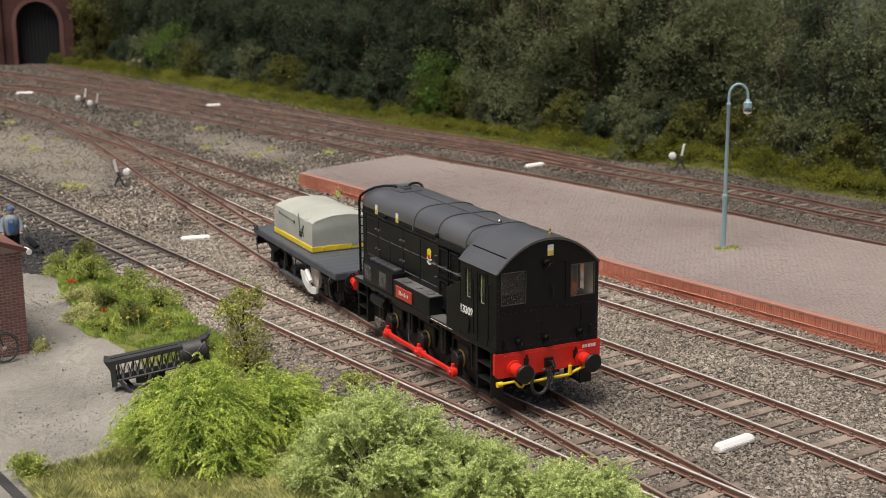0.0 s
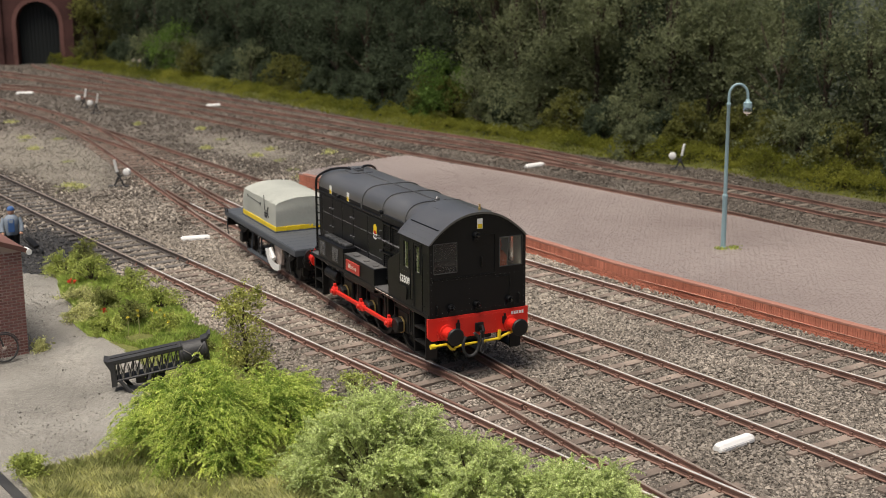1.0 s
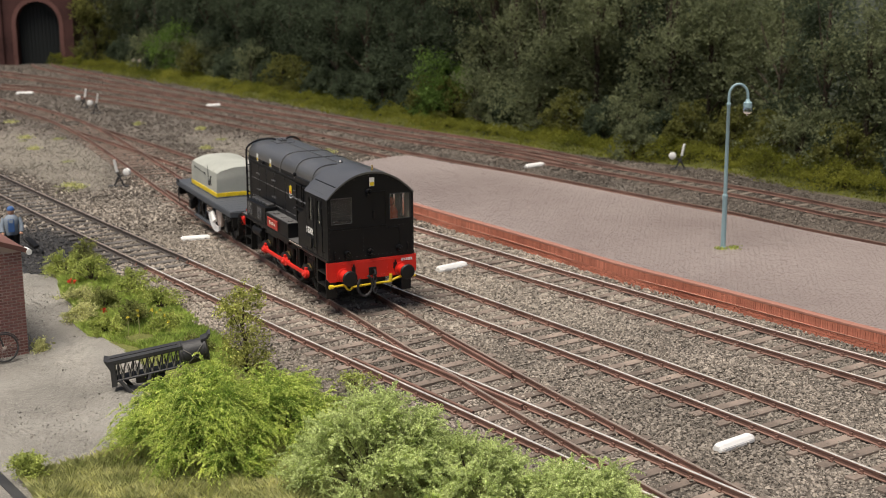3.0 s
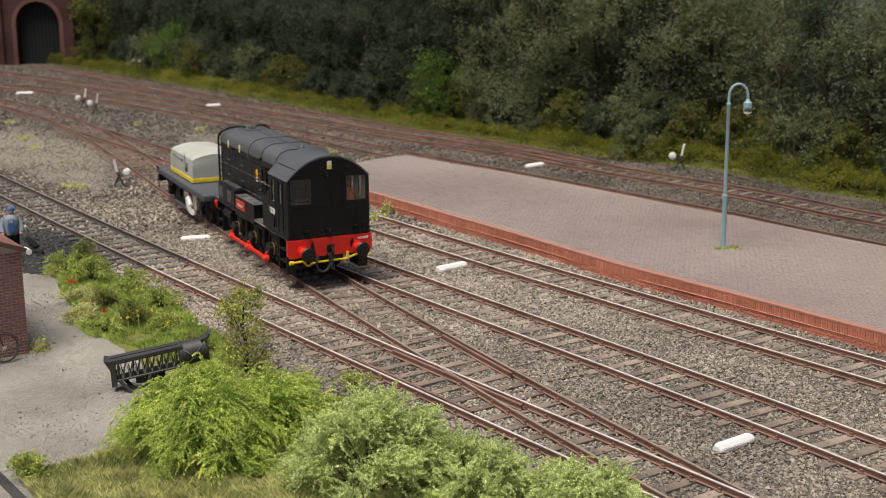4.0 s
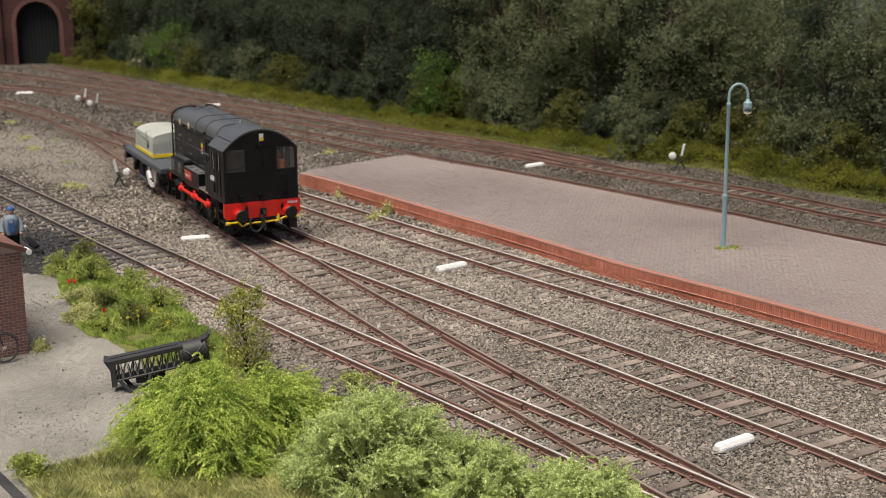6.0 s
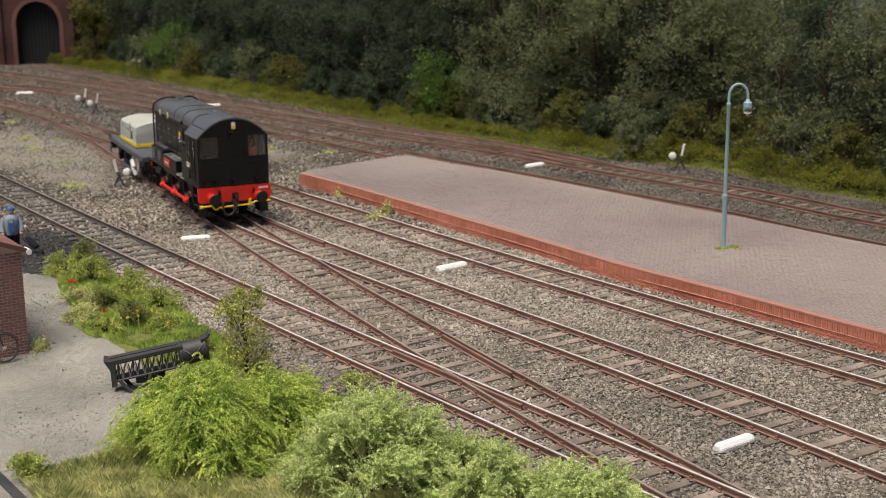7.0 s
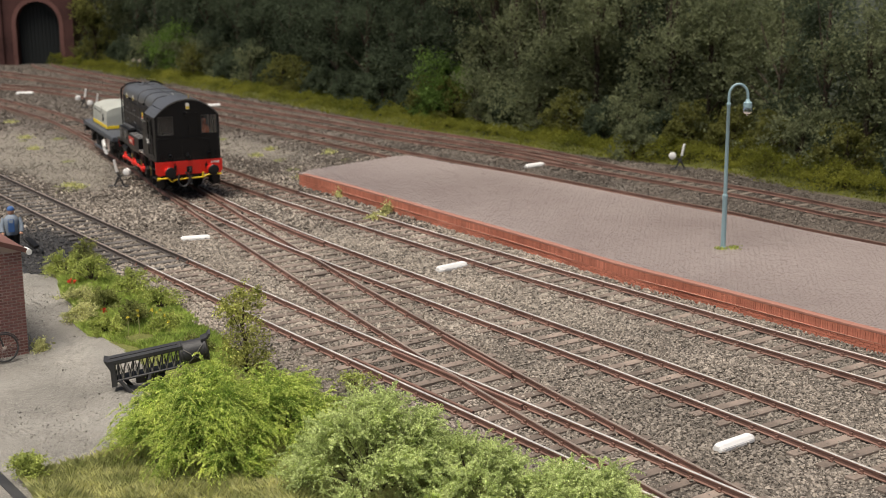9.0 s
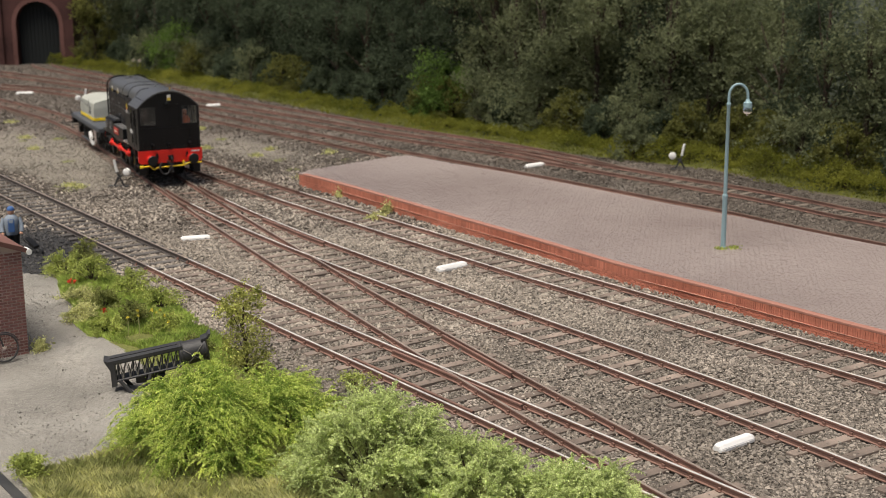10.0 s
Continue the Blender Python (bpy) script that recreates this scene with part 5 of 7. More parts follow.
    tube(bm, [(0.15, 5.8, 31.5), (0.15, 5.8, 43.4), (0.15, 0.6, 43.4)], 0.14, 5)
    tube(bm, [(0.1, -16.4, 30.9), (0.1, 5.9, 30.9)], 0.14, 5)
    tube(bm, [(0.1, 6.2, 29.6), (0.1, 10.8, 29.6), (0.1, 11.2, 29), (0.1, 11.2, 22.4)], 0.14, 5)
    part("front_door_outline", bm, M_BLACK, lo)
    bm = nb()
    prism(bm, [(-0.4, 45.5), (1.5, 45.5), (1.5, 48.7), (-0.4, 48.7)], "yz", 0, 0.12)
    wl = part("warning_label", bm, M_WHITE, lo, "small white and yellow warning label")
    bm = nb()
    prism(bm, [(-0.25, 45.65), (1.35, 45.65), (1.35, 47.0), (-0.25, 47.0)], "yz", 0.05, 0.18)
    part("yellow_panel", bm, M_YELLOW, wl)
    bm = nb()
    rivets(bm, [(0, y, z) for z in (20.0, 30.2) for y in np.arange(-16, 16.4, 1.7)] + [(0, y, z) for y in (-16.4, 16.4) for z in np.arange(22, 41, 1.9)] + [(0, -3.2, z) for z in np.arange(22, 30, 1.6)] + [(0, y, arch(y) - 1.0) for y in np.arange(-14, 15, 1.9)], (1, 0, 0), 0.15)
    part("rivets", bm, M_RIVET, lo)
    return lo


AXLE_Z, WHEEL_R, CRANK_R = 10.4, 8.8, 3.8
AXLE_X = (-71.2, -48.0, -24.8)


def build_running_gear(lo):
    axles, rods = [], []
    for x in AXLE_X:
        bm = nb()
        tube(bm, [(0, -16.2, 0), (0, 16.2, 0)], 1.5, 12)
        ax = part("axle", bm, M_FRAME, lo)
        ax.matrix_basis = place(x, 0, AXLE_Z)
        for sg in (-1, 1):
            bm = nb()
            prof = [(0, 10.2), (0.5, 10.2), (1.0, 9.7), (2.6, 9.6), (2.6, 8.5), (1.6, 8.3), (1.4, 3.0), (2.6, 2.6), (2.8, 1.5)]
            lathe(bm, prof, (0, sg * 8.6, 0), (0, sg, 0), 32)
            smooth(part("wheel", bm, M_FRAME, ax))
            bm = nb()
            lathe(bm, [(0, 2.5), (1.9, 2.5), (2.2, 2.2)], (0, sg * 15.4, 0), (0, sg, 0), 18)
            prism(bm, [(-2.2, -0.5), (-1.4, -CRANK_R - 1.2), (1.4, -CRANK_R - 1.2), (2.2, -0.5), (1.6, 2.4), (-1.6, 2.4)], "xz", sg * 15.6, sg * 17.2)
            cr = part("crank", bm, M_FRAME, ax)
            bm = nb()
            lathe(bm, [(0, 2.75), (0.5, 2.75)], (0, sg * 15.1, 0), (0, sg, 0), 18)
            part("brass_ring", bm, M_BRASS, cr)
        axles.append((ax, x))
    for sg in (-1, 1):
        bm = nb()
        for x0, x1 in zip(AXLE_X, AXLE_X[1:]):
            box(bm, x0 + 1.5, x1 - 1.5, min(sg * 17.4, sg * 18.5), max(sg * 17.4, sg * 18.4), -0.6, 0.6, 0.15)
        for x in AXLE_X:
            lathe(bm, [(0, 1.65), (1.4, 1.65), (1.7, 1.3), (1.8, 0.8), (2.3, 0.7)], (x, sg * 17.2, 0), (0, sg, 0), 14)
            box(bm, x - 0.6, x + 0.6, min(sg * 17.4, sg * 18.4), max(sg * 17.4, sg * 18.4), 1.5, 2.6, 0.15)
        lathe(bm, [(0, 1.1), (1.7, 1.1)], (-45.0, sg * 17.2, 0), (0, sg, 0), 10)
        rd = part("coupling_rod", bm, M_RED, lo, "bright red coupling rod")
        rd.matrix_basis = place(0, 0, AXLE_Z)
        rods.append(rd)
    return axles, rods


def lengthen(lo, start=-22.3, by=1.06):
    """Draws out all that lies behind the cab, to the true length of the hood and frames."""
    for ob in lo.children_recursive:
        for v in ob.data.vertices:
            if v.co.x < start * MM:
                v.co.x = start * MM + (v.co.x - start * MM) * by


# ---- the flat wagon with a sheeted load; x forward, origin under the middle of the deck
W_AXLES = (-29.0, 31.0)


def build_wagon():
    wg = thing("flat_wagon", place(0, 0, RT), "dark grey flat wagon behind the locomotive", "wagon")
    bm = nb()
    box(bm, -45.5, 45.5, -16.5, 16.5, 13.2, 15.7, 0.25)
    part("deck", bm, M_GREY, wg, "dark blue-grey plank deck")
    for k in range(18):
        bm = nb()
        x = -45.2 + k * 5.03
        box(bm, x, x + 4.92, -16.2, 16.2, 15.6, 15.95, 0.1)
        part("plank", bm, M_GREY, wg)
    for y in (-12, 12):
        bm = nb()
        box(bm, -44.5, 44.5, y - 0.6, y + 0.6, 9.8, 13.2, 0.1)
        part("solebar", bm, M_FRAME, wg)
    for x in (-45.4, 44.5):
        bm = nb()
        box(bm, x, x + 0.9, -15.5, 15.5, 8.6, 13.2, 0.1)
        part("headstock", bm, M_FRAME, wg)
        ff = 1 if x > 0 else -1
        xf = 45.4 if ff > 0 else -45.4
        for y in (-11.35, 11.35):
            bm = nb()
            lathe(bm, [(0, 2.1), (0.5, 2.1), (0.6, 1.5), (2.2, 1.3), (2.3, 1.0), (3.2, 1.0), (3.4, 2.9), (3.8, 2.9), (4.0, 2.2)], (xf, y, 11.2), (ff, 0, 0), 18)
            smooth(part("buffer", bm, M_FRAME, wg))
        bm = nb()
        tube(bm, [(xf, 3, 12), (xf + 2.4 * ff, 3, 11.6), (xf + 2.8 * ff, 3, 8), (xf + 2.2 * ff, 3, 5.6)], 0.5, 8)
        part("vacuum_hose", bm, M_IRON, wg)
        bm = nb()
        tube(bm, [(xf, 0, 10.5), (xf + 3.0 * ff, 0, 10.8), (xf + 3.8 * ff, 0, 9.8), (xf + 3.0 * ff, 0, 8.8)], 0.5, 6)
        part("drawhook", bm, M_FRAME, wg)
    axles = []
    for x in W_AXLES:
        bm = nb()
        tube(bm, [(0, -13.4, 0), (0, 13.4, 0)], 0.9, 10)
        ax = part("axle", bm, M_FRAME, wg)
        ax.matrix_basis = place(x, 0, 6.2)
        axles.append((ax, x))
        for sg in (-1, 1):
            bm = nb()
            lathe(bm, [(0, 6.7), (0.5, 6.7), (0.9, 6.2), (2.3, 6.1), (2.3, 5.2), (1.4, 5.0), (1.3, 2.0), (2.4, 1.8), (2.5, 1.0)], (0, sg * 8.6, 0), (0, sg, 0), 28)
            smooth(part("wheel", bm, M_FRAME, ax))
            bm = nb()
            for k in range(5):
                box(bm, x - 7 + k * 1.0, x + 7 - k * 1.0, min(sg * 12.6, sg * 14), max(sg * 12.6, sg * 14), 10.6 - k * 0.5, 11.0 - k * 0.5, 0.05)
            part("leaf_spring", bm, M_FRAME, wg)
            bm = nb()
            box(bm, x - 1.9, x + 1.9, min(sg * 12.4, sg * 14.6), max(sg * 12.4, sg * 14.6), 4.2, 8.6, 0.4)
            part("axlebox", bm, M_FRAME, wg)
            bm = nb()
            prism(bm, [(x - 5.5, 12), (x - 1.4, 4.6), (x + 1.4, 4.6), (x + 5.5, 12), (x + 3.8, 12), (x, 7.4), (x - 3.8, 12)], "xz", sg * 11.8, sg * 12.5)
            part("axle_guard", bm, M_FRAME, wg)
            bm = nb()
            for dx in (-8.4, 8.4):
                box(bm, x + dx - 0.8, x + dx + 0.8, min(sg * 9, sg * 11.4), max(sg * 9, sg * 11.4), 3.6, 9.6, 0.3)
            part("brake_shoe", bm, M_FRAME, wg)
    for sg in (-1, 1):
        bm = nb()
        pts = [(17.0 + 10.5 * math.cos(a), 9.4 + 7.6 * math.sin(a)) for a in [math.radians(185 + 10 * k) for k in range(13)]]
        inn = [(18.5 + 8.4 * math.cos(a), 9.0 + 4.4 * math.sin(a)) for a in [math.radians(185 + 10 * k) for k in range(13)]]
        prism(bm, pts + inn[::-1], "xz", sg * 14.6, sg * 15.4)
        part("brake_lever", bm, M_WHITE, wg, "white-painted curved brake lever")
        bm = nb()
        tube(bm, [(13.5, sg * 15.4, 10.0), (18.0, sg * 15.6, 6.6)], 0.95, 8)
        part("lever_grip", bm, M_WHITE, wg, "white lever grip")
        bm = nb()
        prism(bm, [(12.5, 13), (23, 13), (20.5, 4.4), (17.5, 3.4), (14, 4.8)], "xz", sg * 12.4, sg * 13.6)
        part("brake_gear", bm, M_SHEDMORTAR, wg, "pale grey brake guard plate")
        for x in (-41, 2, 40):
            bm = nb()
            tube(bm, [(x, sg * 16.2, 13.4), (x + 0.3, sg * 16.9, 12.2), (x - 0.4, sg * 16.6, 8.5), (x + 0.2, sg * 16.4, 5.6)], 0.3, 6)
            part("lashing_chain", bm, M_IRON, wg)
        bm = nb()
        tube(bm, [(-43.5, sg * 16.6, 15.6), (-44, sg * 16.9, 17.0), (-40, sg * 16.9, 17.0), (-40, sg * 16.6, 15.6)], 0.28, 6)
        part("lashing_hoop", bm, M_IRON, wg)
    for sg in (-1, 1):
        bm = nb()
        box(bm, -19, 9, min(sg * 13.2, sg * 15.2), max(sg * 13.2, sg * 15.2), 2.6, 3.3, 0.1)
        for x in (-17, -5, 7):
            tube(bm, [(x, sg * 13.6, 3.2), (x, sg * 13.0, 10.5)], 0.35, 5)
        part("footboard", bm, M_GREY, wg)
    bm = nb()
    box(bm, -8, 8, -9, 9, 5.2, 11.5, 0.8)
    part("vacuum_cylinder", bm, M_FRAME, wg)
    return wg, axles


def build_load():
    """A container under a grey sheet, yellow strap round its foot; rides on the wagon."""
    ld = thing("sheeted_container", place(0, 0, RT + 15.95), "grey tarpaulin-covered container with a yellow base strap", "container")
    X0, X1, HW = -30.0, 12.0, 12.2
    n, m = 26, 18
    bm = nb()
    grid = []
    for i in range(n + 1):
        row = []
        u = i / n
        x = X0 + (X1 - X0) * u
        for j in range(m + 1):
            v = -1 + 2 * j / m
            y = HW * v
            ee = min(u, 1 - u) * (X1 - X0)
            z = 12.0 + 2.5 * (1 - abs(v) ** 2.3) - 0.5 * max(0, 1 - ee / 1.6) ** 2 - 0.5 * max(0, 1 - (1 - abs(v)) * HW / 1.6) ** 2
            z += 0.25 * noise.noise((x * 0.18, y * 0.2, 3)) - 0.25 * abs(math.sin(x * 0.16)) * (1 - abs(v))
            row.append(bm.verts.new((x, y, z)))
        grid.append(row)
    for i in range(n):
        for j in range(m):
            bm.faces.new((grid[i][j], grid[i + 1][j], grid[i + 1][j + 1], grid[i][j + 1]))
    rim = [grid[i][0] for i in range(n + 1)] + [grid[n][j] for j in range(1, m + 1)] + [grid[i][m] for i in range(n - 1, -1, -1)] + [grid[0][j] for j in range(m - 1, 0, -1)]
    prev = rim
    for lev in (0.93, 0.78, 0.62, 0.46, 0.3, 0.15, 0.0):
        ring = []
        for v in rim:
            w = 0.8 * noise.noise((v.co.x * 0.16 + lev * 1.6, v.co.y * 0.22 - lev * 2.2, lev * 1.5)) * (1 - lev)
            k = 1 + (0.02 if lev < 0.9 else 0) + w * 0.03
            ring.append(bm.verts.new(((v.co.x + 9.0) * k - 9.0, v.co.y * k, v.co.z * lev)))
        for a in range(len(rim)):
            b = (a + 1) % len(rim)
            bm.faces.new((prev[a], prev[b], ring[b], ring[a]))
        prev = ring
    bmesh.ops.recalc_face_normals(bm, faces=bm.faces)
    smooth(part("sheet", bm, M_SHEET, ld), 50)
    bm = nb()
    for y in (-HW - 0.55, HW + 0.1):
        box(bm, X0 - 0.5, X1 + 0.5, y, y + 0.45, 0.5, 2.4, 0.12)
    for x in (X0 - 0.55, X1 + 0.1):
        box(bm, x, x + 0.45, -HW - 0.5, HW + 0.5, 0.5, 2.4, 0.12)
    part("base_strap", bm, M_YELLOW, ld, "yellow strap")
    bm = nb()
    box(bm, X0 - 0.9, X1 + 0.9, -HW - 0.9, HW + 0.9, 0.0, 0.5, 0.1)
    part("base", bm, M_GREY, ld)
    for y in (-8, -2.5, 3, 8.5):
        bm = nb()
        box(bm, X1 + 0.5, X1 + 0.9, y - 0.4, y + 0.4, 0.7, 2.2, 0.1)
        part("strap_lug", bm, M_YELLOW, ld)
    bm = nb()
    yy = -HW - 0.35
    tube(bm, [(-23.5, yy, 9.6), (-6.5, yy, 8.8)], 0.12, 5)
    tube(bm, [(-23.5, yy, 9.0), (-23.5, yy, 10.2)], 0.16, 5)
    tube(bm, [(-6.5, yy, 8.2), (-6.5, yy, 9.4)], 0.3, 5)
    tube(bm, [(-2.0, yy, 13.2), (-0.6, yy - 0.1, 7.2), (1.4, yy, 7.2)], 0.14, 5)
    tube(bm, [(3.6, yy, 9.2), (2.6, yy - 0.1, 7.6), (2.8, yy - 0.1, 5.6), (3.8, yy, 4.8)], 0.2, 5)
    box(bm, -1.6, 1.4, yy - 0.1, yy + 0.2, 5.6, 6.4)
    box(bm, -1.6, 1.4, yy - 0.1, yy + 0.2, 4.2, 5.3)
    part("rope", bm, M_IRON, ld, "dark rope and buckle")
    return ld


# ---- the train's way: along the curved track, backwards at an even pace
S_LINE = np.concatenate([[0], np.cumsum(np.linalg.norm(np.diff(B_LINE, axis=0), axis=1))])


def on_line(s):
    return np.array([np.interp(s, S_LINE, B_LINE[:, 0]), np.interp(s, S_LINE, B_LINE[:, 1])])


START = float(S_LINE[int(np.argmin(np.hypot(B_LINE[:, 0] - 29.8, B_LINE[:, 1] - 382.8)))]) - 1.2
SPEED = 41.3       # mm a second


def vehicle_pose(s_front, back_a, back_b, z=RT):
    """Pose of a vehicle whose wheels touch the line back_a and back_b behind its reference point."""
    a, b = on_line(s_front + back_a), on_line(s_front + back_b)
    d = (a - b) / np.linalg.norm(a - b)
    o = a + d * back_a
    return place(o[0], o[1], z, math.degrees(math.atan2(d[1], d[0])))


STEPS = [k / 10 for k in range(101)]
WAGON_MID = 164.5   # wagon's middle behind the locomotive's front beam


def motions():
    walk(LOCO, [(t, vehicle_pose(START + SPEED * t, 24.8, 71.2)) for t in STEPS])
    for th, z in ((WAGON, RT), (LOAD, RT + 15.95)):
        walk(th, [(t, vehicle_pose(START + SPEED * t + WAGON_MID, -31.0, 29.0, z)) for t in STEPS])
    for ax, x in LOCO_AXLES:
        walk(ax, [(t, place(x, 0, AXLE_Z, ry=-math.degrees(SPEED * t / WHEEL_R))) for t in STEPS])
    for ax, x in WAGON_AXLES:
        walk(ax, [(t, place(x, 0, 6.2, ry=-math.degrees(SPEED * t / 6.2))) for t in STEPS])
    for rd in RODS:
        walk(rd, [(t, place(CRANK_R * math.cos(-math.pi / 2 + SPEED * t / WHEEL_R), 0, AXLE_Z + CRANK_R * math.sin(-math.pi / 2 + SPEED * t / WHEEL_R))) for t in STEPS])


LOCO = build_loco()
lengthen(LOCO)
LOCO_AXLES, RODS = build_running_gear(LOCO)
WAGON, WAGON_AXLES = build_wagon()
LOAD = build_load()


# ---- lamp post on the platform
def build_lamp():
    th = thing("street_lamp", place(116.6, 561.0, PT) @ Matrix.Scale(1.034, 4), "tall pale blue swan-neck lamp post on the platform", "street lamp")
    bm = nb()
    lathe(bm, [(0, 1.25), (0.8, 1.25), (1.0, 1.05), (20.6, 1.0), (21.2, 1.15), (21.9, 1.15), (22.4, 0.8)], (0, 0, 0), (0, 0, 1), 16)
    smooth(part("lower_post", bm, M_LAMP, th))
    bm = nb()
    lathe(bm, [(22.2, 0.78), (57.5, 0.68), (57.8, 0.85), (58.6, 0.85), (58.9, 0.6)], (0, 0, 0), (0, 0, 1), 14)
    smooth(part("upper_post", bm, M_LAMP, th))
    bm = nb()
    cx = 3.7
    tube(bm, [(0, 0, 58.5), (0, 0, 61.5)] + [(cx - 3.7 * math.cos(a), 0, 61.5 + 4.6 * math.sin(a)) for a in [math.pi * k / 14 for k in range(1, 14)]] + [(7.4, 0, 61.3), (7.5, 0, 59.8)], 0.55, 10)
    smooth(part("swan_neck", bm, M_LAMP, th))
    bm = nb()
    lathe(bm, [(0, 0.6), (-1.0, 1.0), (-1.4, 1.7), (-3.2, 1.75), (-3.4, 1.4)], (7.5, 0, 60.2), (0, 0, 1), 18)
    smooth(part("lamp_hood", bm, M_LAMP, th))
    bm = nb()
    lathe(bm, [(-3.3, 1.5), (-4.2, 2.0), (-5.2, 1.95), (-5.6, 1.5)], (7.5, 0, 60.2), (0, 0, 1), 18)
    smooth(part("globe", bm, M_GLOBE, th, "clear glass globe"))
    bm = nb()
    lathe(bm, [(-3.4, 0.5), (-5.4, 0.75), (-6.3, 0.5), (-6.5, 0.1)], (7.5, 0, 60.2), (0, 0, 1), 12)
    smooth(part("bulb", bm, M_GLOBE, th, "frosted bulb"))


# ---- white fouling markers lying beside the tracks
def build_markers():
    bm = nb()
    sec = [(-1.7, 0), (-1.7, 0.9), (-0.9, 1.9), (0.9, 1.9), (1.7, 0.9), (1.7, 0)]
    prof = [(-6.6, 0.75, 0.8), (-5.6, 1.0, 1.0), (5.6, 1.0, 1.0), (6.6, 0.75, 0.8)]
    rings = [[bm.verts.new((x, y * k, z * kz)) for y, z in sec] for x, k, kz in prof]
    for A, B in zip(rings, rings[1:]):
        for i in range(6):
            bm.faces.new((A[i], A[(i + 1) % 6], B[(i + 1) % 6], B[i]))
    bm.faces.new(rings[0])
    bm.faces.new(rings[-1][::-1])
    bmesh.ops.recalc_face_normals(bm, faces=bm.faces)
    bmesh.ops.bevel(bm, geom=bm.edges[:], offset=0.14, segments=2, affect="EDGES")
    first = part("track_marker", bm, M_WHITE)
    tagged(first, "white-painted fouling marker lying on the ballast", "marker", "white track markers")
    spots = [(-113.9, 621.6, 16), (3.6, 561.6, 41), (79.5, 357.6, 38), (54.9, 813.3, 41), (-183, 1112.8, 30), (-363.9, 1206.9, 16)]
    first.matrix_basis = place(spots[0][0], spots[0][1], 0.25, spots[0][2])
    for x, y, a in spots[1:]:
        copy_thing(first, place(x, y, 0.35, a) @ Matrix.Scale(1.18 if y == 561.6 else 1.1, 4))


# ---- point levers
def build_levers():
    th = thing("point_lever", place(-179.9, 758.5, 0), "black point lever with white handle and white counterweight", "point lever", "point levers")
    bm = nb()
    box(bm, -6, 5, -1.4, 1.4, 0.0, 0.8, 0.15)
    part("base_plate", bm, M_IRON, th)
    for sx in (-1, 1):
        bm = nb()
        tube(bm, [(sx * 2.8, 0, 0.6), (sx * 0.5, 0, 5.2), (-sx * 0.6, 0, 7.0)], 0.5, 6)
        part("bracket", bm, M_IRON, th)
    bm = nb()
    lathe(bm, [(-1.4, 0.9), (1.4, 0.9)], (0, 0, 5.2), (0, 1, 0), 10)
    part("pivot", bm, M_IRON, th)
    bm = nb()
    tube(bm, [(0, 0, 5.2), (-0.9, 0, 8.6)], 0.45, 8)
    lv = part("lever", bm, M_IRON, th)
    bm = nb()
    tube(bm, [(-0.9, 0, 8.4), (-2.2, 0, 15.4)], 0.75, 10)
    part("handle", bm, M_WHITE, lv, "white handle")
    bm = nb()
    tube(bm, [(0, 0, 5.2), (3.4, 0, 7.6)], 0.4, 8)
    part("weight_arm", bm, M_IRON, th)
    bm = nb()
    lathe(bm, [(-1.1, 1.5), (-0.8, 2.1), (0.8, 2.1), (1.1, 1.5)], (4.6, 0, 8.4), (0.3, 1, 0), 14)
    smooth(part("counterweight", bm, M_WHITE, th, "round white counterweight"))
    copy_thing(th, place(-287.3, 1108.6, 0, 188))
    copy_thing(th, place(-269.4, 1074.5, 0, 174))
    o = copy_thing(th, place(139.3, 800.9, 0, 180))
    o["label"] = "black point lever with white handle beside the mossy verge"


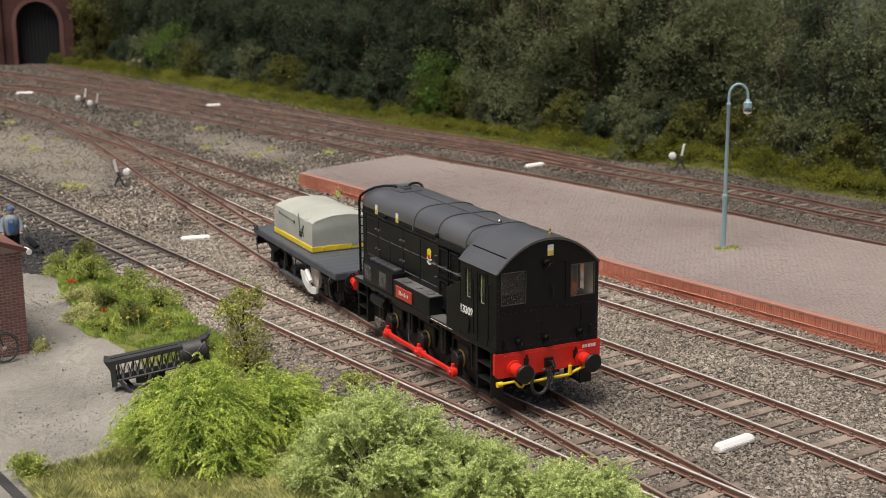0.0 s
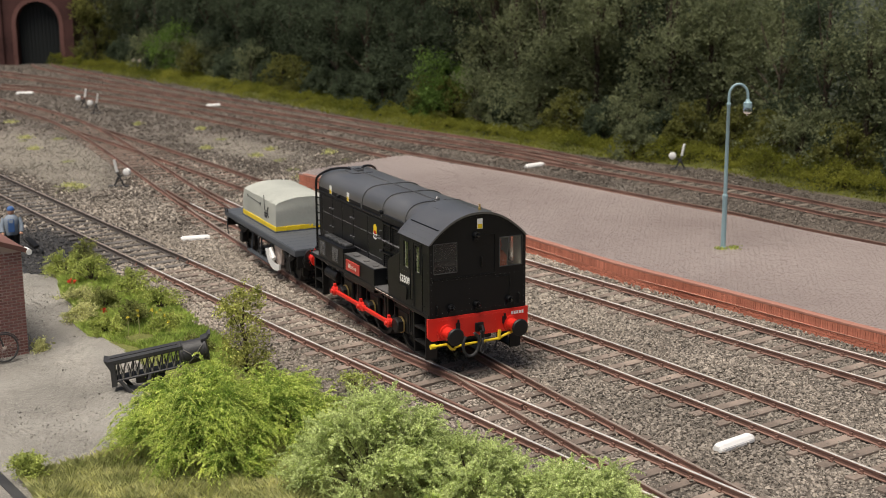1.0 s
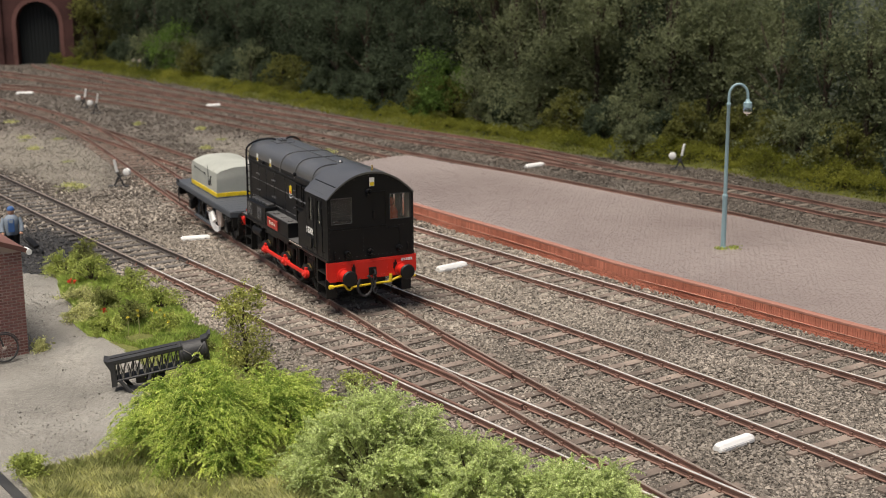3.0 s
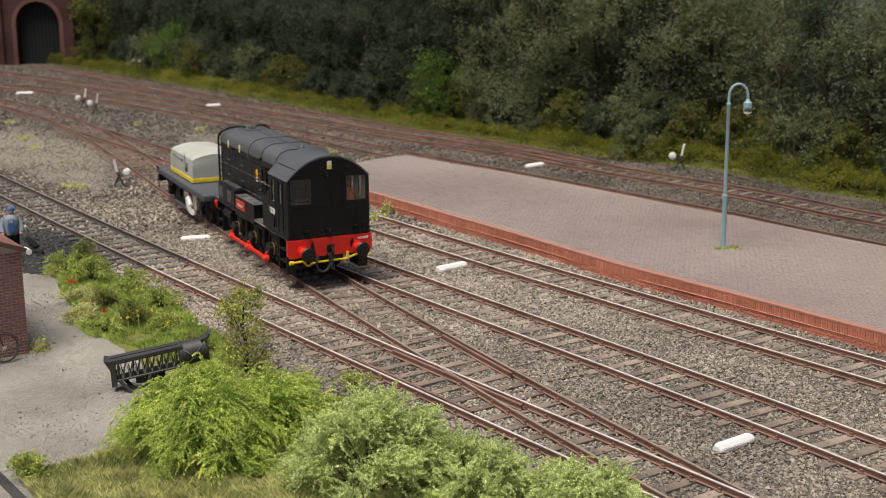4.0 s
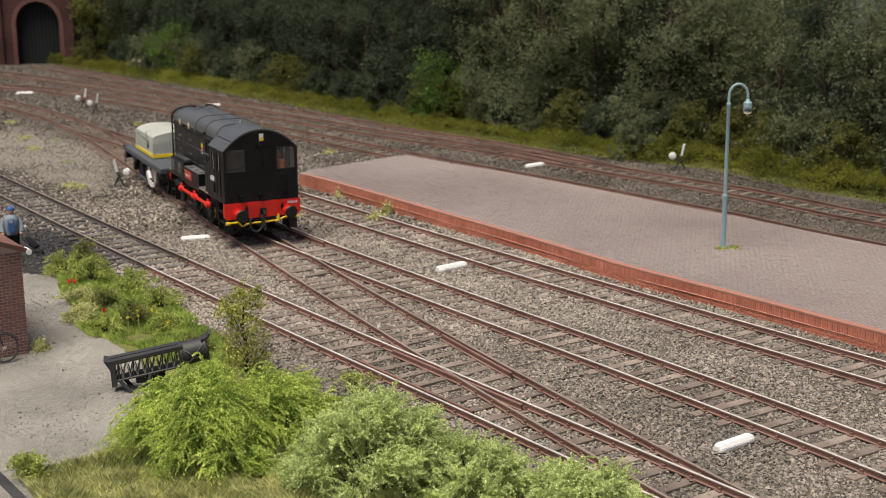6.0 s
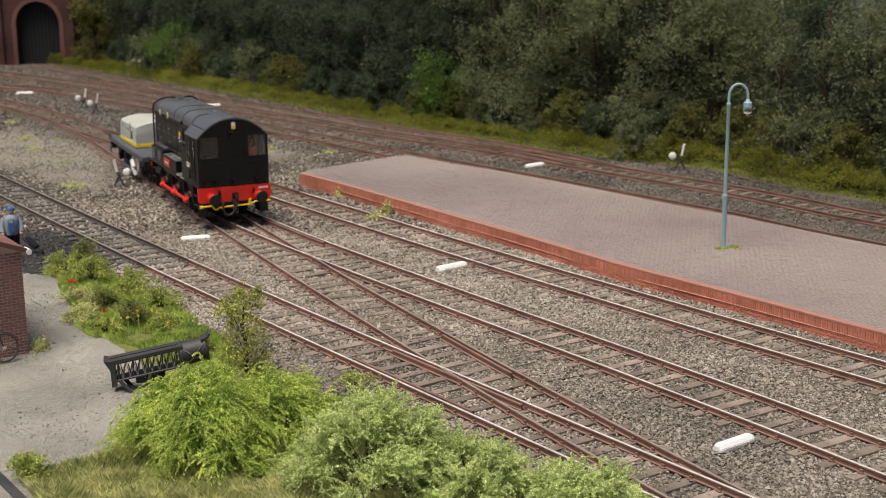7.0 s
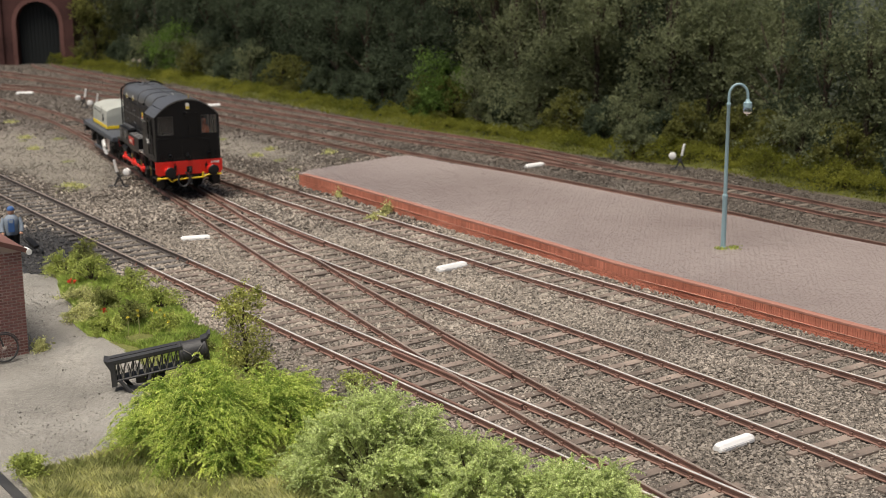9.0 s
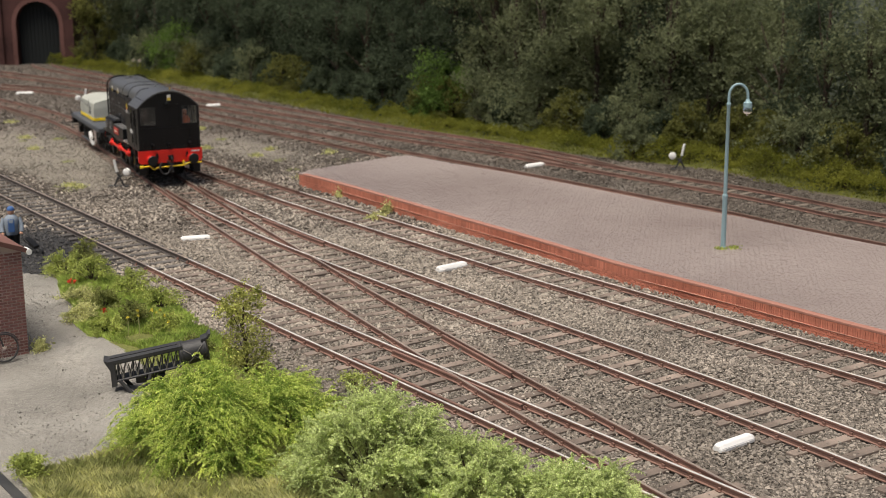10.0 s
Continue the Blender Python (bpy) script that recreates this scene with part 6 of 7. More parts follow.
# ---- brick hut with its bicycle, and the little figure
def build_hut():
    th = thing("brick_hut", place(-140.5, 448.7, 0, math.degrees(math.atan2(0.55, 0.83))), "small dark red brick hut with tiled roof", "hut")
    # local: x runs along the gable wall to the corner at 0, y back along the tracks
    bm = nb()
    prism(bm, [(-60, -0.5), (0, -0.5), (0, 35.6), (-30, 47), (-60, 35.6)], "xz", 0.06, 60)
    part("wall", bm, M_HUTMORTAR, th)
    for sx, a, b in ((1, -30, 1.6), (-1, -30, -61.6)):
        bm = nb()
        zt, ze = 48.4, 36.2
        prism(bm, [(a, zt), (b, ze), (b, ze - 1.2), (a, zt - 1.2)], "xz", -1.0, 61)
        part("roof", bm, M_TILE, th)
        bm = nb()
        prism(bm, [(a, zt + 0.5), (b, ze + 0.3), (b, ze - 1.3), (a, zt - 1.3)], "xz", -1.5, -0.7)
        part("bargeboard", bm, M_TILE, th)
    bm = nb()
    tube(bm, [(2.2, -1.8, 35.2), (2.2, 3.0, 35.2)], 1.0, 10)
    part("gutter", bm, M_WHITE, th, "pale gutter")
    me = brick_mesh("brick", 2.5, 0.66, 0.5, M_SHEDBRICK)
    head = brick_mesh("brick", 1.15, 0.66, 0.5, M_SHEDBRICK)
    rnd = random.Random(8)
    for k in range(35):
        z = 0.2 + k * 1.02
        x = -0.72 if k % 2 else -1.4
        if k % 2:
            child("brick", head, th, place(x, 0.12, z))
            x -= 2.2
        while x > -16.5:
            child("brick", me, th, place(x, 0.12 + rnd.uniform(-0.05, 0.05), z))
            x -= 2.95
    for k in range(6):
        x = -1.6 - k * 2.95
        if k < 5:
            child("brick", me, th, place(x - 0.6, 0.12, 36.0)) if k > 1 else None
    bk = thing("bicycle", place(-142.5, 440.3, 0, math.degrees(math.atan2(0.55, 0.83)), rx=-8), "black bicycle leaning against the brick hut", "bicycle")
    for x in (-3.2, -17.5):
        bm = nb()
        tube(bm, [(x + 4.6 * math.cos(t), 0, 4.9 + 4.6 * math.sin(t)) for t in [2 * math.pi * k / 28 for k in range(28)]], 0.32, 6, closed=True)
        wh = part("wheel", bm, M_IRON, bk)
        bm = nb()
        for k in range(16):
            t = 2 * math.pi * k / 16
            tube(bm, [(x, 0, 4.9), (x + 4.5 * math.cos(t), 0, 4.9 + 4.5 * math.sin(t))], 0.045, 4)
        lathe(bm, [(-0.6, 0.5), (0.6, 0.5)], (x, 0, 4.9), (0, 1, 0), 8)
        part("spokes", bm, M_SHEDMORTAR, wh, "pale wire spokes")
        bm = nb()
        tube(bm, [(x + 5.2 * math.cos(t), 0, 4.9 + 5.2 * math.sin(t)) for t in [math.radians(20 + 14 * k) for k in range(10)]], 0.18, 5)
        part("mudguard", bm, M_IRON, bk)
    bm = nb()
    for a, b in (((-3.2, 4.9), (-5.4, 12.6)), ((-5.2, 11.6), (-10.2, 4.6)), ((-5.4, 12.2), (-13, 11.8)), ((-13.4, 13.2), (-10.2, 4.6)), ((-10.2, 4.6), (-17.5, 4.9)), ((-17.5, 4.9), (-12.9, 11.6))):
        tube(bm, [(a[0], 0, a[1]), (b[0], 0, b[1])], 0.3, 6)
    part("bicycle_frame", bm, M_IRON, bk)
    bm = nb()
    tube(bm, [(-6.6, -2.6, 13.4), (-5.4, -1.8, 13.6), (-5.4, 1.8, 13.6), (-6.6, 2.6, 13.4)], 0.25, 6)
    part("handlebar", bm, M_IRON, bk)
    bm = nb()
    box(bm, -15.2, -12, -0.8, 0.8, 13.2, 13.9, 0.3)
    part("saddle", bm, M_IRON, bk)


def build_figure():
    """A plain painted doll behind the hut."""
    bm = nb()
    segs = []
    def add(f, slot):
        n0 = len(bm.faces)
        f()
        bm.faces.ensure_lookup_table()
        for q in bm.faces[n0:]:
            q.material_index = slot
    add(lambda: lathe(bm, [(0, 1.2), (4, 1.4), (8.8, 1.7)], (-1.5, 0, 0), (0, 0, 1), 10), 0)
    add(lambda: lathe(bm, [(0, 1.2), (4, 1.4), (8.8, 1.7)], (1.5, 0, 0), (0, 0, 1), 10), 0)
    add(lambda: lathe(bm, [(8.2, 2.7), (12, 3.0), (15.2, 3.2), (16.6, 2.0), (17.2, 0.9)], (0, 0, 0), (0, -0.05, 1), 12), 1)
    add(lambda: box(bm, -1.35, 1.35, -3.7, -2.4, 9.6, 15.4), 2)
    for sx in (-1, 1):
        add(lambda: tube(bm, [(sx * 3.2, 0, 15.4), (sx * 4.2, -0.8, 12), (sx * 4.0, -2.4, 9.4)], 1.0, 8), 1)
        add(lambda: lathe(bm, [(-0.7, 0.3), (0, 0.8), (0.7, 0.3)], (sx * 3.9, -2.8, 8.8), (0, 0, 1), 8), 3)
    add(lambda: lathe(bm, [(16.8, 0.8), (17.4, 1.3), (18.6, 1.5), (19.4, 1.2)], (0, -0.6, 0), (0, 0, 1), 12), 3)
    add(lambda: lathe(bm, [(19.0, 1.65), (19.9, 1.6), (20.6, 0.9), (20.8, 0.2)], (0, -0.6, 0), (0, 0, 1), 12), 4)
    bmesh.ops.recalc_face_normals(bm, faces=bm.faces)
    ob = smooth(part("figurine", bm, [M_FRAME, M_DIALS, M_BLUE, M_SKIN, M_BLUE]), 60)
    ob.matrix_basis = place(-191.3, 600.7, 0.05, 14)
    tagged(ob, "small plain painted figurine in blue and grey", "figurine")
    bm = nb()
    for y in (-1.6, 1.6):
        tube(bm, [(0, y, 9.0), (3, y, 6.0), (8.5, y * 0.4, 1.8)], 0.35, 6)
    part_ob = thing("sack_barrow", place(-185.3, 597, 0, -25), "dark two-wheeled barrow on the ground before the figurine", "barrow")
    part("shafts", bm, M_IRON, part_ob)
    bm = nb()
    lathe(bm, [(-0.6, 1.7), (0.6, 1.7)], (8.6, 0, 1.7), (0, 1, 0), 16)
    part("wheel", bm, M_IRON, part_ob)
    bm = nb()
    prism(bm, [(1.5, 6.2), (6.8, 3.0), (7.2, 4.2), (2.0, 7.6)], "xz", -1.7, 1.7)
    part("tray", bm, M_FRAME, part_ob)


# ---- lattice conveyor standing in the yard
def build_conveyor():
    th = thing("lattice_conveyor", place(-101.4, 408, 0.3, 12), "weathered black lattice conveyor with hooded top and drum", "conveyor")
    floor_z = lambda x: 3.9 + 0.17 * x     # floor of the jib along its length
    L = 20.0
    for y in (-2.6, 2.6):
        for dz, r in ((0.0, 0.42), (5.6, 0.42)):
            bm = nb()
            tube(bm, [(0, y, floor_z(0) + dz), (L, y, floor_z(L) + dz)], r, 6)
            part("rail", bm, M_IRON, th)
        for k in range(9):
            x = k * L / 9
            bm = nb()
            tube(bm, [(x, y, floor_z(x) + 0.2), (x + L / 18, y, floor_z(x + L / 18) + 5.4), (x + L / 9, y, floor_z(x + L / 9) + 0.2)], 0.26, 5)
            part("lattice_bar", bm, M_LATTICE, th, "pale dusty lattice bar")
            if k % 2 == 0:
                bm = nb()
                tube(bm, [(x + 1, y, floor_z(x) + 0.2), (x + 1, y, floor_z(x) + 5.6)], 0.22, 5)
                part("upright", bm, M_IRON, th)
    bm = nb()
    prism(bm, [(0, floor_z(0) - 0.3), (L, floor_z(L) - 0.3), (L, floor_z(L) + 0.3), (0, floor_z(0) + 0.3)], "xz", -2.4, 2.4)
    part("belt", bm, M_FRAME, th)
    bm = nb()
    for s in (-1, 1):
        prism(bm, [(-2.0, floor_z(0) + 5.4), (L + 0.5, floor_z(L) + 5.6), (L + 0.5, floor_z(L) + 6.6), (-2.0, floor_z(0) + 6.4)], "xz", s * 0.4, s * 3.2)
    part("hood", bm, M_IRON, th, "dark sheet-metal hood")
    bm = nb()
    prism(bm, [(-3.4, floor_z(0) + 6.8), (-0.2, floor_z(0) + 5.8), (0.4, floor_z(0) - 1.4), (-1.2, floor_z(0) - 1.8), (-1.5, floor_z(0) + 3.5)], "xz", -3.2, 3.2)
    part("end_plate", bm, M_IRON, th)
    bm = nb()
    d = Vector((1, 0, 0.20)).normalized()
    lathe(bm, [(0, 3.5), (0.4, 3.95), (1.0, 3.95), (1.1, 3.75), (7.8, 3.65), (7.9, 3.9), (8.6, 3.9), (8.8, 3.4), (8.9, 2.6)], (L - 0.3, 0, floor_z(L) + 3.0), d, 22)
    smooth(part("drum", bm, M_IRON, th, "dark riveted drum"))
    bm = nb()
    o = Vector((L + 7.5, 0, floor_z(L + 7.5) + 6.3))
    prism(bm, [(L + 6.2, o.z - 0.1), (L + 8.6, o.z + 0.7), (L + 9.3, o.z + 2.2), (L + 8.6, o.z + 2.1), (L + 8.0, o.z + 1.1), (L + 6.2, o.z + 0.5)], "xz", -2.6, 2.6)
    part("spout", bm, M_IRON, th)
    for a0, a1 in ((-0.9, 0.6), (0.6, -0.9), (2.2, 3.7)):
        bm = nb()
        tube(bm, [tuple(Vector((L - 0.3, 0, floor_z(L) + 3.0)) + d * (1.4 + 6.0 * q) + Vector((-d.z, 0, d.x)) * 3.78 * math.sin(a0 + (a1 - a0) * q) + Vector((0, -1, 0)) * 3.78 * math.cos(a0 + (a1 - a0) * q)) for q in [k / 6 for k in range(7)]], 0.16, 5)
        part("drum_seam", bm, M_LATTICE, th)
    for y in (-2.9, 2.9):
        for x0, x1 in ((1.2, 4.6), (10.5, 9.4)):
            bm = nb()
            tube(bm, [(x0, y, floor_z(x0)), (x1, y * 1.2, 0.1)], 0.65, 6)
            part("leg", bm, M_IRON, th)
    bm = nb()
    box(bm, 6, 15, -2.2, 2.2, 2.6, 5.2, 0.3)
    part("motor_box", bm, M_FRAME, th)


# ---- far brick engine shed with an arched door
def build_engine_shed():
    th = thing("engine_shed", place(-426.4, 1477.5, 0), "red brick engine shed with tall dark arched doorway", "building")
    H = 66.0
    arch_in = [(-22.5, -1), (-22.5, 44)] + [(22.5 * -math.cos(a), 44 + 22.5 * math.sin(a)) for a in [math.pi * k / 16 for k in range(1, 16)]] + [(22.5, 44), (22.5, -1)]
    bm = nb()
    prism(bm, [(-46, -1)] + arch_in + [(36, -1), (36, 100), (-5, 122), (-46, 100)], "xz", 0, 44)
    part("wall", bm, M_FARBRICK, th)
    bm = nb()
    rg = [(-27 * math.cos(a), 44 + 27 * math.sin(a)) for a in [math.pi * k / 20 for k in range(21)]]
    ri = [(-22.6 * math.cos(a), 44 + 22.6 * math.sin(a)) for a in [math.pi * k / 20 for k in range(21)]]
    prism(bm, rg + ri[::-1], "xz", -1.2, 0.5)
    part("arch_ring", bm, M_ARCHBRICK, th)
    for x in (-25, 25):
        bm = nb()
        box(bm, x - 2.3, x + 2.3, -1.2, 0.5, -1, 44, 0.2)
        part("arch_pier", bm, M_ARCHBRICK, th)
    for x in (-42, 33):
        bm = nb()
        box(bm, x - 5, x + 5, -2.5, 0.2, -1, 98, 0.3)
        part("buttress", bm, M_FARBRICK, th)
    bm = nb()
    box(bm, -22.4, 22.4, 9, 11, -1, 66.4)
    part("door", bm, M_DARK, th, "dark green-black timber doors")
    for x in np.arange(-20, 21, 4.0):
        bm = nb()
        box(bm, x - 1.8, x + 1.8, 8.4, 9.1, 0, 66, 0.2)
        part("door_board", bm, M_DARK, th)
    for s in (-1, 1):
        bm = nb()
        prism(bm, [(-5, 126), (-5 + s * 46, 101), (-5 + s * 46, 98), (-5, 122.4)], "xz", -4, 90)
        part("roof", bm, M_GREY, th)
    bm = nb()
    box(bm, -46, 36, 43.9, 90, -1, 99)
    part("nave", bm, M_FARBRICK, th)
    bm = nb()
    tube(bm, [(-47.2, -3, 0), (-47.2, -3, 98)], 1.6, 8)
    part("downpipe", bm, M_WHITE, th, "white downpipe")
    sg = thing("ground_signal", place(-303.4, 1384.8, 0), "small grey ground signal among the shrubs", "signal")
    bm = nb()
    tube(bm, [(0, 0, 0), (0, 0, 16)], 1.0, 8)
    part("post", bm, M_GREY, sg)
    for x in (-2.6, 2.6):
        bm = nb()
        lathe(bm, [(0, 2.0), (1.0, 2.0)], (x, -1.6, 12.5), (0, -1, 0), 12)
        part("disc", bm, M_SHEDMORTAR, sg)


# ---- foliage
def leaf_cloud(pts, size, rng, droop=0.0):
    """Pointed leaves as bent four-corner pieces at points."""
    n = len(pts)
    a = rng.normal(size=(n, 3))
    a[:, 2] -= droop
    a /= np.linalg.norm(a, axis=1)[:, None]
    b = np.cross(a, rng.normal(size=(n, 3)))
    b /= np.linalg.norm(b, axis=1)[:, None] + 1e-9
    s = size * rng.uniform(0.6, 1.3, n)[:, None]
    c = np.cross(a, b)
    V = np.stack([pts - a * s * 0.5, pts + b * s * 0.26 + c * s * 0.1, pts + a * s * 0.5, pts - b * s * 0.26 + c * s * 0.1], 1).reshape(-1, 3)
    F = np.arange(n * 4).reshape(n, 4)
    return V, F


def crown_points(rng, lumps, per):
    """Points in the outer shells of lumps (centre, radii), thinned by noise, so that the outline is uneven."""
    out = []
    for (cx, cy, cz, rx, ry, rz) in lumps:
        n = int(per)
        d = rng.normal(size=(n, 3))
        d /= np.linalg.norm(d, axis=1)[:, None]
        m = max(6, n // 22)
        d, pick = d[:m], rng.integers(0, m, n)
        r = rng.random(m) ** 0.4 * rng.uniform(0.82, 1.15, m)
        p = (d * r[:, None])[pick] * np.array([rx, ry, rz]) + np.array([cx, cy, cz]) + rng.normal(size=(n, 3)) * rx * 0.16
        out.append(p)
    p = np.vstack(out)
    k = np.array([noise.noise(Vector(q) * 0.11) for q in p]) + rng.normal(size=len(p)) * 0.12
    return p[(k > -0.16) & (p[:, 2] > 0.3)]


def tree_limbs(bm, rng, height, lumps, r0):
    tube(bm, [(0, 0, -1), (0.6, 0.4, height * 0.3), (-0.5, 0.8, height * 0.6), (0.3, 0, height * 0.85)], r0, 7, r0 * 0.3)
    for cx, cy, cz, *_ in lumps:
        z0 = min(cz, height * 0.75) * 0.6
        tube(bm, [(0, 0.3, z0), (cx * 0.5, cy * 0.5, (z0 + cz) / 2 + 1), (cx * 0.9, cy * 0.9, cz)], r0 * 0.4, 5, r0 * 0.12)


def make_tree(name, seed, height, width, leafm, leaf, per, label, category, group, low=0.12):
    rng = np.random.default_rng(seed)
    th = thing(name, place(0, 0, 0), label, category, group)
    lumps = []
    n = 13
    for k in range(n):
        z = height * (low + (0.92 - low) * k / (n - 1))
        sp = width * (0.5 if z < height * 0.75 else 0.34)
        a = rng.uniform(0, 6.28)
        r = sp * rng.uniform(0.25, 1.0)
        q = width * rng.uniform(0.26, 0.42)
        lumps.append((r * math.cos(a), r * math.sin(a), z, q, q, q * rng.uniform(0.7, 1.1)))
    bm = nb()
    tree_limbs(bm, rng, height, lumps, width * 0.035 + 0.3)
    part("trunk", bm, M_BARK, th)
    p = crown_points(rng, lumps, per)
    V, F = leaf_cloud(p, leaf, rng)
    raw("crown", V, F, leafm, th)
    return th


def build_woods():
    rnd = random.Random(21)
    kinds = [make_tree("tree", 100 + k, 128 + 8 * (k % 3), 52 + 5 * (k % 2), (L_TREE, L_TREE2, L_TREE, L_TREE2, L_TREE)[k], 2.5, 1050, ("tall dark green broadleaf tree in the woods behind the tracks", "tall olive-yellow broadleaf tree in the woods behind the tracks")[k % 2], "tree", "trees behind the tracks") for k in range(5)]
    short = [make_tree("tree", 110 + k, 106 + 8 * k, 50, (L_TREE2, L_TREE)[k], 2.6, 760, ("shorter olive broadleaf tree in the woods behind the tracks", "shorter dark green broadleaf tree in the woods behind the tracks")[k], "tree", "trees behind the tracks") for k in range(2)]
    d, n = normals2(VERGE)
    if n[0][0] < 0:
        n = -n
    s = np.concatenate([[0], np.cumsum(np.linalg.norm(np.diff(VERGE, axis=0), axis=1))])
    k = 0
    spots = []
    for row, (dist, gap) in enumerate(((58, 36), (98, 40), (140, 50))):
        u = 6.0 + row * 11
        while u < s[-1] - 30:
            i = min(len(s) - 1, int(np.searchsorted(s, u)))
            p = VERGE[i] + n[i] * (dist + rnd.uniform(-7, 7))
            spots.append(p)
            u += gap * rnd.uniform(0.8, 1.25)
    short_left = list(short)
    spots.sort(key=lambda q: q[0])
    for j, p in enumerate(spots):
        m = place(p[0], p[1], 0, rnd.uniform(0, 360))
        if p[0] > 165 and short_left:
            short_left.pop().matrix_basis = m
            continue
        if p[0] > 165:
            copy_thing(short[0 if rnd.random() < 0.75 else 1], m)
            continue
        # dark leaf colour in this stretch stands in for shaded gaps in the woods
        dark = -0.10 < p[0] / p[1] < 0.025
        src = kinds[rnd.choice((0, 2, 4) if dark else (1, 3) if p[0] > 40 and rnd.random() < 0.75 else (0, 1, 2, 3, 4))] if j >= 5 else kinds[j]
        if j < 5:
            src.matrix_basis = m
        else:
            copy_thing(src, m)
    # low dark shrubs in front of the trees
    lows = [make_tree("shrub", 140 + k, 26 + 7 * k, 24 + 4 * k, (L_TREE, L_TREE3, L_TREE2)[k], 2.2, 330, ("low dark green shrub at the foot of the woods", "low yellowish-green shrub at the foot of the woods", "low olive shrub at the foot of the woods")[k], "shrub", "shrubs along the verge", low=0.2) for k in range(3)]
    u, j = 10.0, 0
    while u < s[-1] - 20:
        i = min(len(s) - 1, int(np.searchsorted(s, u)))
        p = VERGE[i] + n[i] * rnd.uniform(30, 40)
        m = place(p[0], p[1], 0, rnd.uniform(0, 360))
        q = j if j < 3 else rnd.choice((0, 0, 0, 2, 1))
        if j < 3:
            lows[j].matrix_basis = m
        else:
            copy_thing(lows[q], m)
        j += 1
        u += rnd.uniform(20, 34)
    big = make_tree("shrub", 151, 46, 44, L_SHRUB, 2.4, 700, "large fresh green shrub at the edge of the woods", "shrub", "shrubs along the verge", low=0.15)
    big.matrix_basis = place(1.9, 997.1, 0)
    o = copy_thing(big, place(-257.7, 1339.2, 0, 120))
    big = make_tree("shrub", 152, 25, 24, L_TREE2, 2.0, 330, "olive shrub at the edge of the woods", "shrub", "shrubs along the verge", low=0.15)
    big.matrix_basis = place(116.6, 837.8, 0)
    big = make_tree("tree", 153, 108, 40, L_TREE3, 2.6, 900, "olive bushy tree beside the brick engine shed", "tree", "trees behind the tracks", low=0.08)
    big.matrix_basis = place(-357, 1434.9, 0)


def build_verge():
    """Mossy growth along the foot of the woods."""
    rng = np.random.default_rng(31)
    d, n = normals2(VERGE)
    if n[0][0] < 0:
        n = -n
    m = 150000
    i = rng.integers(0, len(VERGE), m)
    off = rng.uniform(-2, 44, m)
    p = VERGE[i] + n[i] * off[:, None] + d[i] * rng.uniform(-3, 3, m)[:, None]
    hh = np.array([noise.noise((a * 0.045, b * 0.045, 1)) for a, b in p]) * 0.6 + np.array([noise.noise((a * 0.13, b * 0.13, 5)) for a, b in p]) * 0.5
    top = np.clip((off + 2.5) / 7, 0, 1) * (7.0 + 9.0 * hh) * np.interp(p[:, 0], [60, 160], [1.1, 1.7])
    z = np.maximum(0.2, top * rng.uniform(0.75, 1.05, m))
    k = off + hh * 4 > -0.8
    V, F = leaf_cloud(np.column_stack([p, z])[k], 1.35, rng)
    tagged(raw("verge_growth", V, F, L_VERGE), "mossy yellow-green growth along the foot of the woods", "undergrowth", kind="stuff")


def spray_bush(name, x, y, seed, n_stem, height, radius, leafm, leaf, label, category, droop=0.6, twigs=12, group="bushes in the foreground", fine=11, twig=4.0):
    """A feathery bush: arching stems, side twigs that hang over, small leaves along each twig."""
    rng = np.random.default_rng(seed)
    th = thing(name, place(x, y, 0), label, category, group)
    bm = nb()
    pts = []
    for k in range(n_stem):
        a = rng.uniform(0, 2 * math.pi)
        out = rng.random() ** 0.6
        lump = 1 + 0.30 * noise.noise((math.cos(a) * 1.7, math.sin(a) * 1.7, seed + out * 2))
        up = height * (0.42 + 0.62 * (1 - out ** 2.0)) * rng.uniform(0.72, 1.08) * lump
        t = np.linspace(0, 1, twigs + 4)
        reach = radius * out * rng.uniform(0.8, 1.12) * lump
        rr = reach * t ** 0.85
        zz = up * np.sin(np.minimum(1.0, t * 1.2) * math.pi / 2) - droop * height * out * t ** 3 * 0.5
        q = np.column_stack([rr * math.cos(a), rr * math.sin(a), np.maximum(zz, 0.4)]) + rng.normal(size=(twigs + 4, 3)) * radius * 0.02 * t[:, None]
        for p in q[4:]:
            d = np.array([math.cos(a), math.sin(a), 0.5]) + rng.normal(size=3) * 0.6
            d /= np.linalg.norm(d)
            ln = twig * rng.uniform(0.5, 1.25)
            s = np.linspace(0, 1, fine)[:, None]
            w = p + d * ln * s + np.array([0, 0, -1.0]) * droop * ln * 0.55 * s ** 2
            pts.append(w + rng.normal(size=w.shape) * leaf * 0.38)
        if k % 3 == 0:
            tube(bm, [tuple(v) for v in q[::3]], 0.3, 4, 0.08)
    part("stem", bm, M_BARK, th)
    p = np.vstack(pts)
    p[:, 2] = np.maximum(p[:, 2], 0.2)
    V, F = leaf_cloud(p, leaf, rng, droop * 0.4)
    raw("foliage", V, F, leafm, th)
    return th


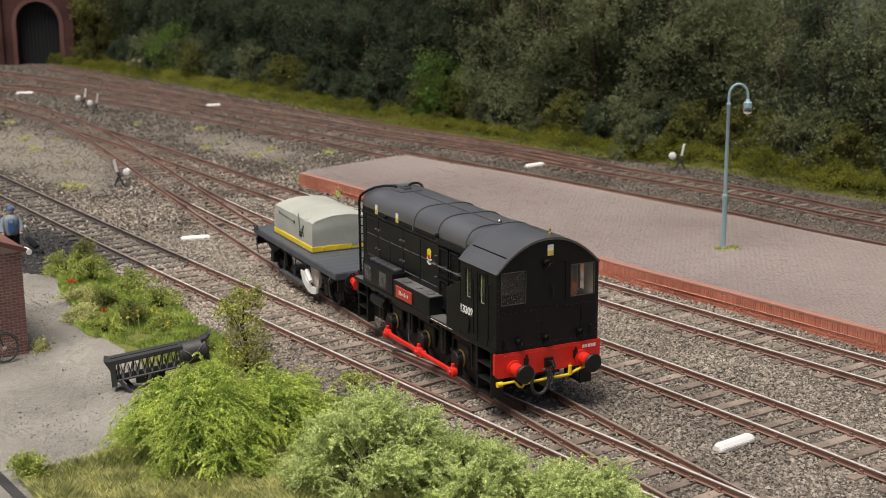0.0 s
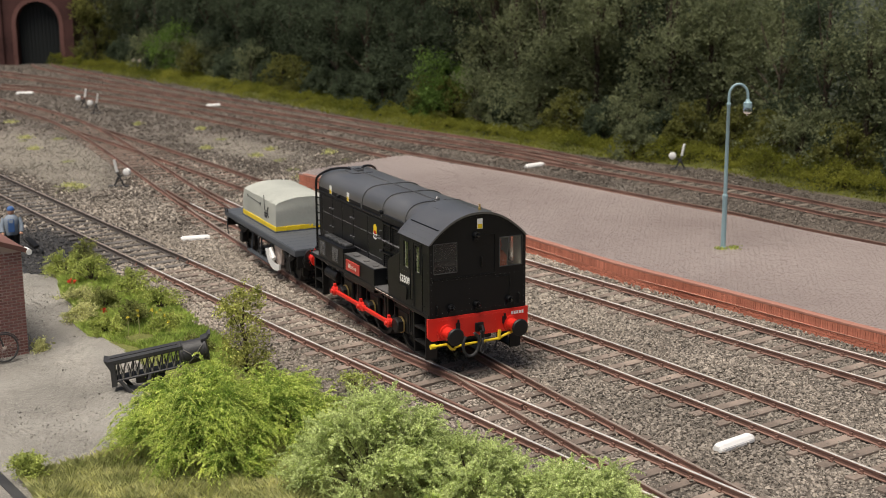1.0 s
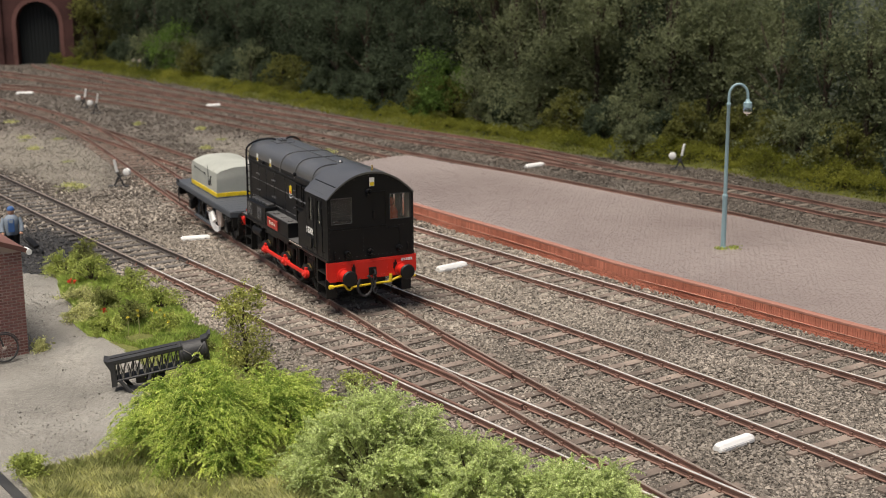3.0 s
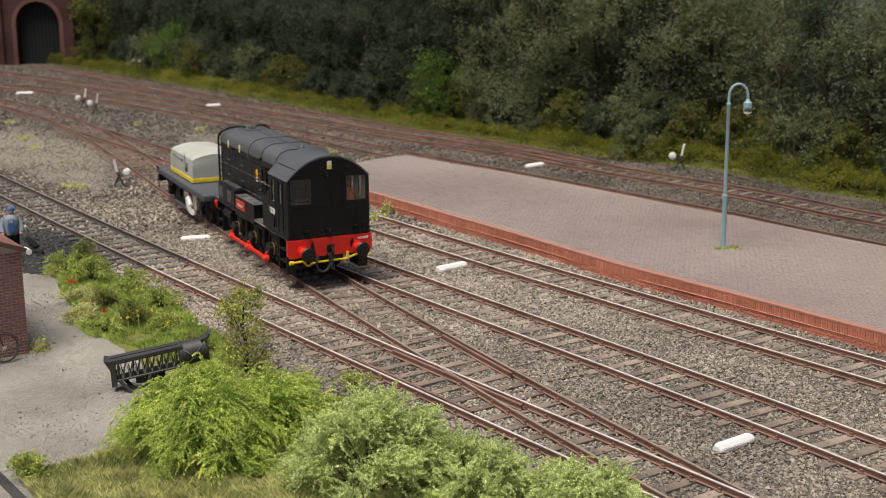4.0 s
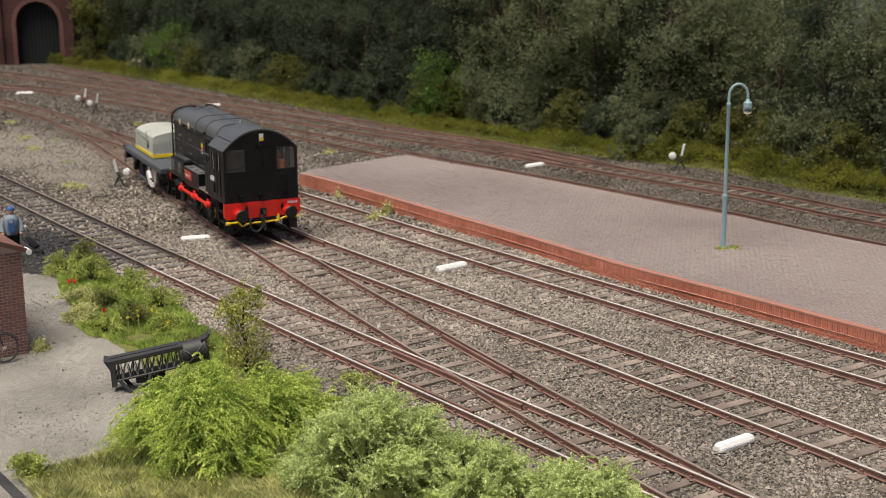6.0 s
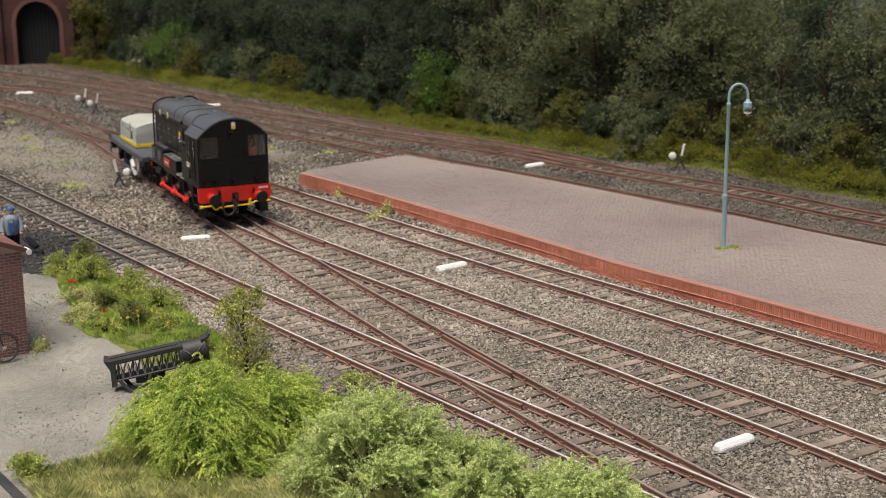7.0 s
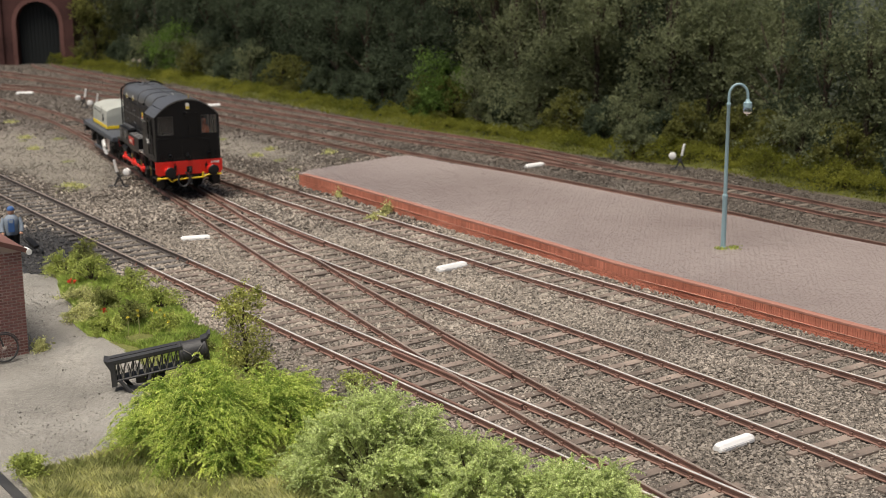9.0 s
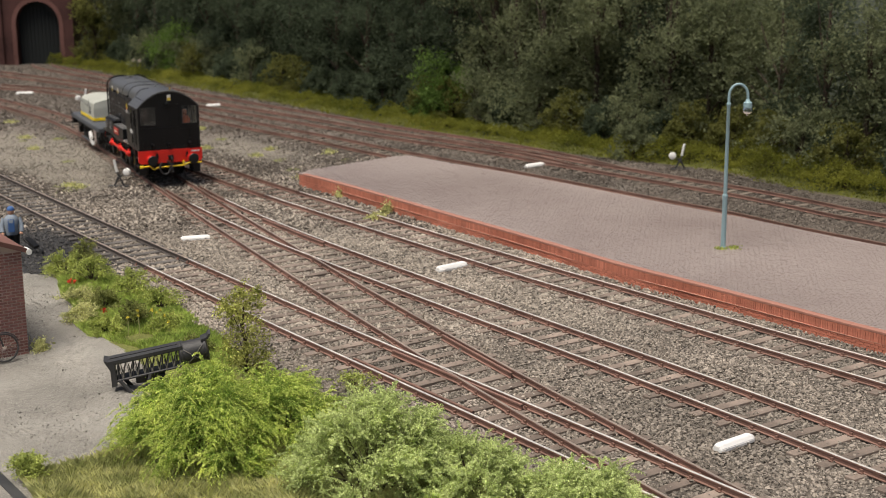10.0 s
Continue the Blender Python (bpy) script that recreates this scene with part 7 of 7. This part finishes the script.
def grass_field(name, poly, n, lo, hi, label, seed, material=None, mask=None):
    rng = np.random.default_rng(seed)
    P = np.array(poly)
    x = rng.uniform(P[:, 0].min(), P[:, 0].max(), n)
    y = rng.uniform(P[:, 1].min(), P[:, 1].max(), n)
    k = inside(poly, x, y) & (np.abs(x) < y * 0.35 + 12)
    nz = np.array([noise.noise((a * 0.07, b * 0.07, 9)) for a, b in zip(x, y)])
    k &= nz > -0.35
    x, y, nz = x[k], y[k], nz[k]
    m = len(x)
    h = rng.uniform(lo, hi, m) * (1 + 0.5 * nz)
    a = rng.uniform(0, 6.283, m)
    lean = rng.uniform(0.1, 0.8, m) * h
    dx, dy = np.cos(a), np.sin(a)
    w = 0.055
    b0 = np.stack([x - dy * w, y + dx * w, np.full(m, -0.2)], 1)
    b1 = np.stack([x + dy * w, y - dx * w, np.full(m, -0.2)], 1)
    m0 = np.stack([x + dx * lean * 0.35 + dy * w, y + dy * lean * 0.35 - dx * w, h * 0.65], 1)
    tip = np.stack([x + dx * lean, y + dy * lean, h], 1)
    V = np.stack([b0, b1, m0, tip], 1).reshape(-1, 3)
    tagged(raw(name, V, np.arange(m * 4).reshape(m, 4), material or L_GRASS), label, "grass", kind="stuff")


def tuft(x, y, r, h, leafm, seed, label, z=0.0, n=260, leaf=1.0):
    rng = np.random.default_rng(seed)
    p = rng.normal(size=(n, 3)) * np.array([r, r, h]) * 0.45
    p[:, 2] = np.abs(p[:, 2]) + 0.1
    V, F = leaf_cloud(p, leaf, rng)
    ob = raw("weed", V, F, leafm)
    ob.matrix_basis = place(x, y, z)
    tagged(ob, label, "weed", "weeds")


def flower(x, y, h, leafm, seed, label, r=0.9):
    rng = np.random.default_rng(seed)
    th = thing("flower", place(x, y, 0), label, "flower", "flowers in the grass")
    bm = nb()
    tube(bm, [(0, 0, -0.3), (0.3, 0.1, h * 0.5), (0.1, 0.3, h)], 0.12, 4)
    part("stalk", bm, L_GRASS, th)
    p = rng.normal(size=(26, 3)) * r * 0.45 + np.array([0.1, 0.3, h])
    V, F = leaf_cloud(p, r * 1.1, rng)
    raw("petals", V, F, leafm, th)


def plume_bush(x, y, seed, plumes, sprigs, height, radius, reach, tipm, shadem, leaf, label, droop=0.8):
    """A bush of plumes: from each head many sprigs arch outward and hang, set with small leaves; pale at the tips,
    darkened in colour within for the shade there.
    """
    rng = np.random.default_rng(seed)
    th = thing("bush", place(x, y, 0), label, "bush", "bushes in the foreground")
    bm = nb()
    fibres = nb()
    tips, shade_pts = [], []
    for k in range(plumes):
        a = 2.39996 * k + rng.uniform(-0.3, 0.3)
        out = math.sqrt((k + 0.5) / plumes) * rng.uniform(0.85, 1.1)
        h = height * (1.0 - 0.62 * out ** 2) * rng.uniform(0.72, 1.08) - reach * 0.3
        head = np.array([radius * out * math.cos(a), radius * out * math.sin(a), max(h, 1.0)])
        axis = np.array([math.cos(a) * out * 0.9, math.sin(a) * out * 0.9, 0.75])
        tube(bm, [(head[0] * 0.2, head[1] * 0.2, -0.3), (head[0] * 0.55, head[1] * 0.55, head[2] * 0.6), tuple(head)], 0.4, 5, 0.15)
        for j in range(sprigs):
            d = axis + rng.normal(size=3) * 0.55
            d /= np.linalg.norm(d)
            ln = reach * rng.uniform(0.55, 1.3)
            n = int(ln * 5.2)
            t = np.linspace(0.08, 1, n)[:, None]
            side = np.cross(d, rng.normal(size=3))
            w = head + rng.normal(size=3) * reach * 0.12 + d * ln * t + side * ln * 0.12 * np.sin(t * 3.0) - np.array([0, 0, 1.0]) * droop * ln * 0.62 * t ** 2.2
            spread = leaf * (0.8 - 0.55 * t)
            if j % 2 == 0:
                tube(fibres, [tuple(v) for v in w[::4]], 0.085, 3, 0.04)
            w = np.repeat(w, 2, 0) + rng.normal(size=(2 * n, 3)) * np.repeat(spread, 2, 0)
            # leaves off the tips take the darker colour, as if shaded within the bush
            at_tip = np.repeat(t[:, 0], 2) + rng.normal(size=2 * n) * 0.22 > 0.50
            tips.append(w[at_tip])
            shade_pts.append(w[~at_tip])
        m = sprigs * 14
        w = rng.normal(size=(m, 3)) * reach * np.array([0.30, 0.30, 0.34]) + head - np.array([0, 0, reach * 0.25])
        shade_pts.append(w)
    part("stem", bm, M_BARK, th)
    part("sprig", fibres, tipm, th)
    for name, pts, m in (("young_leaves", tips, tipm), ("old_leaves", shade_pts, shadem)):
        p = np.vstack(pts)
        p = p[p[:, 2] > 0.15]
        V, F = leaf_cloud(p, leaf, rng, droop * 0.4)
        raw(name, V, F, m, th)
    return th


def build_plants():
    plume_bush(-64.5, 349.5, 41, 32, 54, 24.5, 18.5, 10.0, L_BRIGHT, L_BRIGHTSHADE, 0.46, "bright yellow-green feathery bush beside the gravel yard", 1.0)
    plume_bush(-44.4, 360.3, 46, 14, 54, 21.5, 13, 10.5, L_BRIGHT, L_BRIGHTSHADE, 0.46, "bright yellow-green feathery bush beside the gravel yard", 0.9)
    plume_bush(-45.4, 384.6, 48, 8, 44, 12.5, 10, 7.0, L_BRIGHT, L_BRIGHTSHADE, 0.5, "bright yellow-green feathery bush on the ballast edge", 0.6)
    plume_bush(-18.2, 328.2, 42, 30, 54, 24, 19, 8.0, L_OLIVE, L_OLIVESHADE, 0.52, "pale olive-green bushy shrub beside the near track", 0.55)
    plume_bush(7.1, 321.7, 47, 15, 50, 15, 13, 7.0, L_OLIVE, L_OLIVESHADE, 0.54, "low pale olive-green shrub beside the near track", 0.5)
    plume_bush(32.4, 308.5, 43, 17, 50, 14.5, 14, 7.0, L_OLIVE, L_OLIVESHADE, 0.54, "low pale olive-green shrub beside the near track", 0.5)
    # sapling
    rng = np.random.default_rng(44)
    th = thing("sapling", place(-62.6, 417.4, 0), "slender sapling with small yellow-green leaves", "tree")
    lumps = [(rng.normal() * 5.2, rng.normal() * 4.0, z, 5.6, 5.2, 3.8) for z in (2, 4, 5, 6, 8, 9, 11, 13, 15, 17, 19, 21, 23, 25, 27, 28)]
    lumps = [(a * (1.2 - z / 40), b, z, r * (1.25 - z / 45), r, h) for a, b, z, r, _, h in lumps]
    bm = nb()
    tree_limbs(bm, rng, 30, lumps, 0.55)
    part("trunk", bm, M_BARK, th)
    p = crown_points(rng, lumps, 640)
    p = p[rng.random(len(p)) < 0.95]
    V, F = leaf_cloud(p, 0.88, rng)
    raw("crown", V, F, L_SAPLING, th)
    # low bushes along the strip
    for x, y, h, r, s, lm in ((-156.2, 553.1, 10, 9, 61, L_MID), (-142.1, 541.9, 11, 10, 62, L_MID), (-121, 523.3, 9, 10, 63, L_MID), (-106.9, 504.6, 8, 9, 64, L_MID), (-132.1, 485.8, 6, 7, 65, L_GRASS), (-119, 469.9, 6, 6, 66, L_MID), (-97.8, 471.8, 6, 7, 67, L_MID), (-138.1, 512, 5, 9, 68, L_GRASS), (-149.0, 560.0, 13, 9, 73, L_UNDER), (-127.0, 500.0, 8, 8, 76, L_UNDER), (-112.0, 480.0, 9, 7, 77, L_UNDER), (-84.0, 446.0, 6, 6, 83, L_UNDER)):
        spray_bush("bush", x, y, s, 42, h, r, lm, 0.75, "low yellow-green bush in the grass strip", "bush", 0.3, 8, "low bushes by the yard", 11, 2.8)
    spray_bush("bush", -107, 334.7, 71, 60, 9, 4.6, L_MID, 0.7, "small grassy tuft bush by the road edge", "bush", 0.2, 8, "low bushes by the yard", 8, 2.4)
    spray_bush("bush", -26.2, 404.4, 72, 26, 7, 8, L_MID, 0.8, "small sparse green weed bush on the ballast edge", "bush", 0.3, 6, "low bushes by the yard", 6, 2.4)
    strip = [(-161.2, 560.6), (-149.2, 523.2), (-139.1, 504.5), (-137.1, 487.6), (-125.1, 467), (-104.9, 454), (-92.8, 439), (-72.7, 424.9), (-66.6, 439), (-80.7, 467.1), (-92.8, 490.6), (-112.9, 523.3), (-139, 556.9)]
    grass_field("grass", strip, 110000, 1.2, 3.0, "tufted green grass strip between yard and track", 81, L_LAWN)
    front = [(-92, 307.4), (40.5, 307.6), (20.3, 328.3), (-10.1, 354.6), (-34.3, 384.6), (-55.5, 410.9), (-74.7, 422.1), (-88.8, 396.7), (-84.8, 359.2), (-90.9, 348.8), (-108.6, 336.5), (-104.5, 327.5)]
    grass_field("grass", front, 260000, 1.2, 4.4, "rough green grass round the foreground bushes", 82)
    for k, (x, y, r, h, z) in enumerate(((-27.6, 675.5, 3.4, 6.5, 0.4), (-32.4, 663.5, 4.6, 2.6, 1.0), (-54.2, 716.2, 2.6, 5.0, 0.4), (-320.6, 1024.3, 5, 2, 0), (-286.8, 945.7, 5, 2, 0), (-266.9, 895.7, 4, 2, 0), (-208.1, 761.2, 5, 2.2, 0), (-201, 754.7, 4, 2.2, 0), (-222.6, 1007.2, 4.5, 2.4, 0), (-172.5, 981.5, 4, 2, 0), (-153.6, 892.5, 4, 2, 0), (-116.5, 859.2, 4, 2, 0), (-111.5, 886.2, 4, 2, 0), (-71.4, 868.7, 4.5, 2.5, 0), (-79.5, 780.2, 6, 2.6, 0), (115.4, 559.8, 2.6, 0.9, PT), (121.3, 561.5, 3.4, 0.6, PT))):
        tuft(x, y, r, h, L_MID if z == PT else L_GRASS, 200 + k, "small yellow-green weed tuft growing on the ground", z, 520 if k < 3 else 110 if z == PT else 320, 1.3 if k < 3 else 1.1)
    tuft(-137.2, 451.1, 3.4, 4.5, L_GRASS, 231, "grass tuft at the corner of the brick hut", 0, 320, 1.4)
    for k, (x, y, h) in enumerate(((-142.1, 515.7, 8.0), (-120, 471.7, 8.6), (-144.1, 516.7, 7.6))):
        flower(x, y, h, L_POPPY, 300 + k, "red poppy in the grass strip", 0.9)
    for k in range(9):
        flower(-103 + 7 * math.sin(k * 2.4), 470 + 7 * math.cos(k * 1.7), 6 + (k % 3), L_FLOWER, 320 + k, "small yellow flower in the grass strip", 0.55)


build_lamp()
build_markers()
build_levers()
build_hut()
build_figure()
build_conveyor()
build_engine_shed()
build_woods()
build_verge()
build_plants()

build_stones()
build_pavers(PLATFORM)
build_platform_bricks(PLATFORM, PLAT_SIDE)
motions()
